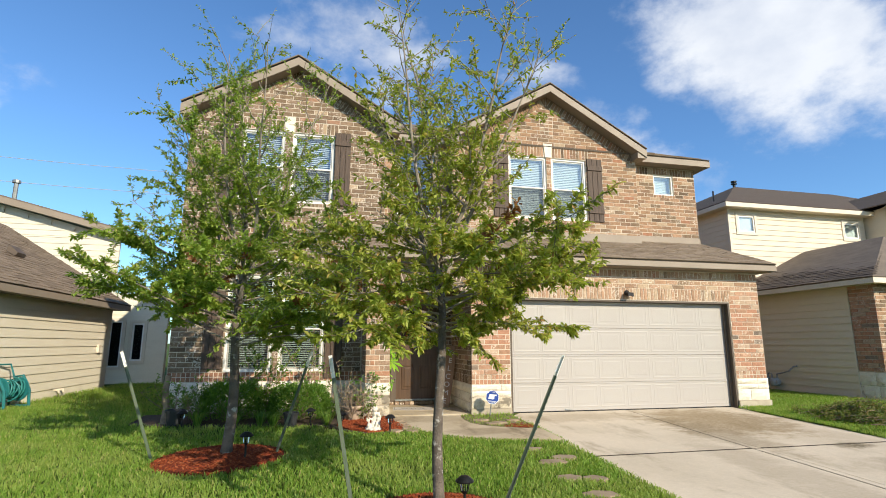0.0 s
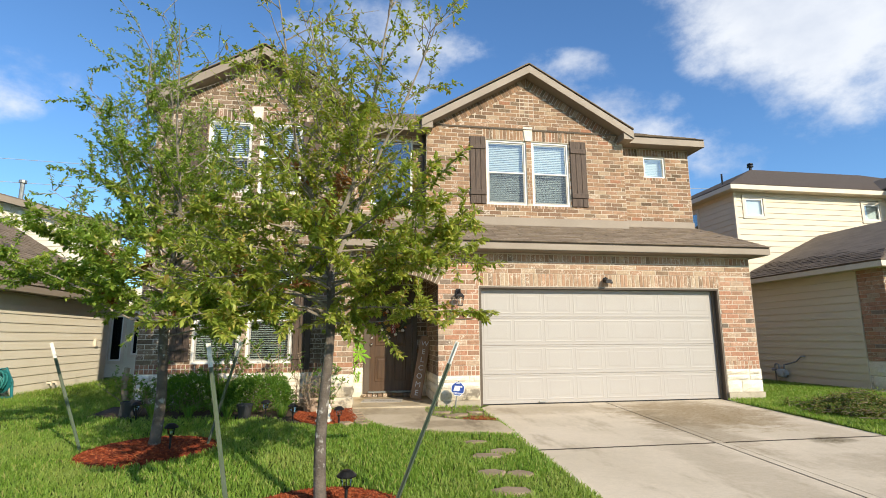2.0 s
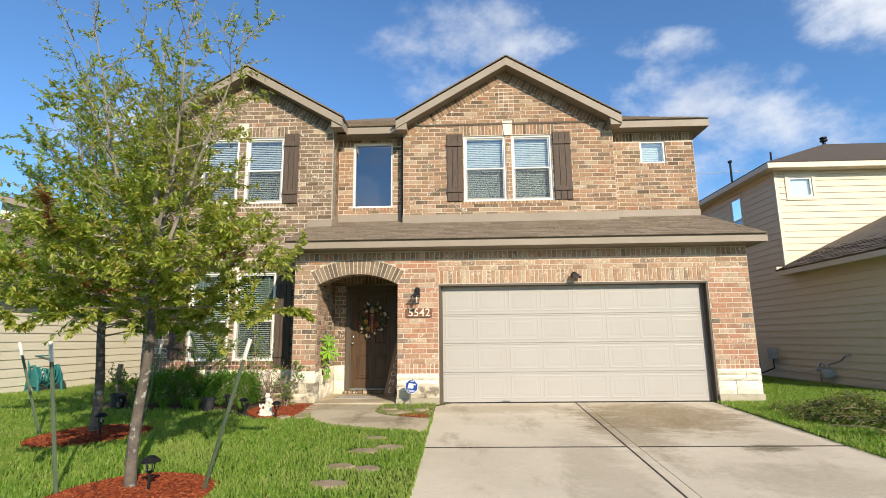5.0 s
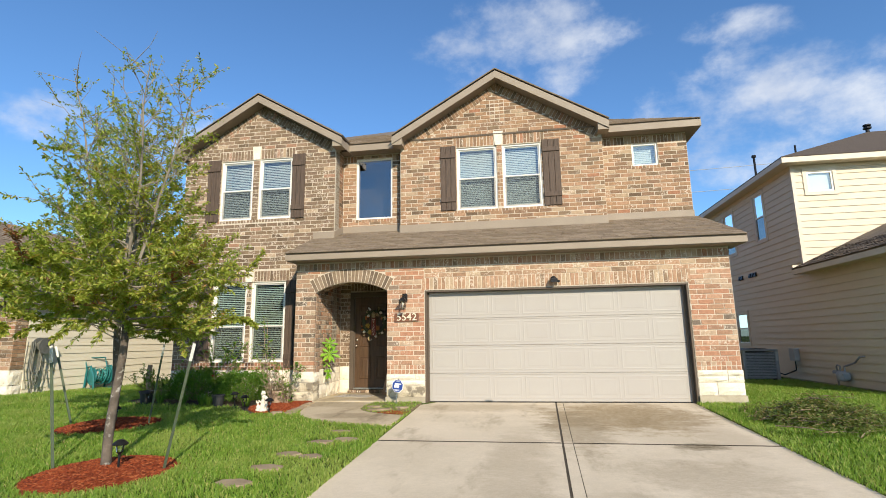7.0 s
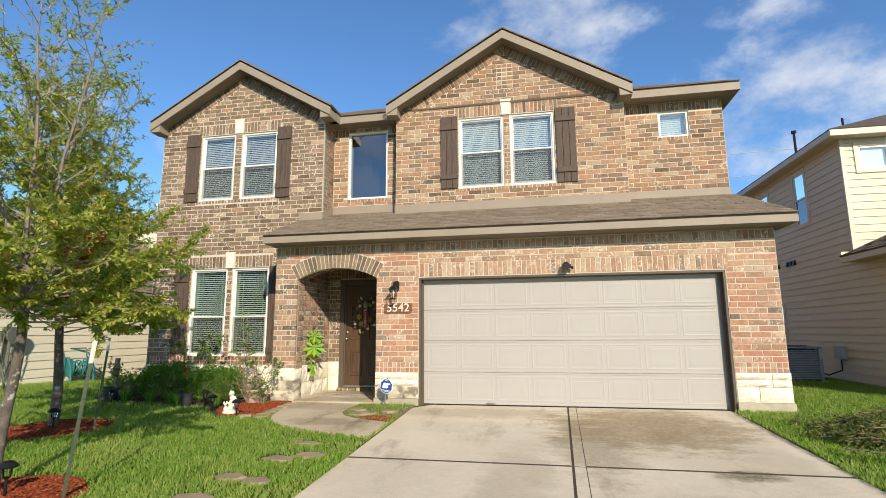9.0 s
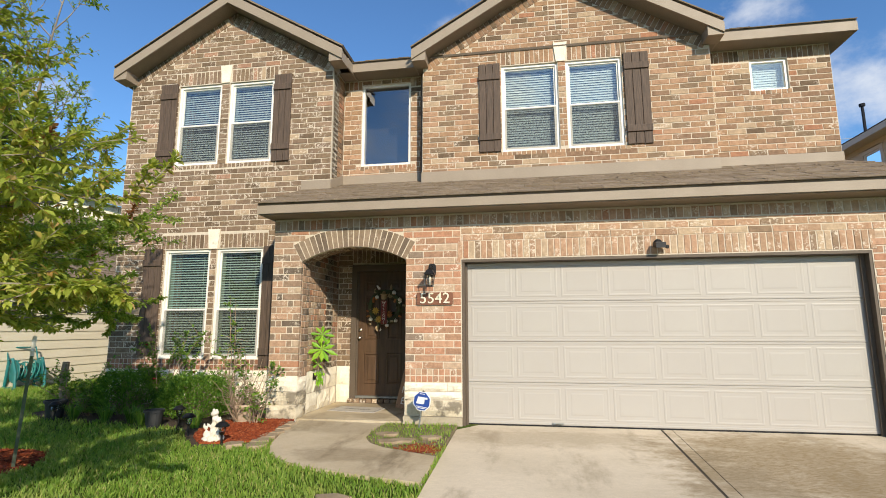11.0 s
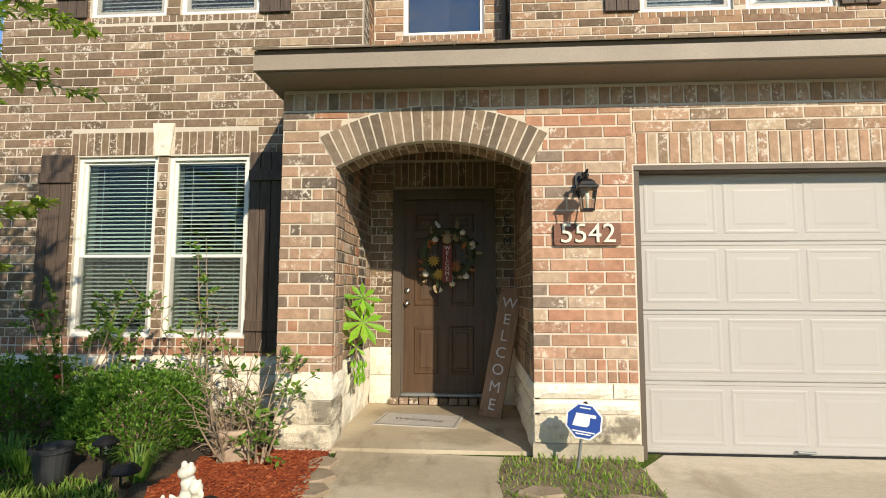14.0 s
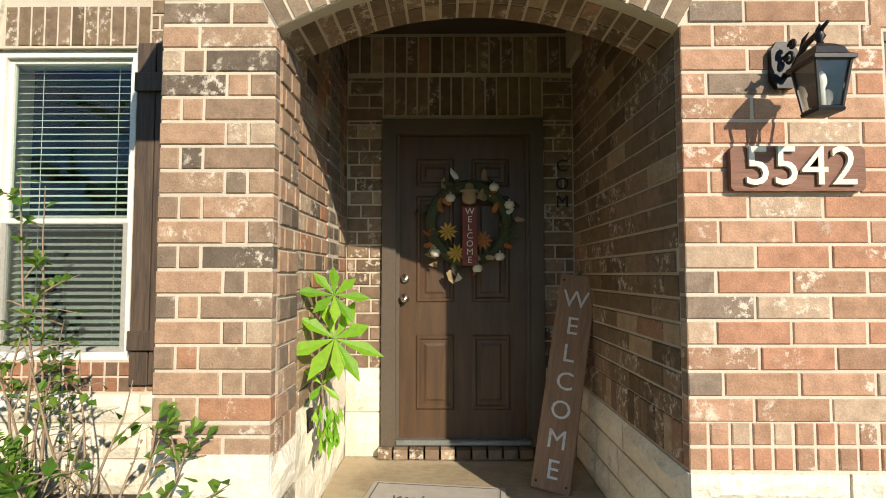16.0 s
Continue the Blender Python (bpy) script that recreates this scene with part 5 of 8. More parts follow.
# leaning welcome plank
wb, wt = Vector((2.585, 10.74, 0.03)), Vector((2.83, 10.98, 1.245))
ax = (wt - wb).normalized()
wx = Vector((0.95, -0.30, 0.0))
wx = (wx - ax * wx.dot(ax)).normalized()
wn = wx.cross(ax).normalized()
wm = Matrix((( wx.x, -wn.x, ax.x, wb.x), (wx.y, -wn.y, ax.y, wb.y), (wx.z, -wn.z, ax.z, wb.z), (0, 0, 0, 1)))
plank = thing("welcome_board", "tall brown plank lettered WELCOME leaning in the porch corner", "sign")
plank.matrix_basis = wm
LEN = (wt - wb).length
part("board", Mesh().chamfered(-0.11, 0.11, -0.012, 0.012, 0, LEN, 0.004), M_BOARD, plank)
for i, ch in enumerate("WELCOME"):
    d = part("letter", text_mesh(ch, 0.15, 0.002), M_LETTER, plank)
    d.matrix_basis = pose(0, -0.015, LEN - 0.16 - i * 0.165, 90)
for zz in (0.04, LEN - 0.04):
    for xx in (-0.085, 0.085):
        part("nail", Mesh().lathe([(0.007, 0), (0.006, 0.003), (0.0, 0.004)], n=8).moved(pose(xx, -0.012, zz, 90)), M_BLACK, plank)

# doormat
M_MAT = plain("grey_mat_pile", (0.48, 0.44, 0.39), (0.40, 0.365, 0.32), 9.0, 0.95, fine=220, bump=0.6)
M_MATINK = plain("dark_mat_print", (0.10, 0.09, 0.085), (0.13, 0.12, 0.11), 9.0, 0.95, fine=220, bump=0.4)
mat_t = thing("doormat", "flat grey doormat with a thin dark border and welcome script", "doormat", at=(1.93, 10.60, 0.022), rz=-7)
part("mat_body", Mesh().chamfered(-0.385, 0.385, -0.23, 0.23, 0.0, 0.009, 0.003), M_MAT, mat_t)
part("border_print", Mesh().box(-0.36, 0.36, -0.21, -0.203, 0.0095, 0.0105).box(-0.36, 0.36, 0.203, 0.21, 0.0095, 0.0105).box(-0.36, -0.353, -0.203, 0.203, 0.0095, 0.0105).box(0.353, 0.36, -0.203, 0.203, 0.0095, 0.0105), M_MATINK, mat_t)
d = part("script_print", text_mesh("welcome", 0.13, 0.0005), M_MATINK, mat_t)
d.matrix_basis = pose(0.0, 0.0, 0.0105) @ Matrix(((1, 0.25, 0, 0), (0, 1, 0, 0), (0, 0, 1, 0), (0, 0, 0, 1)))

# doorbell and letters on the wall
bell = thing("doorbell", "slim black and silver video doorbell on the porch wall", "doorbell", at=(ARCH1 - 0.002, 11.12, 1.2))
part("body", Mesh().box(-0.025, 0.0, -0.024, 0.024, -0.065, 0.065), M_NICKEL, bell)
part("button", Mesh().lathe([(0.015, 0), (0.015, 0.004), (0, 0.005)], n=12).moved(pose(-0.025, 0, -0.03, 0, -90)), M_BLACK, bell)
word = thing("wall_letters", "black metal letters fixed in a column on the brick", "wall decoration", at=(2.80, MAIN - 0.03, 1.74))
for i, ch in enumerate("COM"):
    d = part("letter", text_mesh(ch, 0.12, 0.004), M_BLACK, word)
    d.matrix_basis = pose(0, 0, 0.26 - i * 0.125, 90)

# wreath on the door
M_LEAFDARK = plain("dark_wreath_leaf", (0.05, 0.075, 0.03), (0.075, 0.06, 0.03), 14.0, 0.8, bump=0.2)
M_BURLAP = plain("burlap_ribbon", (0.36, 0.27, 0.15), (0.28, 0.2, 0.11), 14.0, 0.9, fine=150, bump=0.5)
M_ORANGE = plain("orange_ribbon", (0.42, 0.16, 0.04), (0.30, 0.10, 0.03), 14.0, 0.8, bump=0.3)
M_SIGNRED = plain("dark_red_sign", (0.22, 0.045, 0.03), (0.16, 0.03, 0.022), 14.0, 0.6, bump=0.2)
M_YELLOW = plain("yellow_petal", (0.55, 0.34, 0.05), (0.45, 0.26, 0.04), 14.0, 0.8, bump=0.2)
wreath = thing("wreath", "autumn door wreath with ribbons, white gourds and a red welcome tag", "wreath", at=(2.155, DY - 0.06, 1.60))
wreath.matrix_basis = wreath.matrix_basis @ Matrix.Diagonal((1.2, 1.0, 1.2, 1))
ringp = [(0.215 * math.cos(t), 0, 0.215 * math.sin(t)) for t in [2 * math.pi * i / 28 for i in range(29)]]
part("ring", Mesh().rod(ringp, 0.035, 8), M_LEAFDARK, wreath)
r = random.Random(5)
for i in range(54):
    t = r.uniform(0, 2 * math.pi)
    rr = r.uniform(0.15, 0.30)
    s = r.uniform(0.035, 0.06)
    m = Mesh()
    m.poly([(-s * 0.35, 0, 0), (0, -0.012, -s * 0.2), (s * 0.35, 0, 0), (s * 0.25, 0.008, s * 0.8), (0, -0.006, s * 1.25), (-s * 0.25, 0.008, s * 0.8)])
    o = part("ribbon" if i % 3 else "leaf", m, (M_BURLAP, M_LEAFDARK, M_ORANGE, M_LEAFDARK, M_LETTER if i % 2 else M_BURLAP)[i % 5], wreath)
    o.matrix_basis = pose(rr * math.cos(t), r.uniform(-0.05, -0.02), rr * math.sin(t), r.uniform(-40, 40), math.degrees(-t) + 90 + r.uniform(-60, 60), r.uniform(-40, 40))
for gx, gz in ((-0.105, 0.14), (0.225, 0.10), (0.045, -0.255), (-0.19, -0.17), (0.14, 0.20), (0.17, -0.19)):
    gourd = Mesh().lathe([(0.0, -0.022), (0.02, -0.02), (0.03, 0.0), (0.022, 0.018), (0.006, 0.022), (0.005, 0.034), (0.0, 0.035)], (gx, -0.06, gz), 10)
    part("gourd", gourd, M_CREAMNUM, wreath, "small white gourd", True)
for fx, fz in ((-0.07, -0.17), (0.075, -0.10), (-0.12, -0.05)):
    m = Mesh()
    for i in range(10):
        t = 2 * math.pi * i / 10
        m.poly([(fx, -0.07, fz), (fx + 0.035 * math.cos(t - 0.25), -0.066, fz + 0.035 * math.sin(t - 0.25)), (fx + 0.058 * math.cos(t), -0.062, fz + 0.058 * math.sin(t)), (fx + 0.035 * math.cos(t + 0.25), -0.066, fz + 0.035 * math.sin(t + 0.25))])
    part("flower", m, M_YELLOW if fx < 0 else M_ORANGE, wreath)
tag = part("tag", Mesh().chamfered(-0.04, 0.045, -0.085, -0.072, -0.24, 0.09, 0.004), M_SIGNRED, wreath, "dark red welcome tag")
for i, ch in enumerate("WELCOME"):
    d = part("letter", text_mesh(ch, 0.05, 0.001), M_CREAMNUM, tag)
    d.matrix_basis = pose(0.002, -0.087, 0.06 - i * 0.045, 90)
part("doll_ornament", Mesh().lathe([(0.0, -0.04), (0.035, -0.03), (0.042, 0.0), (0.035, 0.03), (0.055, 0.034), (0.05, 0.042), (0.03, 0.045), (0.022, 0.075), (0.0, 0.085)], (0.0, -0.075, 0.14), 12), M_BURLAP, wreath, "", True)

# yard sign
M_BLUE = plain("blue_sign_face", (0.028, 0.075, 0.32), (0.025, 0.065, 0.28), 6.0, 0.4, bump=0.02)
M_SIGNWHITE = plain("white_sign_print", (0.78, 0.78, 0.78), (0.74, 0.74, 0.74), 6.0, 0.4, bump=0.02)
ysign = thing("yard_sign", "blue octagonal security sign on a steel stake", "sign", at=(3.13, 9.42, -0.06), rz=-14)
ysign.matrix_basis = ysign.matrix_basis @ Matrix.Rotation(radians(6), 4, "Y")
part("stake", Mesh().rod([(0, 0, -0.1), (0.012, -0.01, 0.30), (0.02, -0.012, 0.5)], 0.011, 8), M_STEEL, ysign)
octa = lambda r0: [(0.02 + r0 * math.sin(math.pi / 8 + math.pi / 4 * i), 0.40 + r0 * math.cos(math.pi / 8 + math.pi / 4 * i)) for i in range(8)][::-1]
part("face", Mesh().prism(octa(0.128), -0.028, -0.022), M_SIGNWHITE, ysign)
part("field", Mesh().prism(octa(0.116), -0.031, -0.0282), M_BLUE, ysign)
part("emblem", Mesh().prism([(-0.055, 0.365), (-0.028, 0.365), (-0.005, 0.365), (0.04, 0.365), (0.055, 0.38), (0.058, 0.43), (0.095, 0.43), (0.095, 0.452), (-0.02, 0.452), (-0.035, 0.452)], -0.034, -0.0312), M_SIGNWHITE, ysign)
for zz, wd in ((0.328, 0.075), (0.312, 0.05), (0.486, 0.035)):
    part("print_bar", Mesh().box(0.02 - wd, 0.02 + wd, -0.0335, -0.0312, zz, zz + 0.008), M_SIGNWHITE, ysign)
part("cap", Mesh().lathe([(0.016, 0.5), (0.016, 0.52), (0.008, 0.53), (0.0, 0.532)], (0.02, -0.012, 0), 8), M_BLACK, ysign)


# ---- neighbouring houses ----
def siding(parent, facing, at, u0, u1, z0, z1, mat, holes=(), step=0.178):
    """Lap boards. facing: '+x', '-x' or '-y'; u runs along y or x."""
    z = z0
    while z < z1 - 0.02:
        t = min(z + step, z1)
        spans = [(u0, u1)]
        for ha, hb, za, zb in holes:
            if zb <= z + 0.03 or za >= t - 0.03:
                continue
            cut = []
            for s, e in spans:
                cut += [p for p in ((s, min(ha, e)), (max(hb, s), e)) if p[1] - p[0] > 0.02]
            spans = cut
        for s, e in spans:
            o0, o1 = 0.030, 0.010
            if facing == "-y":
                m = Mesh().hexa([(s, at - o0, z), (e, at - o0, z), (e, at + 0.02, z), (s, at + 0.02, z), (s, at - o1, t + 0.01), (e, at - o1, t + 0.01), (e, at + 0.02, t + 0.01), (s, at + 0.02, t + 0.01)])
            elif facing == "-x":
                m = Mesh().hexa([(at - o0, s, z), (at + 0.02, s, z), (at + 0.02, e, z), (at - o0, e, z), (at - o1, s, t + 0.01), (at + 0.02, s, t + 0.01), (at + 0.02, e, t + 0.01), (at - o1, e, t + 0.01)])
            else:
                m = Mesh().hexa([(at - 0.02, s, z), (at + o0, s, z), (at + o0, e, z), (at - 0.02, e, z), (at - 0.02, s, t + 0.01), (at + o1, s, t + 0.01), (at + o1, e, t + 0.01), (at - 0.02, e, t + 0.01)])
            part("siding_board", m, mat, parent)
        z = t


def side_window(parent, x, y0, y1, z0, z1, sign, trimw=0.09):
    """A window in a wall that looks along x (sign -1 or +1)."""
    P = lambda d: (x + sign * d)
    lo, hi = sorted((P(0.005), P(0.045)))
    m = Mesh()
    for a, b, c, d in ((y0 - trimw, y1 + trimw, z0 - trimw, z0), (y0 - trimw, y1 + trimw, z1, z1 + trimw), (y0 - trimw, y0, z0, z1), (y1, y1 + trimw, z0, z1)):
        m.box(lo, hi, a, b, c, d)
    w0 = part("window", m, M_CREAM, parent, "cream trimmed window")
    lo, hi = sorted((P(-0.02), P(0.02)))
    mid = (z0 + z1) / 2
    m = Mesh()
    for a, b, c, d in ((y0, y1, z0, z0 + 0.04), (y0, y1, z1 - 0.04, z1), (y0, y0 + 0.04, z0 + 0.04, z1 - 0.04), (y1 - 0.04, y1, z0 + 0.04, z1 - 0.04), (y0 + 0.04, y1 - 0.04, mid - 0.02, mid + 0.02)):
        m.box(lo, hi, a, b, c, d)
    part("window_frame", m, M_WHITE, w0)
    part("pane", Mesh().poly([(x, y0, z0), (x, y1, z0), (x, y1, z1), (x, y0, z1)]), M_GLASS_SIDE, w0).visible_shadow = False
    part("insect_screen", Mesh().poly([(P(0.012), y0 + 0.04, z0 + 0.04), (P(0.012), y1 - 0.04, z0 + 0.04), (P(0.012), y1 - 0.04, mid - 0.02), (P(0.012), y0 + 0.04, mid - 0.02)]), M_SCREEN, w0, "dark mesh screen").visible_shadow = False
    # not a real blind: a dark sheet added as the unlit interior's shade
    part("blind", Mesh().box(x + (0.1 if sign < 0 else -0.11), x + (0.11 if sign < 0 else -0.1), y0, y1, z0, z1), M_ROOM_SHADE, w0)


def front_window(parent, x0, x1, z0, z1, y, trimw=0.09, split=False):
    w0 = part("window", border(x0 - trimw, x1 + trimw, z0 - trimw, z1 + trimw, trimw, y - 0.045, y - 0.005), M_CREAM, parent, "cream trimmed window")
    part("window_frame", border(x0, x1, z0, z1, 0.05, y - 0.02, y + 0.02), M_WHITE, w0)
    part("pane", Mesh().poly([(x0, y, z0), (x1, y, z0), (x1, y, z1), (x0, y, z1)]), M_GLASS_SIDE if split else M_GLASS_UP, w0).visible_shadow = False
    # pale blind; with split, a dark sheet that paints the unlit interior instead
    part("blind", Mesh().box(x0, x1, y + 0.05, y + 0.06, z0, z1), M_SLAT if not split else M_ROOM_SHADE, w0)


# right: two storeys behind a single-storey garage
nr = thing("house_east", "two-storey tan lap-sided house with brown shingle roofs", "house")
RX, RY, RYU = 12.86, 9.84, 14.06
win_r = [(15.80, 16.42, 4.02, 5.42), (18.05, 18.85, 3.95, 5.38), (17.80, 18.65, 0.94, 1.90)]
m = Mesh()
m.box(RX + 0.02, RX + 0.2, 10.48, RYU, -0.3, 2.85)
ys2 = sorted({RYU, 24.0, *[q for h in win_r for q in h[:2]]})
for a, b in zip(ys2, ys2[1:]):
    zz = [-0.3]
    for h in sorted([h for h in win_r if h[0] < (a + b) / 2 < h[1]], key=lambda h: h[2]):
        m.box(RX + 0.02, RX + 0.2, a, b, zz[-1], h[2])
        zz.append(h[3])
    m.box(RX + 0.02, RX + 0.2, a, b, zz[-1], 5.72)
part("side_wall", m, M_SIDING_R, nr)
siding(nr, "-x", RX, 10.48, RYU, 0.02, 2.8, M_SIDING_R)
siding(nr, "-x", RX, RYU, 24.0, 0.02, 5.68, M_SIDING_R, win_r)
win_f = [(13.20, 13.84, 4.90, 5.46), (17.50, 18.12, 4.88, 5.42)]
part("front_wall", backing(Mesh(), RX, 18.4, 2.6, 5.72, RYU + 0.02, RYU + 0.2, win_f), M_SIDING_R, nr)
siding(nr, "-y", RYU, RX, 18.4, 2.7, 5.68, M_SIDING_R, win_f)
for q in win_r:
    side_window(nr, RX, *q, -1)
for q in win_f:
    front_window(nr, *q, RYU)
part("corner_board", Mesh().box(RX - 0.032, RX + 0.06, RYU - 0.035, RYU + 0.06, 2.8, 5.68), M_CREAM, nr)
part("foundation", Mesh().box(RX - 0.01, RX + 0.3, RY + 0.02, 24.0, -0.4, 0.03), M_FOOT, nr)
# brick return and front of the garage
m = Mesh().box(RX, RX + 0.3, RY + 0.01, 10.47, 0.62, 2.8).box(RX + 0.3, 18.2, RY + 0.01, RY + 0.3, 0.62, 2.8)
part("brick_core", m, M_MORTAR, nr)
pieces(nr, on_left_face(courses(RY, 10.47, 0.66, 2.78, seed=31), RX - 0.012), M_BRICK_RED, singles=60)
pieces(nr, on_front(courses(RX, 18.2, 0.66, 2.78, seed=32), RY), M_BRICK_TAN, singles=0)
stones(nr, -10.48, -RY, [(0.0, 0.33), (0.33, 0.64)], place_left(RX - 0.02), 33)
stones(nr, RX, 14.2, [(0.0, 0.33), (0.33, 0.64)], place_front(RY - 0.02), 34)
# roofs
EX, EZ, EY, EB = 12.44, 2.84, 9.50, 13.84
m = Mesh()
roof_plane(m, [(EX, EY, EZ), (15.7, 11.5, 4.34), (15.7, RYU, 4.34), (RX, RYU, EZ + 0.18), (RX, EB, EZ + 0.18), (EX, EB, EZ)][::-1])
roof_plane(m, [(EX, EY, EZ), (18.96, EY, EZ), (15.7, 11.5, 4.34)])
roof_plane(m, [(18.96, EY, EZ), (18.96, RYU, EZ), (15.7, RYU, 4.34), (15.7, 11.5, 4.34)])
part("garage_roof", m, M_ROOF, nr)
sl = Vector((3.26, 0, 1.44)).normalized()
shingles(nr, (EX - 0.01, EB, EZ), (0, -1, 0), sl, EB - EY, 3.50, M_SHINGLE2, seed=40, clip=lambda f: (0, EB - EY - 2.0 * f))
part("fascia", Mesh().box(EX, EX + 0.022, EY, EB, EZ - 0.15, EZ - 0.03).box(EX + 0.022, 18.96, EY, EY + 0.022, EZ - 0.15, EZ - 0.03).box(EX + 0.022, RX - 0.035, EB - 0.022, EB, EZ - 0.15, EZ + 0.1), M_CREAM, nr)
part("soffit", Mesh().box(EX + 0.022, RX + 0.02, EY + 0.022, EB - 0.022, EZ - 0.14, EZ - 0.12).box(RX, 18.96, EY + 0.022, RY + 0.02, EZ - 0.14, EZ - 0.12), M_SIDING_R, nr)
m = Mesh()
UX, UY, UZ = 12.50, 13.70, 5.82
roof_plane(m, [(UX, UY, UZ), (24.0, UY, UZ), (24.0, 19.5, 8.47), (18.35, 19.5, 8.47)])
roof_plane(m, [(UX, 25.3, UZ), (UX, UY, UZ), (18.35, 19.5, 8.47)])
part("main_roof", m, M_SHINGLE2, nr)
part("upper_fascia", Mesh().box(UX, 18.5, UY, UY + 0.022, UZ - 0.17, UZ - 0.03).box(UX, UX + 0.022, UY + 0.022, 24.3, UZ - 0.17, UZ - 0.03), M_CREAM, nr)
part("upper_soffit", Mesh().box(UX + 0.022, 18.5, UY + 0.022, RYU + 0.05, UZ - 0.165, UZ - 0.15).box(UX + 0.022, RX + 0.05, RYU + 0.05, 24.3, UZ - 0.165, UZ - 0.15), M_SIDING_R, nr)
part("roof_pipe", Mesh().rod([(13.25, 16.9, 6.1), (13.25, 16.9, 6.92)], 0.035, 8).lathe([(0.07, 6.90), (0.07, 6.97), (0.0, 6.99)], (13.25, 16.9, 0), 8), M_BLACK, nr)
part("roof_pipe", Mesh().rod([(14.0, 15.9, 6.4), (14.0, 15.9, 6.88)], 0.03, 8), M_BLACK, nr)
part("roof_vent", Mesh().lathe([(0.06, -0.3), (0.06, 0.02), (0.13, 0.03), (0.13, 0.08), (0.07, 0.10), (0.07, 0.13), (0.13, 0.14), (0.12, 0.19), (0.0, 0.22)], (18.35, 19.5, 8.55), 12), M_BLACK, nr)
part("wing_wall", Mesh().box(18.5, 23.6, 13.35, 13.55, 2.6, 5.85).prism([(18.5, 5.85), (23.6, 5.85), (21.05, 6.9)], 13.35, 13.55).box(18.5, 18.68, 13.55, 14.2, 2.6, 5.85), M_SIDING_R, nr)
siding(nr, "-y", 13.35, 18.5, 23.6, 2.7, 5.85, M_SIDING_R)
m = Mesh()
roof_plane(m, [(18.1, 13.0, 5.86), (21.05, 13.0, 7.08), (21.05, 19.0, 7.08), (18.1, 19.0, 5.86)][::-1])
roof_plane(m, [(21.05, 13.0, 7.08), (24.0, 13.0, 5.86), (24.0, 19.0, 5.86), (21.05, 19.0, 7.08)][::-1])
part("wing_roof", m, M_SHINGLE2, nr)
part("wing_rake", Mesh().prism([(18.1, 5.82), (18.1, 5.66), (21.05, 6.88), (21.05, 7.04)], 12.99, 13.02), M_CREAM, nr)
for yy, n2 in ((16.75, 3), (17.75, 2)):
    for q in range(n2):
        part("vent_hood", Mesh().hexa([(RX - 0.09, yy + q * 0.2, 3.0), (RX - 0.02, yy + q * 0.2, 3.0), (RX - 0.02, yy + q * 0.2 + 0.11, 3.0), (RX - 0.09, yy + q * 0.2 + 0.11, 3.0), (RX - 0.05, yy + q * 0.2, 3.13), (RX - 0.02, yy + q * 0.2, 3.13), (RX - 0.02, yy + q * 0.2 + 0.11, 3.13), (RX - 0.05, yy + q * 0.2 + 0.11, 3.13)]), M_BLACK, nr)

# air conditioner and meters
M_ACGREY = plain("grey_painted_steel", (0.30, 0.31, 0.315), (0.25, 0.26, 0.265), 5.0, 0.5, 0.2, bump=0.1)
M_LIGHTGREY = plain("light_grey_plastic", (0.42, 0.43, 0.42), (0.36, 0.37, 0.36), 5.0, 0.5, bump=0.05)
ac = thing("air_conditioner", "grey outdoor air conditioner unit with louvred sides", "air conditioner", at=(11.76, 15.02, -0.03))
part("pad", Mesh().box(-0.5, 0.5, -0.5, 0.5, -0.05, 0.05), M_FOOT, ac)
part("cabinet", Mesh().box(-0.38, 0.38, -0.38, 0.38, 0.05, 0.78), M_BLACK, ac)
for cx in (-0.4, 0.4):
    for cy in (-0.4, 0.4):
        part("corner_post", Mesh().box(cx - 0.035, cx + 0.035, cy - 0.035, cy + 0.035, 0.05, 0.8), M_ACGREY, ac)
for q in range(17):
    z = 0.09 + q * 0.04
    part("louvre", Mesh().hexa([(-0.365, -0.41, z), (0.365, -0.41, z), (0.365, -0.385, z + 0.012), (-0.365, -0.385, z + 0.012), (-0.365, -0.408, z + 0.022), (0.365, -0.408, z + 0.022), (0.365, -0.383, z + 0.03), (-0.365, -0.383, z + 0.03)]), M_ACGREY, ac)
    part("louvre", Mesh().box(-0.41, -0.39, -0.365, 0.365, z, z + 0.024), M_ACGREY, ac)
part("top_cover", Mesh().chamfered(-0.44, 0.44, -0.44, 0.44, 0.8, 0.84, 0.01), M_ACGREY, ac)
part("fan_guard", Mesh().lathe([(0.34, 0.84), (0.30, 0.862), (0.0, 0.87)], n=24), M_BLACK, ac)
part("label", Mesh().box(0.37, 0.43, -0.4365, -0.4355, 0.55, 0.78), M_LIGHTGREY, ac)
ebox = thing("electric_box", "grey electric disconnect box with conduit on the siding", "electric box", at=(RX - 0.03, 14.95, 0.5))
part("box", Mesh().chamfered(-0.14, 0.0, -0.13, 0.13, 0.0, 0.32, 0.01), M_LIGHTGREY, ebox)
part("conduit", Mesh().rod([(-0.07, 0.0, 0.0), (-0.07, 0.0, -0.25), (-0.3, 0.15, -0.38), (-0.45, 0.3, -0.3)], 0.018, 8), M_BLACK, ebox)
meter = thing("gas_meter", "grey gas meter with bent supply pipe beside the wall", "gas meter", at=(RX - 0.15, 12.80, -0.12))
part("body", Mesh().lathe([(0.0, 0.24), (0.10, 0.25), (0.13, 0.29), (0.13, 0.42), (0.10, 0.46), (0.0, 0.47)], n=14), M_LIGHTGREY, meter, "", True)
part("dial_box", Mesh().chamfered(-0.075, 0.075, -0.14, -0.09, 0.30, 0.42, 0.01), M_LIGHTGREY, meter)
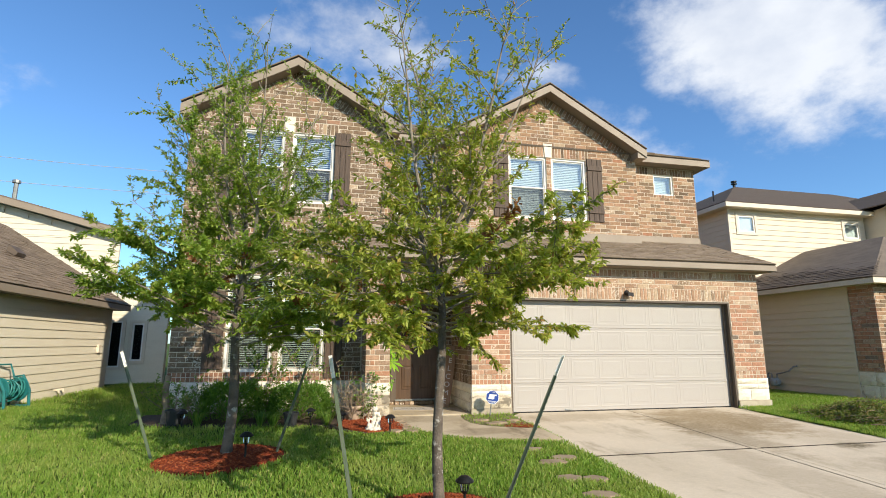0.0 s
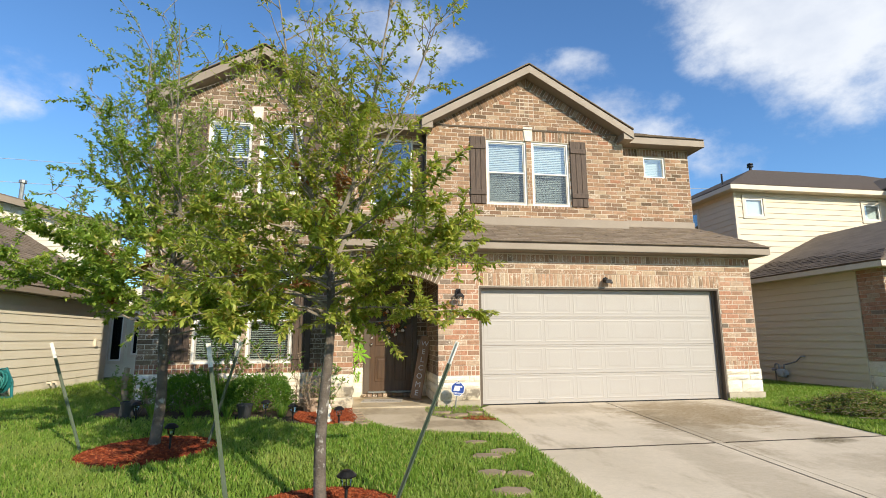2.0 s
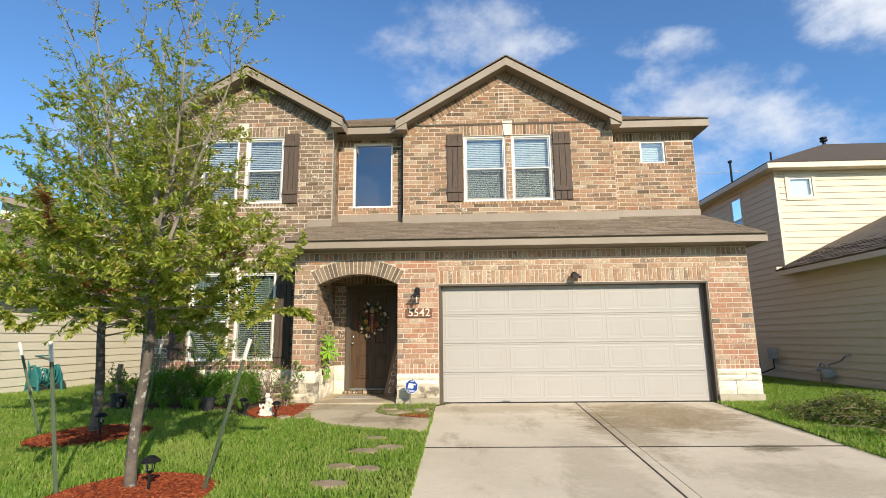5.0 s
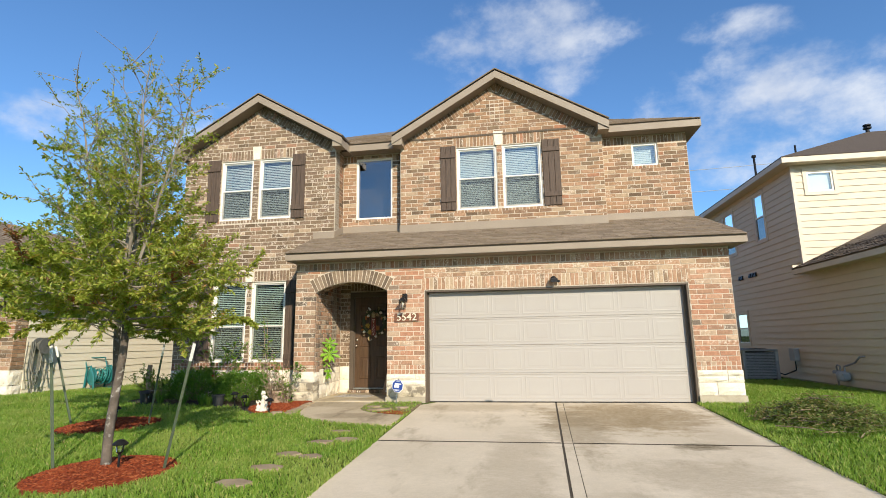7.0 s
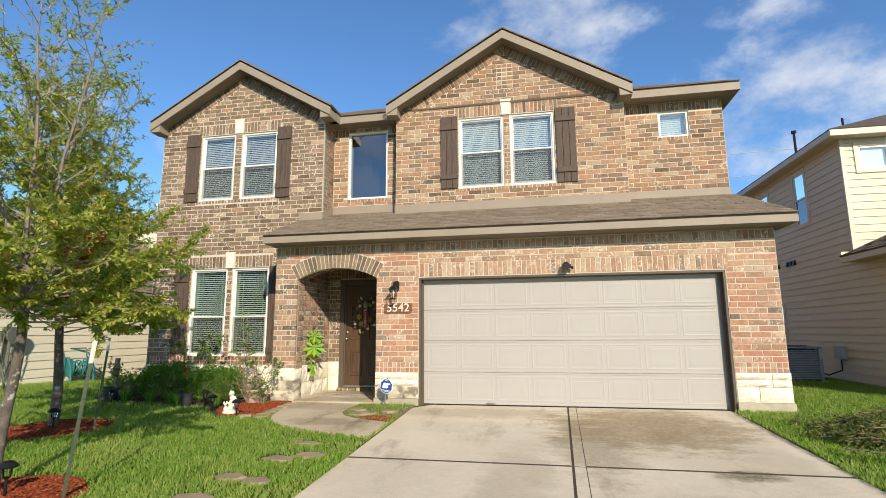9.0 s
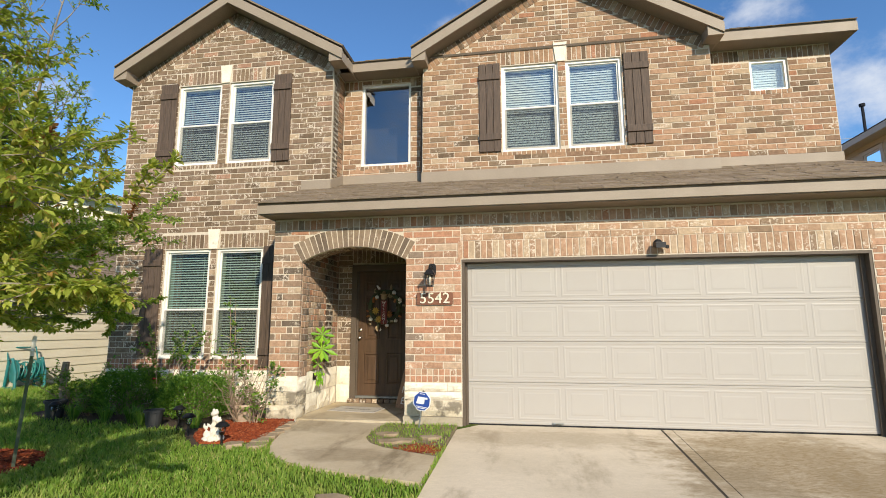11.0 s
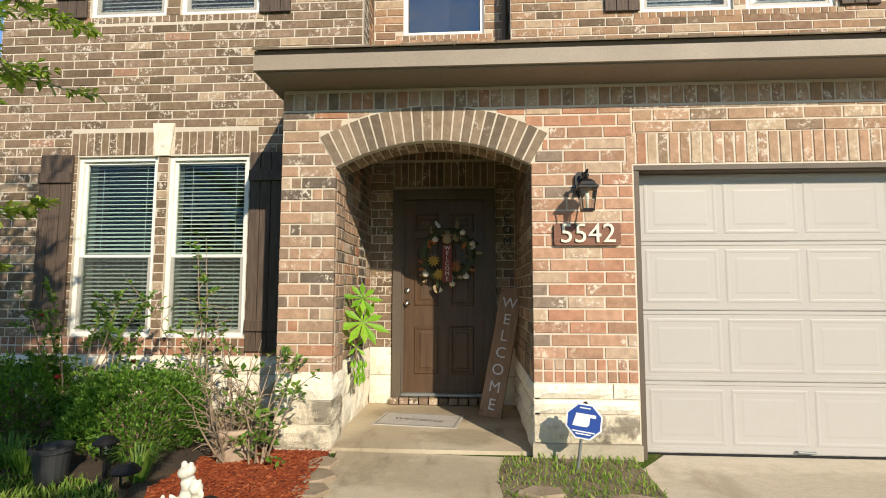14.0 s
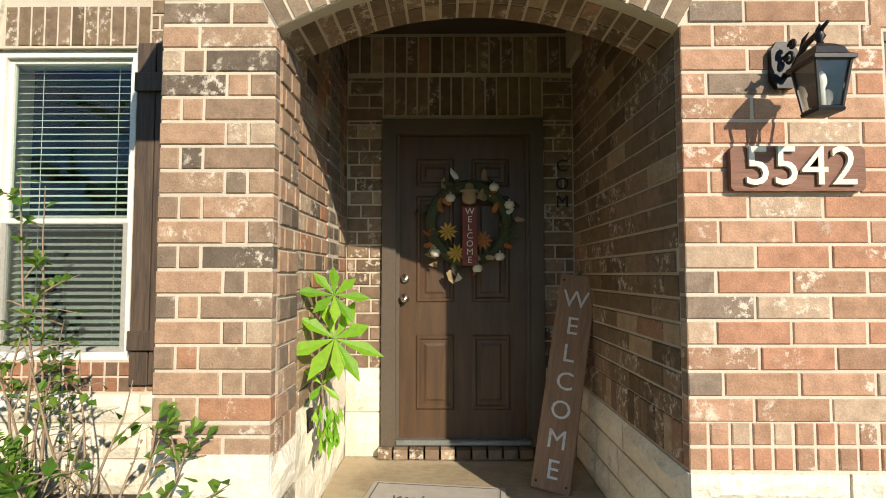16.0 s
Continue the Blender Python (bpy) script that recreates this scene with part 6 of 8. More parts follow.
part("riser", Mesh().rod([(0.0, 0.22, -0.15), (0.0, 0.22, 0.56), (0.0, 0.17, 0.60), (0.0, 0.09, 0.58), (0.0, 0.08, 0.44)], 0.02, 8).rod([(0, -0.08, 0.44), (0, -0.09, 0.58), (0, -0.2, 0.6), (0, -0.5, 0.68), (0.03, -0.62, 0.8), (0.12, -0.66, 0.82)], 0.02, 8), M_ACGREY, meter)
part("regulator", Mesh().lathe([(0.0, -0.05), (0.07, -0.045), (0.075, 0.0), (0.05, 0.03), (0.0, 0.035)], (-0.02, 0.22, 0.45), 12), M_ACGREY, meter)

# left: single-storey wing in front of a two-storey house
nl = thing("house_west", "cream lap-sided house with brown shingle roof", "house")
LXW, LYF, LYB = -6.20, 10.0, 17.65
part("side_wall", Mesh().box(LXW - 0.2, LXW - 0.02, 10.34, LYB, -0.3, 2.35), M_SIDING_L, nl)
siding(nl, "+x", LXW, 10.34, LYB, 0.0, 2.26, M_SIDING_L, step=0.2)
part("brick_core", Mesh().box(LXW - 0.3, LXW, LYF + 0.01, 10.33, 0.62, 2.3).box(-13.0, LXW - 0.3, LYF + 0.01, LYF + 0.3, 0.62, 2.3), M_MORTAR, nl)
pieces(nl, on_right_face(courses(LYF, 10.33, 0.66, 2.28, seed=35), LXW + 0.012), M_BRICK_TAN, singles=40)
pieces(nl, on_front(courses(-9.0, LXW, 0.66, 2.28, seed=36), LYF), M_BRICK_TAN, singles=0)
stones(nl, LYF, 10.34, [(0.0, 0.3), (0.3, 0.64)], place_right(LXW + 0.02), 37)
stones(nl, -8.0, LXW, [(0.0, 0.3), (0.3, 0.64)], place_front(LYF - 0.02), 38)
part("foundation", Mesh().box(LXW - 0.3, LXW + 0.012, LYF + 0.02, LYB, -0.4, 0.0), M_FOOT, nl)
m = Mesh()
WX, WZ = -5.80, 2.43
roof_plane(m, [(WX, 9.6, WZ), (WX, LYB + 0.3, WZ), (WX - 3.72, LYB + 0.3, WZ + 2.4), (WX - 3.72, 11.5, WZ + 2.4)])
roof_plane(m, [(-13.4, 9.6, WZ), (WX, 9.6, WZ), (WX - 3.72, 11.5, WZ + 2.4)])
part("wing_roof", m, M_ROOF, nl)
sl = Vector((-3.72, 0, 2.4)).normalized()
shingles(nl, (WX + 0.01, 9.6, WZ), (0, 1, 0), sl, LYB - 9.3, 4.4, M_SHINGLE, seed=41, clip=lambda f: (1.9 * f, 99))
part("fascia", Mesh().box(WX - 0.022, WX, 9.6, LYB + 0.3, WZ - 0.17, WZ - 0.03).box(-13.4, WX - 0.022, 9.6, 9.622, WZ - 0.17, WZ - 0.03), M_TRIM, nl)
part("soffit", Mesh().box(LXW - 0.05, WX - 0.022, 9.622, LYB + 0.3, WZ - 0.165, WZ - 0.15).box(-13.4, LXW - 0.05, 9.622, LYF + 0.02, WZ - 0.165, WZ - 0.15), M_SOFFIT, nl)
NY = 19.0
win_l = [(-6.70, -6.32, 0.52, 2.0), (-6.03, -5.68, 0.72, 1.93)]
part("rear_wall", backing(Mesh(), -14.0, -5.0, -0.3, 2.9, NY + 0.02, NY + 0.2, win_l).prism([(-14.0, 2.9), (-6.75, 2.9), (-6.75, 4.75), (-9.9, 5.62), (-14.0, 6.7)], NY + 0.02, NY + 0.2), M_SIDING_L, nl)
siding(nl, "-y", NY, -14.0, -5.0, 0.0, 2.9, M_SIDING_L, win_l, 0.2)
siding(nl, "-y", NY, -14.0, -6.7, 2.9, 4.75, M_SIDING_L, (), 0.2)
part("side_wing", Mesh().box(-5.0, -2.8, NY + 0.6, NY + 0.8, -0.3, 2.9), M_SIDING_L, nl)
siding(nl, "-y", NY + 0.6, -5.0, -2.8, 0.0, 2.9, M_SIDING_L)
z = 4.75
while z < 6.0:
    xr = -6.75 - (z + 0.17 - 4.75) / 0.257
    siding(nl, "-y", NY, -14.0, xr, z, z + 0.178, M_SIDING_L)
    z += 0.178
for q in win_l:
    front_window(nl, *q, NY, split=True)
m = Mesh()
roof_plane(m, [(-6.36, NY - 0.4, 4.96), (-6.36, 24.0, 4.96), (-14.2, 24.0, 6.98), (-14.2, NY - 0.4, 6.98)])
part("upper_roof", m, M_ROOF, nl)
part("rake_board", Mesh().prism([(-6.36, 4.92), (-14.2, 6.94), (-14.2, 6.73), (-6.36, 4.72)][::-1], NY - 0.4, NY - 0.375), M_TRIM, nl)
part("rake_soffit", Mesh().hexa([(-14.2, NY - 0.374, 6.74), (-6.36, NY - 0.374, 4.73), (-6.36, NY, 4.73), (-14.2, NY, 6.74), (-14.2, NY - 0.374, 6.76), (-6.36, NY - 0.374, 4.75), (-6.36, NY, 4.75), (-14.2, NY, 6.76)]), M_SOFFIT, nl)
part("roof_pipe", Mesh().rod([(-10.3, 19.6, 5.8), (-10.3, 19.6, 6.64)], 0.07, 10).lathe([(0.12, 6.62), (0.12, 6.72), (0.0, 6.76)], (-10.3, 19.6, 0), 10), M_STEEL, nl)
part("roof_vent", Mesh().hexa([(-7.35, 14.2, 3.46), (-7.15, 14.2, 3.34), (-7.15, 14.6, 3.34), (-7.35, 14.6, 3.46), (-7.3, 14.22, 3.60), (-7.1, 14.22, 3.42), (-7.1, 14.58, 3.42), (-7.3, 14.58, 3.60)]), M_JAMB, nl)
part("outlet_box", Mesh().box(LXW + 0.01, LXW + 0.08, 16.83, 16.98, 1.02, 1.24), M_CREAM, nl)
part("hose_bib", Mesh().rod([(LXW, 14.78, 0.16), (LXW + 0.1, 14.78, 0.16), (LXW + 0.12, 14.78, 0.1)], 0.025, 6).rod([(LXW, 15.0, 0.16), (LXW + 0.1, 15.0, 0.16), (LXW + 0.12, 15.0, 0.1)], 0.025, 6), M_CREAM, nl)

# hose cart and wall reel at the left neighbour
M_TEAL = plain("teal_plastic", (0.02, 0.17, 0.17), (0.015, 0.13, 0.135), 6.0, 0.4, bump=0.05)
M_HOSE = plain("teal_hose", (0.03, 0.22, 0.20), (0.02, 0.15, 0.14), 20.0, 0.5, bump=0.1)
M_GREYHOSE = plain("grey_green_hose", (0.16, 0.16, 0.13), (0.11, 0.11, 0.09), 20.0, 0.6, bump=0.1)
cart = thing("hose_cart", "teal plastic garden hose reel cart beside the siding", "hose reel", at=(-5.85, 12.25, lawn_z(-5.85, 12.25)), rz=70)
for sx in (-0.26, 0.26):
    part("side_frame", Mesh().rod([(sx, -0.22, 0.03), (sx, -0.18, 0.35), (sx, 0.0, 0.62), (sx, 0.16, 0.60), (sx, 0.2, 0.3), (sx, 0.24, 0.03), (sx, -0.22, 0.03)], 0.028, 8), M_TEAL, cart)
    part("reel_disc", Mesh().lathe([(0.05, -0.012), (0.23, -0.01), (0.235, 0.0), (0.23, 0.01), (0.05, 0.012)], n=20).moved(pose(sx * 0.8, 0, 0.36, 0, 90)), M_TEAL, cart)
coil = []
for i in range(140):
    t = i * 0.42
    coil.append((-0.18 + 0.36 * abs(((i / 20) % 2) - 1), (0.13 + 0.03 * (i // 40)) * math.cos(t), 0.36 + (0.13 + 0.03 * (i // 40)) * math.sin(t)))
part("hose", Mesh().rod(coil, 0.014, 6), M_HOSE, cart)
part("handle", Mesh().rod([(-0.26, 0.18, 0.55), (-0.26, 0.32, 0.84), (0.26, 0.32, 0.84), (0.26, 0.18, 0.55)], 0.018, 8), M_TEAL, cart)
reel = thing("wall_hose_reel", "metal wall reel with a grey hose hanging in loops", "hose reel", at=(LXW + 0.02, 10.62, 1.2))
part("bracket", Mesh().box(0.0, 0.03, -0.12, 0.12, -0.15, 0.15), M_STEEL, reel)
part("drum", Mesh().lathe([(0.2, 0.0), (0.2, 0.012), (0.07, 0.014), (0.07, 0.20), (0.2, 0.202), (0.2, 0.215), (0.0, 0.216)], n=20).moved(pose(0.04, 0, 0, 0, 90)), M_STEEL, reel)
part("crank_handle", Mesh().rod([(0.26, 0, 0), (0.30, 0, 0), (0.30, 0, 0.14), (0.38, 0, 0.14)], 0.012, 6), M_BLACK, reel)
r = random.Random(3)
for q in range(6):
    yo, h, xo = r.uniform(-0.25, 0.2), r.uniform(0.6, 1.1), r.uniform(0.05, 0.25)
    part("hose_loop", Mesh().rod([(xo, yo - 0.09 - 0.05 * q % 0.1, 0.1), (xo, yo - 0.13, -h * 0.5), (xo + 0.02, yo - 0.04, -h), (xo, yo + 0.07, -h * 0.6), (xo, yo + 0.10, 0.08)], 0.012, 6), M_GREYHOSE, reel)
coil = [(0.08 + 0.12 * abs(((i / 24) % 2) - 1), 0.12 * math.cos(i * 0.5), 0.12 * math.sin(i * 0.5)) for i in range(110)]
part("hose", Mesh().rod(coil, 0.013, 6), M_GREYHOSE, reel)



# ---- plants ----
def leaf_material(name, stops, gloss=0.45, patch=None):
    m, n = material(name)
    r = n.math("FRACT", n.math("ADD", n.add("ShaderNodeNewGeometry").outputs["Random Per Island"], n.add("ShaderNodeObjectInfo").outputs["Random"]))
    c = n.ramp(r, stops)
    oc = n.add("ShaderNodeTexCoord").outputs["Object"]
    c = n.mix(0.3, c, n.ramp(n.noise(oc, 40.0, 3), [(0.3, (0.6, 0.6, 0.6)), (0.7, (1.3, 1.3, 1.3))]), "MULTIPLY")
    if patch:
        c = n.mix(n.math("MULTIPLY", n.between(n.noise(oc, 0.9, 5, 0.62), 0.46, 0.68), 0.55), c, (*patch, 1))
    b = n.add("ShaderNodeBsdfPrincipled")
    n.put(b.inputs["Base Color"], c)
    b.inputs["Roughness"].default_value = gloss
    b.inputs["Specular IOR Level"].default_value = 0.35
    t = n.add("ShaderNodeBsdfTranslucent")
    n.put(t.inputs["Color"], n.mix(1.0, c, (1.5, 1.6, 0.8, 1), "MULTIPLY"))
    mx = n.add("ShaderNodeMixShader", Fac=0.42)
    n.put(mx.inputs[1], b)
    n.put(mx.inputs[2], t)
    n.add("ShaderNodeOutputMaterial", Surface=mx)
    return m


M_OAK = leaf_material("oak_leaf", [(0, (0.18, 0.225, 0.035)), (0.35, (0.28, 0.33, 0.052)), (0.7, (0.38, 0.42, 0.08)), (0.92, (0.46, 0.41, 0.11)), (1.0, (0.38, 0.22, 0.07))])
M_OAK2 = leaf_material("oak_leaf_darker", [(0, (0.15, 0.235, 0.038)), (0.4, (0.23, 0.33, 0.05)), (0.8, (0.33, 0.41, 0.08)), (1.0, (0.42, 0.40, 0.10))])
M_BOX = leaf_material("boxwood_leaf", [(0, (0.055, 0.135, 0.018)), (0.5, (0.11, 0.22, 0.03)), (1.0, (0.205, 0.325, 0.05))])
M_ROSE = leaf_material("rose_leaf", [(0, (0.075, 0.165, 0.025)), (0.6, (0.14, 0.26, 0.036)), (1.0, (0.23, 0.31, 0.055))])
M_LIME = leaf_material("bright_green_leaf", [(0, (0.14, 0.32, 0.02)), (0.6, (0.22, 0.44, 0.03)), (1.0, (0.32, 0.52, 0.05))])
M_GRASS = leaf_material("grass_blade", [(0, (0.13, 0.235, 0.028)), (0.5, (0.19, 0.315, 0.042)), (0.85, (0.28, 0.375, 0.07)), (1.0, (0.42, 0.39, 0.15))], 0.6, (0.34, 0.38, 0.11))
M_TWIG = plain("dry_twig", (0.34, 0.25, 0.17), (0.23, 0.165, 0.105), 14.0, 0.9, bump=0.3)
M_BARK = plain("grey_lichen_bark", (0.155, 0.125, 0.10), (0.08, 0.065, 0.052), 7.0, 0.95, fine=45, bump=0.9, dist=0.012, spots=(11.0, 0.55, (0.38, 0.36, 0.32)))
M_MULCH = brick_material("red_bark_mulch", [(0, (0.20, 0.042, 0.014)), (0.3, (0.28, 0.065, 0.022)), (0.6, (0.15, 0.03, 0.012)), (0.85, (0.34, 0.11, 0.045))], 0.95)
M_SOIL = plain("dark_bed_soil", (0.06, 0.042, 0.028), (0.09, 0.06, 0.036), 4.0, 0.95, fine=60, bump=0.9, dist=0.02)


def add_leaf(V, F, p, d, up, L, W, fold=0.25):
    """A pointed leaf of two halves, folded along its midrib."""
    s = d.cross(up)
    if s.length < 1e-4:
        s = d.orthogonal()
    s.normalize()
    n = s.cross(d).normalized()
    i = len(V)
    q = p + d * (L * 0.62)
    V += [tuple(p), tuple(q + s * W * 0.5 + n * W * fold), tuple(p + d * L), tuple(q - s * W * 0.5 + n * W * fold)]
    F += [(i, i + 1, i + 2), (i, i + 2, i + 3)]


def crown_mesh(V, F, name, mat):
    me = bpy.data.meshes.new(name)
    me.from_pydata(V, [], F)
    me.materials.append(mat)
    return me


def tree(label, base, height, fork, split, radius, leaves, seed, lean, mat, trunk_r, pull=(0, 0), group="young yard trees"):
    """A staked young oak: a trunk that splits into steep leaders, spreading low limbs, fine twigs and separate leaves."""
    rnd = random.Random(seed)
    t = thing("tree", label, "tree", group, at=base)

    def wander(p, d, L, steps, jit, lift):
        path, q, d = [p.copy()], p.copy(), d.normalized()
        for _ in range(steps):
            d = (d + Vector((rnd.uniform(-jit, jit), rnd.uniform(-jit, jit), rnd.uniform(-jit, jit) * 0.6 + lift))).normalized()
            q = q + d * L / steps
            path.append(q.copy())
        return path

    def along(path, f):
        g = min(f, 0.999) * (len(path) - 1)
        i = int(g)
        return path[i].lerp(path[i + 1], g - i), (path[i + 1] - path[i]).normalized()

    trunk = [Vector((lean[0] * f + 0.025 * math.sin(f * 7 + seed), lean[1] * f + 0.025 * math.cos(f * 6 + seed), -0.12 + (split + 0.12) * f)) for f in [i / 11 for i in range(12)]]
    part("trunk", Mesh().rod(trunk, [trunk_r * (1.3 if i == 0 else 1.0) * (1 - 0.036 * i) for i in range(12)], 10), M_BARK, t, "", True)
    wood, limbs = Mesh(), []
    for k in range(6):
        az = k * 2.399 + seed
        p, _ = along(trunk, 1.0 - 0.035 * k)
        out = 0.0 if k == 0 else rnd.uniform(0.30, 0.55)
        top = height * (1.0 if k == 0 else rnd.uniform(0.80, 0.97))
        path = wander(p, Vector((math.cos(az) * out, math.sin(az) * out, 1.0)), (top - p.z) * (1.0 + out * 0.12), 9, 0.09, 0.03)
        r0 = trunk_r * (0.5 if k == 0 else 0.36)
        wood.rod(path, [r0 * (1 - i / 9.4) + 0.003 for i in range(10)], 6)
        for j in range(15):
            f = 0.06 + 0.90 * (j + rnd.random()) / 15
            q, d = along(path, f)
            a2 = j * 2.399 + k
            limbs.append((q, Vector((math.cos(a2), math.sin(a2), 0.55 + 0.5 * f)), radius * (0.18 + 0.42 * (1 - f)) * rnd.uniform(0.7, 1.2), 0.03))
    for k in range(32):
        f = fork / split + (1 - fork / split) * (k + rnd.random()) / 32
        q, _ = along(trunk, (f * split + 0.12) / (split + 0.12))
        a2 = k * 2.399 + 0.7
        limbs.append((q, Vector((math.cos(a2), math.sin(a2), rnd.uniform(0.0, 0.5))), radius * rnd.uniform(0.65, 1.08), -0.015))
    twigs = []
    for p, d, L, lift in limbs:
        flat = Vector((d.x, d.y)).normalized()
        L *= 1.0 + flat.x * pull[0] + flat.y * pull[1]
        path = wander(p, d, L, 6, 0.15, lift)
        r0 = 0.004 + 0.009 * min(1.0, L / 1.3)
        wood.rod(path, [r0 * (1 - i / 6.8) for i in range(7)], 5)
        rich = rnd.uniform(0.35, 1.6)
        for _ in range(max(4, int(11 * L))):
            q, d2 = along(path, rnd.uniform(0.18, 1.0) ** 0.8)
            d3 = d2 * 0.6 + Vector((rnd.uniform(-1, 1), rnd.uniform(-1, 1), rnd.uniform(-0.45, 0.75)))
            tp = wander(q, d3, rnd.uniform(0.15, 0.48), 3, 0.22, 0.02)
            wood.rod(tp, [0.0042, 0.0034, 0.0026, 0.0016], 4, False)
            rel = max(0.0, min(1.0, (tp[1].z - fork) / (height - fork)))
            twigs.append((tp, rich, rel))
    weights = [rich * (0.24 + 1.15 * max(0.0, 1 - rel / 0.92) ** 1.5) for _, rich, rel in twigs]
    dry = set(rnd.sample([i for i, tw in enumerate(twigs) if tw[2] < 0.45], 14))
    V, F, VD, FD = [], [], [], []
    for i in rnd.choices(range(len(twigs)), weights, k=leaves // 4):
        tp, _, rel = twigs[i]
        for _ in range(4):
            q, d2 = along(tp, rnd.uniform(0.1, 1.0))
            d = d2 * 0.6 + Vector((rnd.uniform(-1, 1), rnd.uniform(-1, 1), rnd.uniform(-1.0, 0.45)))
            L = rnd.uniform(0.038, 0.080) * (1.0 - 0.28 * rel)
            a, b = (VD, FD) if i in dry else (V, F)
            add_leaf(a, b, q, d.normalized(), Vector((rnd.uniform(-0.6, 0.6), rnd.uniform(-0.6, 0.6), 1)), L, L * rnd.uniform(0.34, 0.46))
    tagged(part("limbwork", wood, M_LIMB, t), kind="stuff")
    tagged(part("crown", crown_mesh(V, F, "crown", mat), None, t), kind="stuff")
    tagged(part("dry_sprays", crown_mesh(VD, FD, "dry_sprays", M_DRYLEAF), None, t, "rust-brown dead leaf sprays"), kind="stuff")
    return t


M_DRYLEAF = leaf_material("dead_oak_leaf", [(0, (0.20, 0.075, 0.03)), (0.5, (0.28, 0.12, 0.05)), (1.0, (0.34, 0.18, 0.08))], 0.6)
M_LIMB = plain("pale_limb_bark", (0.30, 0.26, 0.205), (0.20, 0.17, 0.13), 9.0, 0.95, fine=45, bump=0.6)
tree("slender young oak with a sparse green crown in red mulch", (1.21, 4.72, lawn_z(1.21, 4.72) + 0.05), 4.50, 1.40, 2.15, 1.36, 44000, 3, (0.0, 0.03), M_OAK, 0.051)
tree("young oak with a broader green crown in red mulch", (-0.89, 7.10, lawn_z(-0.89, 7.1) + 0.05), 5.0, 1.25, 2.2, 1.98, 80000, 12, (0.06, -0.06), M_OAK2, 0.066, (-0.08, 0.0))


def mulch_ring(cx, cy, r, seed):
    rnd = random.Random(seed)
    ring = thing("mulch_ring", "round bed of red bark mulch under a young tree", "mulch", "mulch rings", at=(cx, cy, lawn_z(cx, cy)))
    m = Mesh()
    n, k = 40, 6
    wob = [1 + 0.05 * math.sin(3 * a * 2 * math.pi / n + seed) + rnd.uniform(-0.02, 0.02) for a in range(n)]
    hgt = lambda f: 0.07 * (1 - f ** 3) - 0.02 * f
    for j in range(1, k + 1):
        for a in range(n):
            t = 2 * math.pi * a / n
            f = j / k
            x, y = r * f * wob[a] * math.cos(t), r * f * wob[a] * math.sin(t)
            m.v.append((x, y, hgt(f) + lawn_z(cx + x, cy + y) - lawn_z(cx, cy)))
    m.v.append((0, 0, hgt(0)))
    for j in range(k - 1):
        for a in range(n):
            b = (a + 1) % n
            m.f.append((j * n + a, (j + 1) * n + a, (j + 1) * n + b, j * n + b))
    for a in range(n):
        m.f.append((k * n, a, (a + 1) % n))
    part("mound", m, M_MULCH, ring)
    c = Mesh()
    for _ in range(3400):
        t, f = rnd.uniform(0, 2 * math.pi), math.sqrt(rnd.random()) * 1.04
        x, y = r * f * math.cos(t), r * f * math.sin(t)
        L, W = rnd.uniform(0.018, 0.06), rnd.uniform(0.006, 0.016)
        q = Mesh().box(-L / 2, L / 2, -W / 2, W / 2, 0, 0.005).moved(pose(x, y, hgt(min(f, 1)) + lawn_z(cx + x, cy + y) - lawn_z(cx, cy) + 0.004, rnd.uniform(-25, 25), rnd.uniform(-25, 25), rnd.uniform(0, 180)))
        i = len(c.v)
        c.v += q.v
        c.f += [tuple(i + e for e in f2) for f2 in q.f]
    tagged(part("bark_mulch", c, M_MULCH, ring), kind="stuff")


mulch_ring(1.20, 4.66, 0.72, 1)
mulch_ring(-0.95, 7.15, 0.76, 2)

M_POST = plain("green_painted_steel", (0.10, 0.14, 0.085), (0.15, 0.17, 0.12), 9.0, 0.6, 0.3, bump=0.25, streak=(1, 1, 0.3))


def stake(base, tip):
    """A steel T-post with a white painted top."""
    s = thing("tree_stake", "leaning green steel T-post with a white painted tip", "stake", "tree stakes")
    b, t = Vector(base), Vector(tip)
    d = (t - b).normalized()
    s.matrix_basis = Matrix.Translation(b) @ d.to_track_quat("Z", "Y").to_matrix().to_4x4()
    L = (t - b).length
    part("post", Mesh().box(-0.014, 0.014, -0.004, 0.0, -0.15, L - 0.19).box(-0.003, 0.003, 0.0, 0.026, -0.15, L - 0.19), M_POST, s)
    part("white_tip", Mesh().box(-0.016, 0.016, -0.004, 0.0, L - 0.19, L).box(-0.003, 0.003, 0.0, 0.026, L - 0.19, L), M_WHITE, s)
    for q in range(18):
        z = 0.05 + q * (L - 0.3) / 18
        part("stud", Mesh().box(-0.006, 0.006, -0.009, -0.004, z, z + 0.012), M_POST, s)


stake((1.80, 4.80, lawn_z(1.8, 4.8)), (2.27, 4.49, 1.18))
stake((0.50, 4.76, lawn_z(0.5, 4.76)), (0.26, 4.80, 1.18))
stake((-1.75, 7.25, lawn_z(-1.75, 7.25)), (-2.19, 7.24, 1.18))
stake((-0.32, 7.22, lawn_z(-0.3, 7.2)), (0.06, 6.94, 1.18))


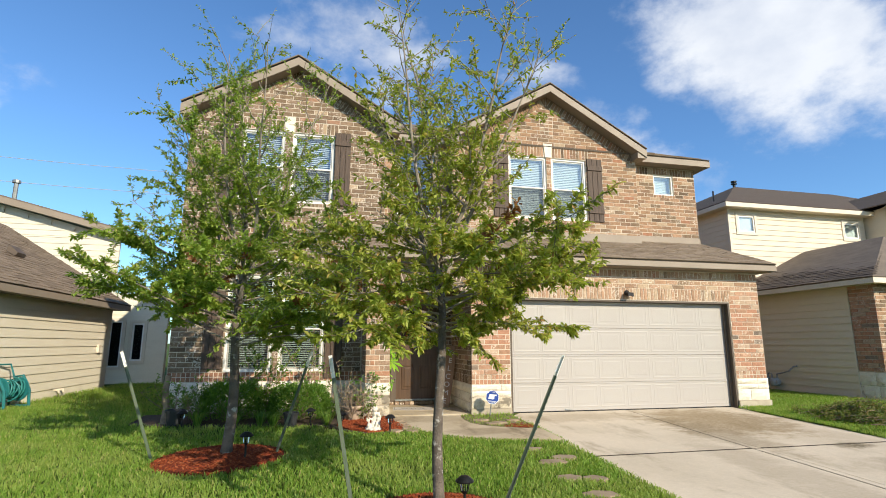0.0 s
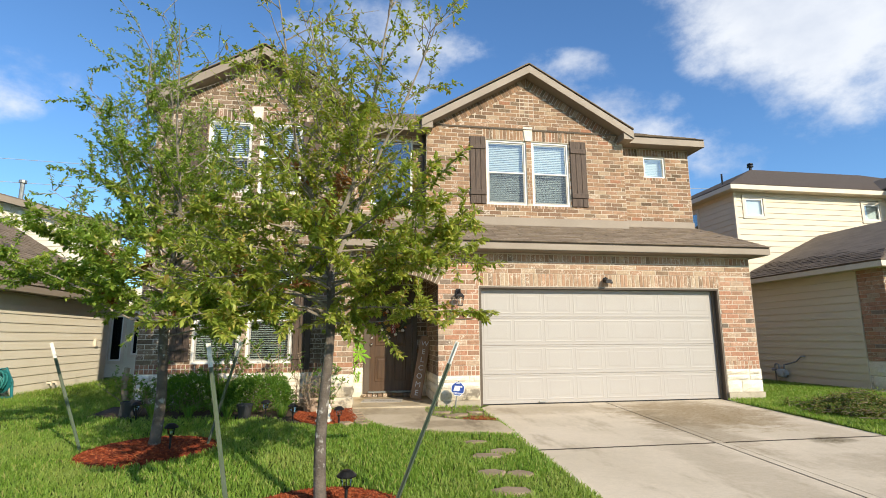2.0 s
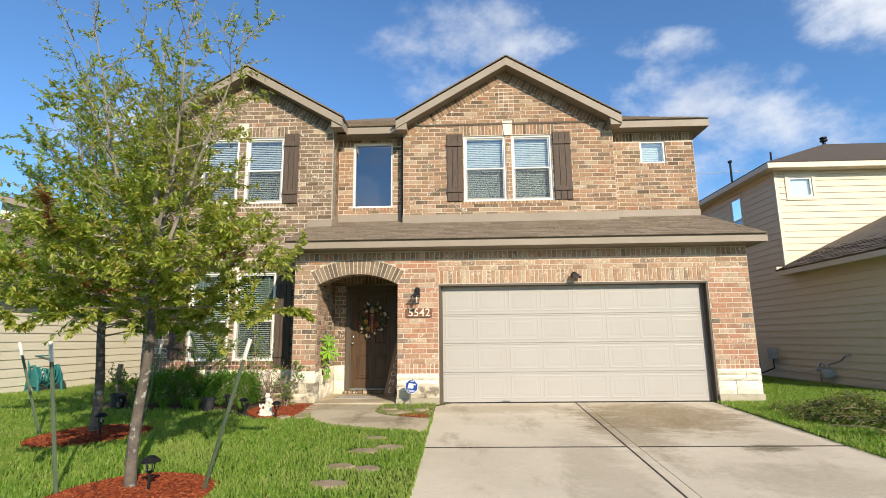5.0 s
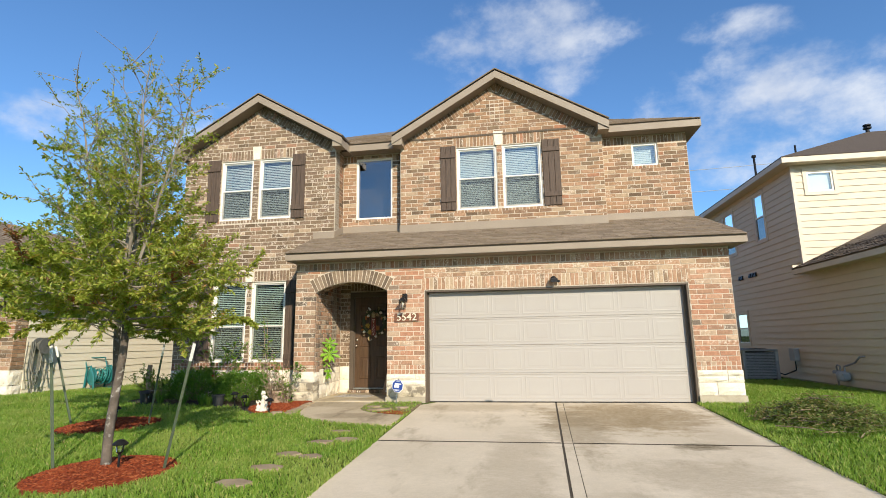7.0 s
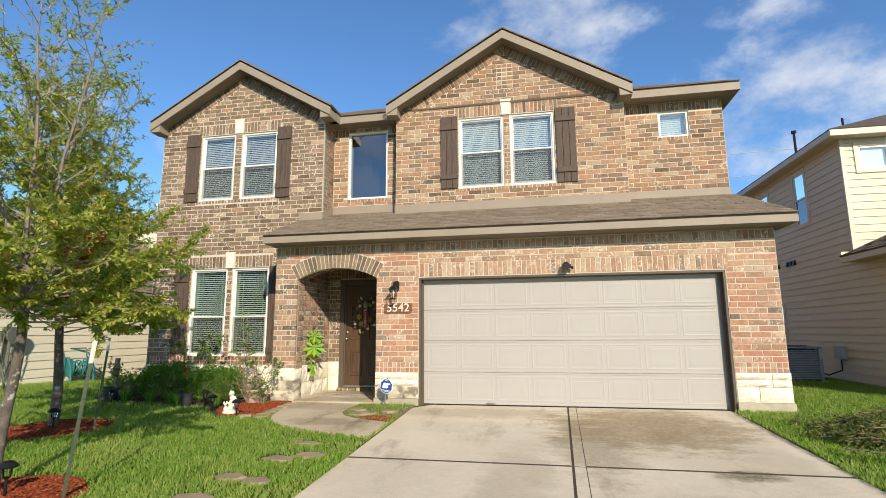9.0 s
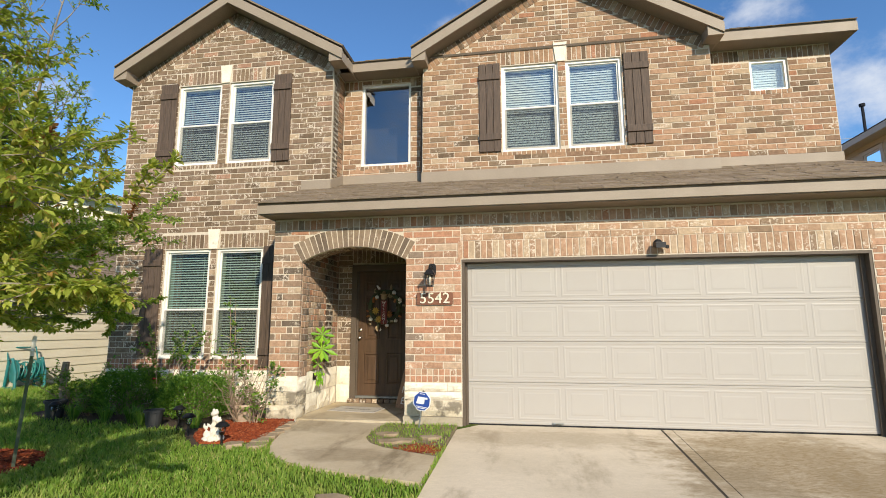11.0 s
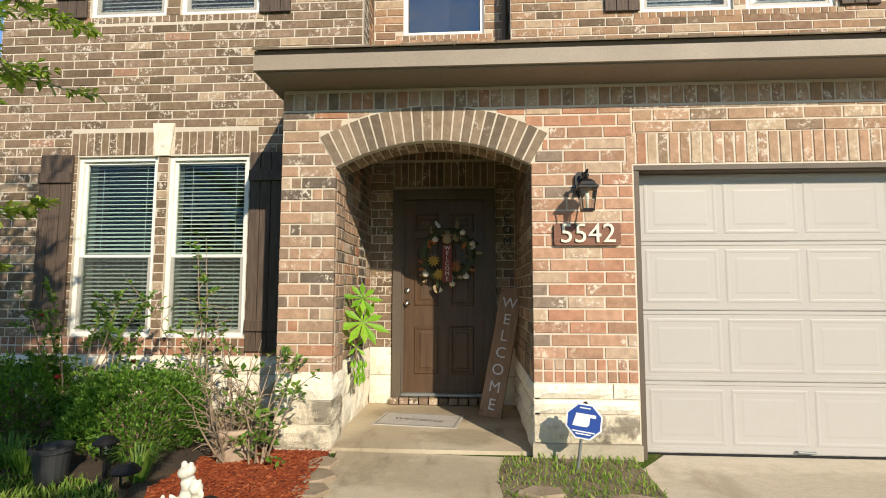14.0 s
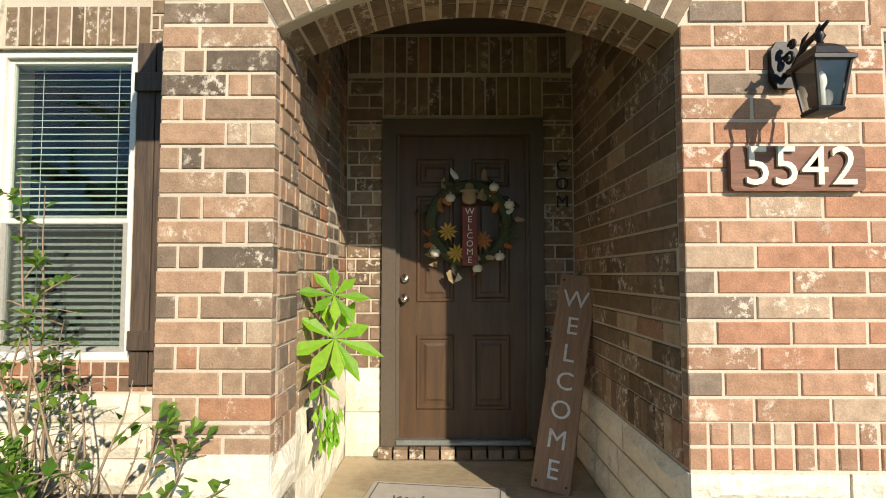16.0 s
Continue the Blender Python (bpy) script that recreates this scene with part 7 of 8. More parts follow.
def path_light(x, y, z=None, rz=0, lean=0):
    s = thing("path_light", "small black solar path light on a stake", "garden light", "solar path lights", at=(x, y, lawn_z(x, y) if z is None else z), rz=rz)
    part("stem", Mesh().lathe([(0.004, -0.08), (0.012, 0.0), (0.012, 0.13), (0.03, 0.15)], n=8), M_BLACK, s)
    g0 = part("lens", Mesh().lathe([(0.03, 0.15), (0.042, 0.23)], n=10), M_LAMPGLASS, s)
    for ux, uy in ((1, 0), (-1, 0), (0, 1), (0, -1)):
        part("rib", Mesh().rod([(0.031 * ux, 0.031 * uy, 0.15), (0.043 * ux, 0.043 * uy, 0.23)], 0.004, 4), M_BLACK, s)
    part("cap", Mesh().lathe([(0.075, 0.225), (0.078, 0.235), (0.05, 0.262), (0.03, 0.275), (0.0, 0.278)], n=16), M_BLACK, s)


path_light(1.40, 4.64, lawn_z(1.4, 4.64) + 0.06)
path_light(-0.64, 6.89, lawn_z(-0.64, 6.89) + 0.06)
path_light(1.20, 8.20)
path_light(0.50, 8.62)
path_light(0.02, 9.10)
path_light(-1.9, 9.15)

M_CABLE = plain("weathered_cable", (0.42, 0.42, 0.42), (0.36, 0.36, 0.36), 3.0, 0.6, bump=0.0)
for zc in (15.0, 13.05):
    pts = [(x, 45.0, zc + 0.021 * x + 0.0006 * (x - 20) ** 2) for x in range(-30, 91, 10)]
    whole("power_line", Mesh().rod(pts, 0.022, 6), M_CABLE, "thin grey overhead power line far behind the houses", "power line", "power lines", kind="structure")

# ---- bed under the windows ----
bed = Mesh()
bed.slab([(x, y) for x, y in BED[::-1]], lambda x, y: lawn_z(x, y) - 0.05, lambda x, y: lawn_z(x, y) + 0.012)
whole("flower_bed", bed, M_SOIL, "dark soil bed along the house wall", "flower bed", kind="structure")
MULCHED = [(1.36, 9.64), (1.38, 9.2), (1.46, 8.66), (1.44, 8.46), (1.2, 8.32), (0.88, 8.28), (0.62, 8.55), (0.45, 8.9), (0.5, 9.5), (0.9, 9.66)]
m = Mesh().slab(MULCHED[::-1], lambda x, y: lawn_z(x, y) - 0.02, lambda x, y: lawn_z(x, y) + 0.03)
bm_ = thing("bed_mulch", "red bark mulch beside the porch pier", "mulch")
part("mound", m, M_MULCH, bm_)
rnd = random.Random(8)
c = Mesh()
while len(c.v) < 8 * 2300:
    x, y = rnd.uniform(0.4, 1.55), rnd.uniform(8.2, 9.7)
    if not inside(x, y, MULCHED):
        continue
    L, W = rnd.uniform(0.016, 0.05), rnd.uniform(0.006, 0.014)
    q = Mesh().box(-L / 2, L / 2, -W / 2, W / 2, 0, 0.005).moved(pose(x, y, lawn_z(x, y) + 0.033, rnd.uniform(-30, 30), rnd.uniform(-30, 30), rnd.uniform(0, 180)))
    i = len(c.v)
    c.v += q.v
    c.f += [tuple(i + e for e in f2) for f2 in q.f]
tagged(part("bark_mulch", c, M_MULCH, bm_), kind="stuff")

M_FLAG = plain("tan_flagstone", (0.36, 0.275, 0.18), (0.25, 0.185, 0.115), 5.0, 0.9, fine=50, bump=0.6, dist=0.01)


def flagstone(name, cx, cy, rx, ry, z, h, seed, label, cat, group):
    rnd = random.Random(seed)
    n = rnd.choice((5, 6, 7))
    a0 = rnd.random()
    pts = [(cx + rx * rnd.uniform(0.85, 1.1) * math.cos(2 * math.pi * i / n + a0), cy + ry * rnd.uniform(0.85, 1.1) * math.sin(2 * math.pi * i / n + a0)) for i in range(n)]
    mid = [(cx + (x - cx) * 0.93, cy + (y - cy) * 0.93) for x, y in pts]
    m = Mesh()
    m.v = [(x, y, z - 0.05) for x, y in pts] + [(x, y, z + h - 0.012) for x, y in pts] + [(x, y, z + h + rnd.uniform(-0.003, 0.003)) for x, y in mid]
    for i in range(n):
        j = (i + 1) % n
        m.f += [(i, j, n + j, n + i), (n + i, n + j, 2 * n + j, 2 * n + i)]
    m.f.append(tuple(range(2 * n, 3 * n)))
    return whole(name, m, M_FLAG, label, cat, group)


for i, (x, y) in enumerate(((1.50, 8.50), (1.47, 8.72), (1.44, 8.95), (1.41, 9.18), (1.38, 9.42), (1.28, 8.30), (1.55, 8.30))):
    flagstone("edging_stone", x, y, 0.125, 0.135, lawn_z(x, y), 0.034, 50 + i, "tan flat stone edging the mulch bed", "stone", "edging stones")
STEPS = [(2.95, 6.98, 0.17, 0.10), (3.18, 6.52, 0.19, 0.13), (2.92, 6.30, 0.20, 0.14), (2.80, 5.62, 0.17, 0.12), (3.10, 5.58, 0.16, 0.12), (2.84, 5.02, 0.2, 0.13), (2.80, 4.45, 0.21, 0.14), (2.74, 3.85, 0.2, 0.14), (2.72, 3.2, 0.2, 0.14)]
for i, (x, y, a, b) in enumerate(STEPS):
    flagstone("stepping_stone", x, y, a, b, lawn_z(x, y) - 0.006, 0.016, 70 + i, "flat tan stepping stone sunk into the grass", "stone", "stepping stones")
SIGN_BED = ISLAND + [(3.6, 9.68)]
bed_z = lambda x, y: 0.003 - 0.02 * (9.7 - y)
for i, (x, y) in enumerate(((2.86, 9.0), (3.1, 8.72), (3.38, 8.9), (2.95, 8.65))):
    flagstone("flat_stone", x, y, 0.15, 0.1, bed_z(x, y) - 0.002, 0.03, 90 + i, "flat stone lying in the small bed by the sign", "stone", "stones by the sign")
M_SOIL_DRY = plain("dry_bed_soil", (0.24, 0.185, 0.115), (0.15, 0.115, 0.06), 5.0, 0.95, fine=45, bump=0.9, dist=0.02, spots=(9.0, 0.6, (0.10, 0.12, 0.04)))
isl = Mesh().slab(SIGN_BED[::-1], -0.16, bed_z)
whole("sign_bed", isl, M_SOIL_DRY, "small soil bed between walk and garage pier", "flower bed", kind="structure")
c = Mesh()
for _ in range(420):
    x, y = rnd.gauss(3.38, 0.13), rnd.gauss(8.42, 0.09)
    if inside(x, y, ISLAND + [(3.6, 9.68)]):
        L, W = rnd.uniform(0.016, 0.05), rnd.uniform(0.006, 0.014)
        q = Mesh().box(-L / 2, L / 2, -W / 2, W / 2, 0, 0.005).moved(pose(x, y, bed_z(x, y) + 0.003, rnd.uniform(-20, 20), rnd.uniform(-20, 20), rnd.uniform(0, 180)))
        i = len(c.v)
        c.v += q.v
        c.f += [tuple(i + e for e in f2) for f2 in q.f]
whole("mulch_patch", c, M_MULCH, "thin patch of red bark mulch by the sign", "mulch", kind="stuff")


def hedge(cx, cy, rx, ry, h, leaves, seed, label):
    """A clipped boxwood: many small leaves on short twigs round a dark core of stems."""
    rnd = random.Random(seed)
    s = thing("boxwood_bush", label, "bush", "clipped boxwood bushes", at=(cx, cy, lawn_z(cx, cy) + 0.01))
    stems = Mesh()
    V, F = [], []
    for _ in range(90):
        a, e = rnd.uniform(0, 2 * math.pi), rnd.uniform(0.05, 1.45)
        p = Vector((rx * 0.85 * math.cos(a) * math.cos(e), ry * 0.85 * math.sin(a) * math.cos(e), h * 0.85 * math.sin(e)))
        stems.rod([(0.05 * math.cos(a), 0.05 * math.sin(a), 0), p * 0.5 + Vector((0, 0, 0.04)), p], [0.012, 0.007, 0.003], 4, False)
    for _ in range(leaves):
        a, e = rnd.uniform(0, 2 * math.pi), math.asin(rnd.random())
        k = rnd.uniform(0.70, 1.0) ** 0.6
        bump = 1 + 0.10 * math.sin(5 * a + seed) * math.cos(4 * e) + 0.06 * math.sin(11 * a)
        p = Vector((rx * k * bump * math.cos(a) * math.cos(e) ** 0.6, ry * k * bump * math.sin(a) * math.cos(e) ** 0.6, h * k * bump * math.sin(e) ** 0.8 + 0.03))
        d = Vector((math.cos(a) * 0.7, math.sin(a) * 0.7, 0.6)) + Vector((rnd.uniform(-0.8, 0.8), rnd.uniform(-0.8, 0.8), rnd.uniform(-0.5, 0.8)))
        add_leaf(V, F, p, d.normalized(), Vector((rnd.uniform(-0.7, 0.7), rnd.uniform(-0.7, 0.7), 1)), rnd.uniform(0.028, 0.045), rnd.uniform(0.017, 0.026))
    tagged(part("stemwork", stems, M_TWIG, s), kind="stuff")
    tagged(part("foliage", crown_mesh(V, F, "foliage", M_BOX), None, s), kind="stuff")


hedge(-0.18, 9.72, 0.54, 0.44, 0.56, 11000, 1, "clipped dark green boxwood bush below the window")
hedge(-1.30, 9.80, 0.54, 0.44, 0.60, 10000, 2, "clipped dark green boxwood bush in shade")


def shrub(name, cx, cy, h, spread_r, canes, leaves, seed, label, mat, leaf=(0.03, 0.05), lean=(0, 0), flowers=0, bare=0.0, group=""):
    """Upright canes with side twigs and leaves."""
    rnd = random.Random(seed)
    s = thing(name, label, "bush", group, at=(cx, cy, lawn_z(cx, cy) + 0.01))
    stems = Mesh()
    V, F = [], []
    tw = []
    for k in range(canes):
        a = rnd.uniform(0, 2 * math.pi)
        L = h * rnd.uniform(0.55, 1.0)
        q = Vector((rnd.uniform(-0.06, 0.06), rnd.uniform(-0.06, 0.06), -0.05))
        d = Vector((math.cos(a) * spread_r / h + lean[0], math.sin(a) * spread_r / h + lean[1], 1.0)).normalized()
        path = [q.copy()]
        for _ in range(6):
            d = (d + Vector((rnd.uniform(-0.18, 0.18), rnd.uniform(-0.18, 0.18), rnd.uniform(-0.08, 0.1)))).normalized()
            q = q + d * (L + 0.05) / 6
            path.append(q.copy())
        stems.rod(path, [0.011, 0.009, 0.008, 0.006, 0.005, 0.004, 0.002], 5, False)
        for _ in range(7):
            j = rnd.choice((1, 2, 3, 4, 5))
            p = path[j].lerp(path[j + 1], rnd.random())
            d2 = Vector((rnd.uniform(-1, 1), rnd.uniform(-1, 1), rnd.uniform(-0.1, 0.9))).normalized()
            e = p + d2 * rnd.uniform(0.08, 0.24)
            stems.rod([p, p.lerp(e, 0.5) + Vector((0, 0, 0.01)), e], [0.004, 0.003, 0.0015], 4, False)
            tw.append((p, e))
        tw.append((path[4], path[6]))
    for _ in range(leaves):
        p0, p1 = rnd.choice(tw)
        if p1.z < bare * h:
            continue
        p = p0.lerp(p1, rnd.uniform(0.2, 1.05))
        d = (p1 - p0).normalized() * 0.5 + Vector((rnd.uniform(-1, 1), rnd.uniform(-1, 1), rnd.uniform(-0.6, 0.6)))
        add_leaf(V, F, p, d.normalized(), Vector((rnd.uniform(-0.6, 0.6), rnd.uniform(-0.6, 0.6), 1)), rnd.uniform(*leaf), rnd.uniform(leaf[0], leaf[1]) * 0.62)
    tagged(part("canework", stems, M_TWIG, s), kind="stuff")
    if V:
        tagged(part("foliage", crown_mesh(V, F, "foliage", mat), None, s), kind="stuff")
    for _ in range(flowers):
        p = rnd.choice(tw)[1]
        part("rose", Mesh().lathe([(0.0, -0.015), (0.02, -0.008), (0.026, 0.008), (0.018, 0.02), (0.01, 0.014), (0.0, 0.022)], tuple(p), 8), M_ROSERED, s, "red rose bloom", True)


M_ROSERED = plain("red_rose", (0.35, 0.02, 0.02), (0.25, 0.012, 0.015), 14.0, 0.6, bump=0.1)
shrub("rose_bush", -0.80, 9.95, 1.30, 0.42, 11, 2700, 21, "tall rose bush with a few red blooms", M_ROSE, (0.03, 0.055), flowers=4, group="rose bushes")
shrub("rose_bush", 0.02, 10.30, 1.75, 0.32, 6, 240, 22, "leggy rose bush in front of the window", M_ROSE, (0.045, 0.078), bare=0.35, group="rose bushes")
shrub("rose_bush", 0.42, 9.95, 1.05, 0.22, 5, 80, 23, "leggy rose bush beside the boxwood", M_ROSE, (0.045, 0.075), bare=0.3, group="rose bushes")
shrub("dry_bush", 0.68, 9.42, 0.75, 0.34, 30, 160, 24, "bare dry twiggy bush by the stone base", M_TWIG, (0.02, 0.03))
shrub("green_shrub", 0.92, 9.40, 0.76, 0.24, 7, 320, 25, "leaning leafy green shrub beside the porch pier", M_ROSE, (0.045, 0.075), lean=(0.14, -0.05))
shrub("green_shrub", -2.15, 9.75, 0.85, 0.45, 11, 1500, 26, "loose green shrub at the house corner", M_ROSE, (0.03, 0.05))
shrub("green_shrub", -1.78, 9.6, 0.55, 0.35, 8, 800, 27, "low loose shrub beside the boxwood", M_ROSE, (0.03, 0.05))
whole("tree_stump", Mesh().rod([(-2.28, 9.62, -0.1), (-2.26, 9.62, 0.25), (-2.31, 9.63, 0.5), (-2.28, 9.63, 0.76)], [0.075, 0.055, 0.05, 0.045], 10), M_TWIG, "cut brown stump of a dead shrub", "stump")


def tuft(cx, cy, h, n, seed):
    rnd = random.Random(seed)
    V, F = [], []
    for _ in range(n):
        a, r0 = rnd.uniform(0, 6.28), rnd.uniform(0, 0.05)
        d = Vector((math.cos(a), math.sin(a), 0))
        L = h * rnd.uniform(0.6, 1.0)
        p = [d * r0, d * (r0 + L * 0.35) + Vector((0, 0, L * 0.75)), d * (r0 + L * 0.8) + Vector((0, 0, L * 0.7))]
        s = Vector((-math.sin(a), math.cos(a), 0)) * 0.005
        i = len(V)
        V += [tuple(p[0] - s), tuple(p[0] + s), tuple(p[1] + s), tuple(p[1] - s), tuple(p[2])]
        F += [(i, i + 1, i + 2, i + 3), (i + 3, i + 2, i + 4)]
    o = new("grass_tuft", crown_mesh(V, F, "blades", M_ROSE))
    o.location = (cx, cy, lawn_z(cx, cy) + 0.01)
    tagged(o, "clump of long arching grass at the bed edge", "grass clump", "grass clumps")


for i, (x, y) in enumerate(((-0.55, 9.12), (-1.15, 9.2), (0.28, 9.05), (-0.75, 9.2), (-1.7, 9.25))):
    tuft(x, y, 0.30, 70, 60 + i)

# pots, urn, statue
M_POT = plain("black_plastic_pot", (0.02, 0.021, 0.022), (0.03, 0.03, 0.031), 6.0, 0.6, bump=0.1)
M_URN = plain("weathered_terracotta", (0.44, 0.33, 0.24), (0.36, 0.25, 0.17), 9.0, 0.9, fine=60, bump=0.5, spots=(9.0, 0.6, (0.5, 0.42, 0.33)))
for i, (x, y, s) in enumerate(((-0.28, 9.02, 1.0), (-2.05, 9.3, 1.15))):
    pot = thing("plant_pot", "black plastic nursery pot standing in the bed", "plant pot", "black pots", at=(x, y, lawn_z(x, y)))
    part("body", Mesh().lathe([(0.085 * s, 0.0), (0.11 * s, 0.2 * s), (0.125 * s, 0.2 * s), (0.125 * s, 0.23 * s), (0.108 * s, 0.23 * s), (0.1 * s, 0.17 * s), (0.0, 0.165 * s)], n=18), M_POT, pot)
urn = thing("urn", "weathered pale terracotta urn behind the dry twigs", "plant pot", at=(0.72, 9.48, lawn_z(0.72, 9.48) - 0.06))
part("body", Mesh().lathe([(0.09, 0.0), (0.10, 0.02), (0.13, 0.1), (0.155, 0.2), (0.16, 0.26), (0.185, 0.275), (0.19, 0.31), (0.165, 0.32), (0.15, 0.29), (0.14, 0.2), (0.0, 0.19)], n=20), M_URN, urn, "", True)

M_PLASTER = plain("white_weathered_plaster", (0.74, 0.69, 0.60), (0.60, 0.54, 0.45), 14.0, 0.9, fine=60, bump=0.5)


def statue(cx, cy, z):
    """A small garden figure as one plain mesh."""
    bm = bmesh.new()

    def ball(x, y, zz, rx, ry, rz, rot=0.0):
        bmesh.ops.create_icosphere(bm, subdivisions=2, radius=1.0, matrix=pose(x, y, zz, 0, rot, 0) @ Matrix.Diagonal((rx, ry, rz, 1)))

    # two stone frogs on a lumpy rock, the taller one upright with thin limbs
    rnd = random.Random(3)
    for q in range(9):
        g = q * 0.7
        ball(0.105 * math.cos(g), 0.075 * math.sin(g), 0.025, 0.055, 0.05, rnd.uniform(0.025, 0.045))
    ball(0, 0, 0.03, 0.11, 0.085, 0.04)
    ball(-0.085, -0.03, 0.075, 0.042, 0.04, 0.045)
    ball(0.0, 0.005, 0.10, 0.055, 0.05, 0.065, 10)
    ball(0.01, 0.0, 0.175, 0.045, 0.042, 0.07, 14)
    ball(0.022, -0.005, 0.245, 0.047, 0.043, 0.05)
    ball(0.02, -0.022, 0.305, 0.058, 0.05, 0.034, -10)
    ball(0.0, -0.02, 0.34, 0.019, 0.019, 0.019)
    ball(0.044, -0.02, 0.334, 0.019, 0.019, 0.019)
    ball(0.085, -0.02, 0.225, 0.042, 0.045, 0.034, 15)
    ball(0.075, -0.025, 0.258, 0.015, 0.015, 0.016)
    ball(0.105, -0.02, 0.254, 0.014, 0.015, 0.016)
    ball(0.085, -0.01, 0.16, 0.036, 0.036, 0.06, -6)
    ball(0.10, -0.035, 0.085, 0.03, 0.045, 0.05)
    ball(0.045, -0.055, 0.085, 0.022, 0.03, 0.06, 12)
    ball(-0.045, -0.025, 0.165, 0.055, 0.016, 0.015, 30)
    ball(-0.095, -0.03, 0.145, 0.03, 0.017, 0.024, -20)
    ball(-0.125, -0.03, 0.165, 0.016, 0.015, 0.03)
    ball(0.125, -0.03, 0.175, 0.016, 0.015, 0.045, 10)
    me = bpy.data.meshes.new("statue")
    bm.to_mesh(me)
    bm.free()
    me.materials.append(M_PLASTER)
    o = new("statue", me)
    md = o.modifiers.new("fused", "REMESH")
    md.mode, md.voxel_size, md.use_smooth_shade = "VOXEL", 0.007, True
    o.matrix_basis = pose(cx, cy, z) @ Matrix.Diagonal((0.8, 0.9, 1.0, 1))
    tagged(o, "small weathered white plaster garden frog figure on the mulch", "statue")


statue(0.97, 8.40, lawn_z(0.97, 8.4) + 0.02)

# bright leafed plant in the porch
pl = thing("porch_plant", "bright green umbrella-leafed plant against the porch wall", "plant", at=(1.40, 10.34, 0.022))
V, F = [], []
rnd = random.Random(4)
heads = [((0.05, -0.04, 1.13), 8, 0.19), ((0.06, -0.06, 0.92), 9, 0.25), ((0.0, -0.06, 0.70), 4, 0.12)]
for (hx, hy, hz), n, L in heads:
    part("stem", Mesh().rod([(-0.085, 0.02, 0.5), (-0.02, 0.0, 0.56), (hx * 0.5, hy * 0.5, hz - 0.1), (hx, hy, hz)], [0.010, 0.009, 0.006, 0.004], 6), M_TWIG, pl)
    tilt = Vector((0.5, -0.75, 0.55))
    for i in range(n):
        a = 2 * math.pi * i / n + rnd.uniform(-0.2, 0.2)
        u = tilt.orthogonal().normalized()
        v = tilt.cross(u).normalized()
        d = (u * math.cos(a) + v * math.sin(a) + tilt.normalized() * 0.10 + Vector((0, 0, -0.18))).normalized()
        add_leaf(V, F, Vector((hx, hy, hz)), d, tilt, L * rnd.uniform(0.8, 1.1), L * 0.30, 0.12)
for _ in range(40):
    p = Vector((rnd.uniform(-0.03, 0.08), rnd.uniform(-0.12, 0.04), rnd.uniform(0.45, 0.62)))
    add_leaf(V, F, p, Vector((rnd.uniform(-0.3, 0.5), rnd.uniform(-0.6, 0.2), -0.9)).normalized(), Vector((0.5, -0.8, 0.2)), rnd.uniform(0.05, 0.1), 0.022)
tagged(part("foliage", crown_mesh(V, F, "foliage", M_LIME), None, pl), kind="stuff")
part("bracket", Mesh().box(-0.092, -0.07, -0.03, 0.06, 0.46, 0.56), M_BLACK, pl)

# heap of cut branches on the right lawn
heap = thing("brush_heap", "heap of cut drying branches with wilted leaves on the lawn", "brush heap", at=(9.72, 7.75, lawn_z(9.72, 7.75)))
sticks = Mesh()
V, F = [], []
rnd = random.Random(17)
for _ in range(95):
    x, y = rnd.gauss(0, 0.32), rnd.gauss(0, 0.48)
    dome = max(0.05, 0.30 * math.exp(-(x / 0.55) ** 2 - (y / 0.8) ** 2))
    c0 = Vector((x, y, 0.02 + dome * rnd.random()))
    a = rnd.gauss(-0.5, 0.9)
    d = Vector((math.cos(a), math.sin(a), rnd.uniform(-0.15, 0.25)))
    L = rnd.uniform(0.25, 0.7)
    p0, p1 = c0 - d * L / 2, c0 + d * L / 2
    p0.z, p1.z = max(p0.z, 0.01), max(p1.z, 0.01)
    mid = (p0 + p1) / 2 + Vector((rnd.uniform(-0.07, 0.07), rnd.uniform(-0.07, 0.07), rnd.uniform(0.0, 0.07)))
    sticks.rod([p0, mid, p1], [0.008, 0.006, 0.003], 5, False)
    for _ in range(75):
        p = p0.lerp(p1, rnd.random()) + Vector((rnd.uniform(-0.07, 0.07), rnd.uniform(-0.07, 0.07), rnd.uniform(-0.01, 0.08)))
        p.z = max(p.z, 0.012)
        add_leaf(V, F, p, Vector((rnd.uniform(-1, 1), rnd.uniform(-1, 1), rnd.uniform(-0.5, 0.6))).normalized(), Vector((rnd.uniform(-0.6, 0.6), rnd.uniform(-0.6, 0.6), 1)), rnd.uniform(0.04, 0.075), rnd.uniform(0.018, 0.03))
tagged(part("stickwork", sticks, M_TWIG, heap), kind="stuff")
M_WILT = leaf_material("wilted_leaf", [(0, (0.09, 0.13, 0.03)), (0.5, (0.15, 0.20, 0.05)), (0.8, (0.24, 0.24, 0.085)), (1.0, (0.28, 0.19, 0.09))], 0.6)
tagged(part("wilted_leaves", crown_mesh(V, F, "wilted_leaves", M_WILT), None, heap), kind="stuff")

# ---- grass ----
RINGS = [(1.20, 4.66, 0.70), (-0.95, 7.15, 0.74)]


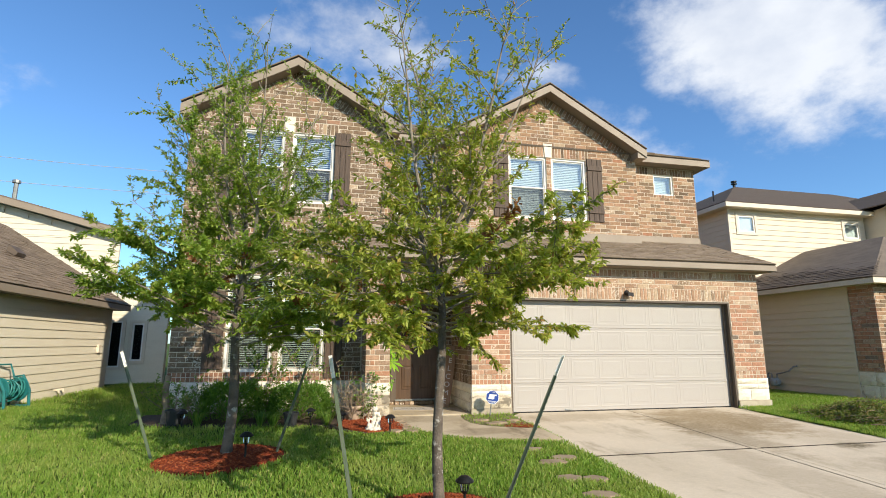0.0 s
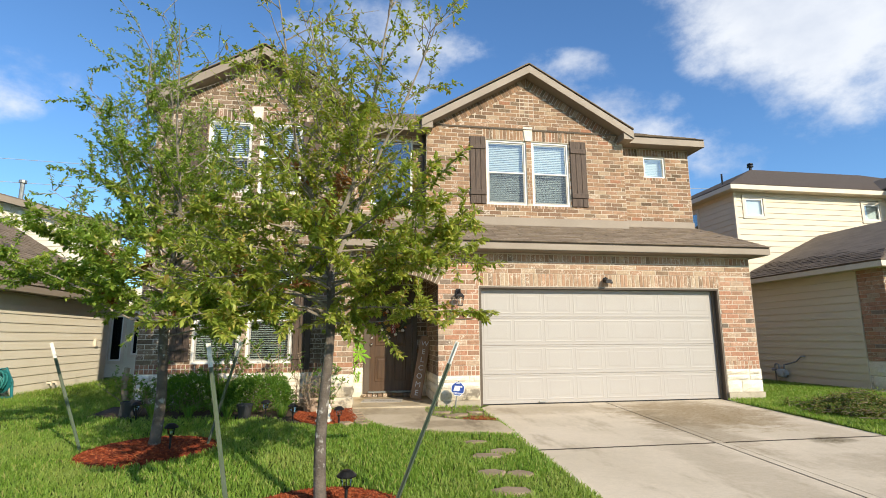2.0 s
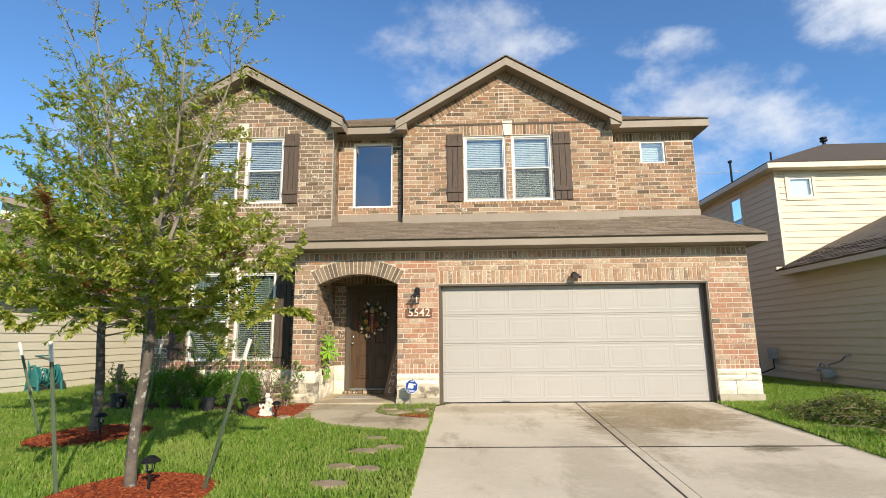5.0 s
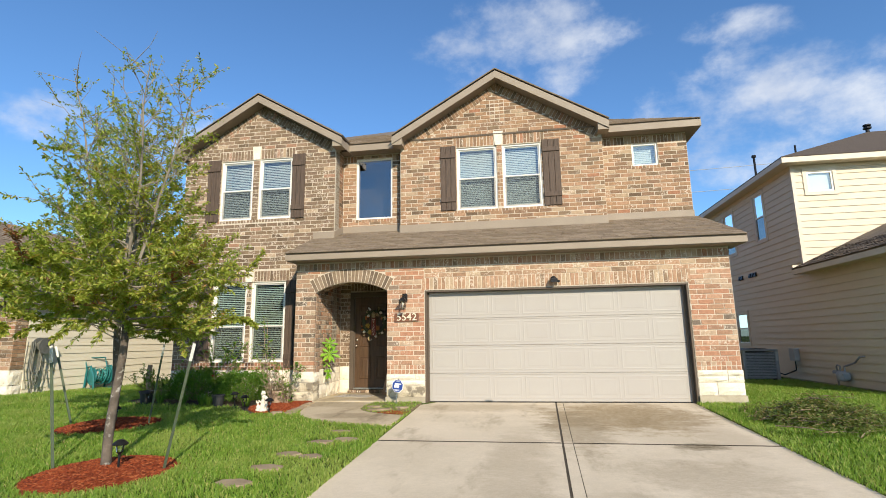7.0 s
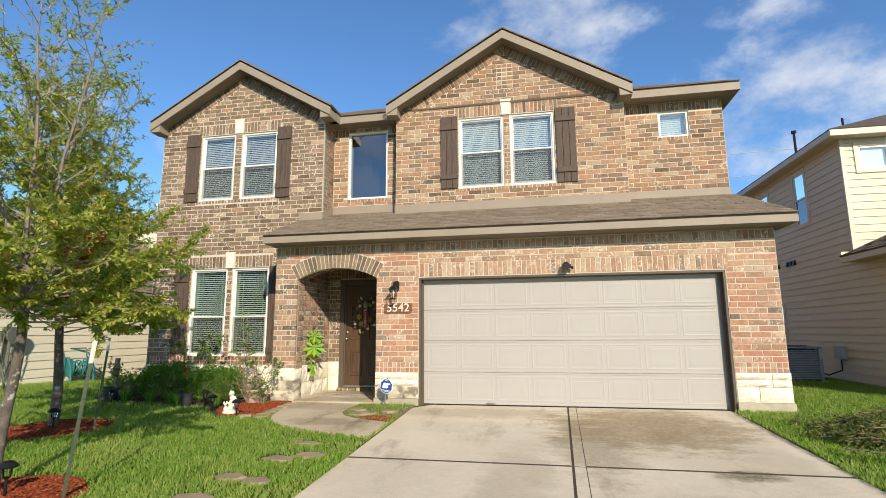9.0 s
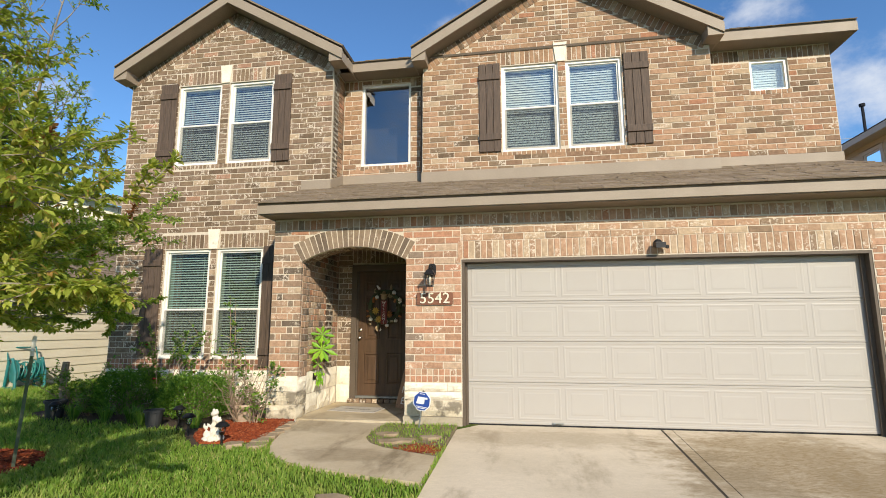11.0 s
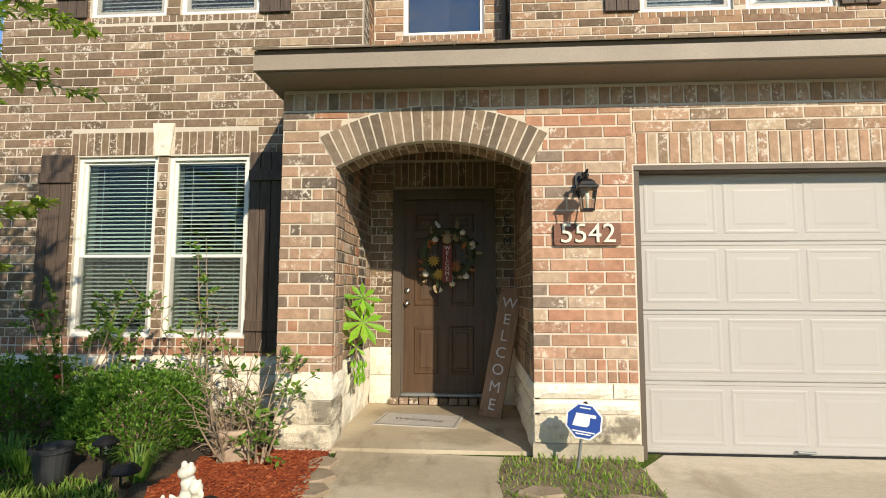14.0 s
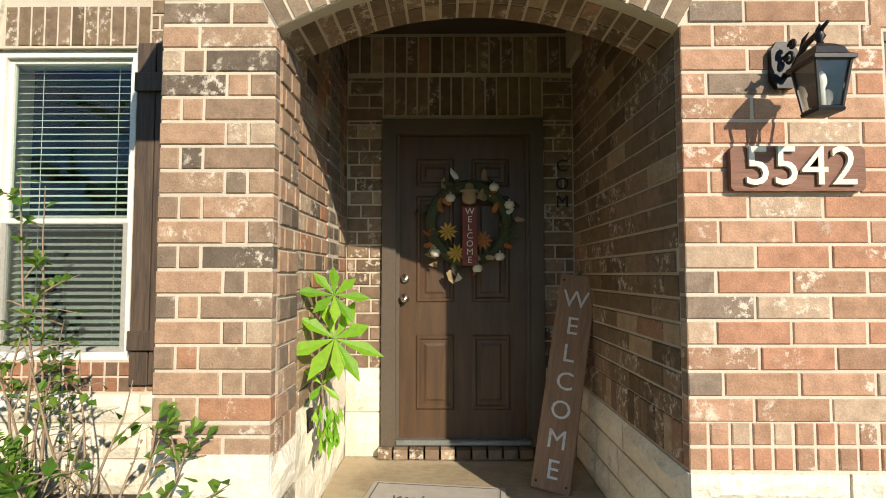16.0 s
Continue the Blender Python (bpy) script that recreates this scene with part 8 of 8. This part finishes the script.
def bare(x, y):
    if DRIVE_L + 0.015 < x < DRIVE_R - 0.02:
        return True
    if any((x - cx) ** 2 + (y - cy) ** 2 < r * r for cx, cy, r in RINGS):
        return True
    if any(((x - sx) / (a * 0.95)) ** 2 + ((y - sy) / (b * 0.95)) ** 2 < 1 for sx, sy, a, b in STEPS):
        return True
    if y > 8.1 and 2.5 < x < 3.7 and inside(x, y, SIGN_BED):
        return True
    if y > 7.2 and x < 3.7 and (inside(x, y, WALK_AREA) or inside(x, y, BED)):
        return True
    if y > 10.7 and AX0 - 0.02 < x < CX1 + 0.02:
        return True
    if x > RX - 0.02 and y > RY - 0.02:
        return True
    if x < LXW + 0.03 and y > LYF:
        return True
    return y > FRONT - 0.03 and PX0 < x < CX1 + 0.02


WALK_AREA = WALK + ISLAND
rs = np.random.RandomState(5)


def lawn(x0, x1, y0, y1, per_m2, name, size):
    """Separate bent grass blades."""
    n = int((x1 - x0) * (y1 - y0) * per_m2)
    xy = rs.rand(n, 2) * (x1 - x0, y1 - y0) + (x0, y0)
    keep = [(x, y) for x, y in xy if (inside(x, y, SIGN_BED) if name == "bed_weeds" else not bare(x, y))]
    V, F = [], []
    for x, y in keep:
        z = lawn_z(x, y) - 0.012
        patch = 0.75 + 0.4 * math.sin(x * 2.1 + math.sin(y * 1.7)) * math.sin(y * 2.6 + x)
        h = size * (0.55 + 0.75 * rs.rand()) * (0.8 + 0.3 * patch)
        a = rs.rand() * 6.283
        b = rs.rand() * 6.283
        wx_, wy_ = math.cos(a) * 0.0042, math.sin(a) * 0.0042
        k = h * (0.25 + 0.7 * rs.rand())
        dx, dy = math.cos(b) * k, math.sin(b) * k
        i = len(V)
        V += [(x - wx_, y - wy_, z), (x + wx_, y + wy_, z), (x + dx * 0.4 + wx_, y + dy * 0.4 + wy_, z + h * 0.7), (x + dx * 0.4 - wx_, y + dy * 0.4 - wy_, z + h * 0.7), (x + dx, y + dy, z + h)]
        F += [(i, i + 1, i + 2, i + 3), (i + 3, i + 2, i + 4)]
    o = new(name, crown_mesh(V, F, name, M_GRASS))
    tagged(o, "short green lawn grass with paler patches", "grass", kind="stuff")


lawn(-3.2, 3.62, 2.2, 5.2, 3400, "lawn_grass", 0.046)
lawn(-5.0, 3.62, 5.2, 8.6, 2500, "lawn_grass", 0.048)
lawn(-6.4, 1.0, 8.6, 13.0, 1300, "lawn_grass", 0.062)
lawn(-6.4, -2.6, 13.0, 19.0, 500, "lawn_grass", 0.075)
lawn(8.58, 11.2, 3.6, 9.8, 2300, "lawn_grass", 0.052)
lawn(9.3, 12.6, 9.8, 15.0, 1300, "lawn_grass", 0.065)
lawn(11.2, 15.5, 4.0, 9.8, 700, "lawn_grass", 0.065)
lawn(2.6, 3.62, 8.2, 9.66, 1100, "bed_weeds", 0.045)
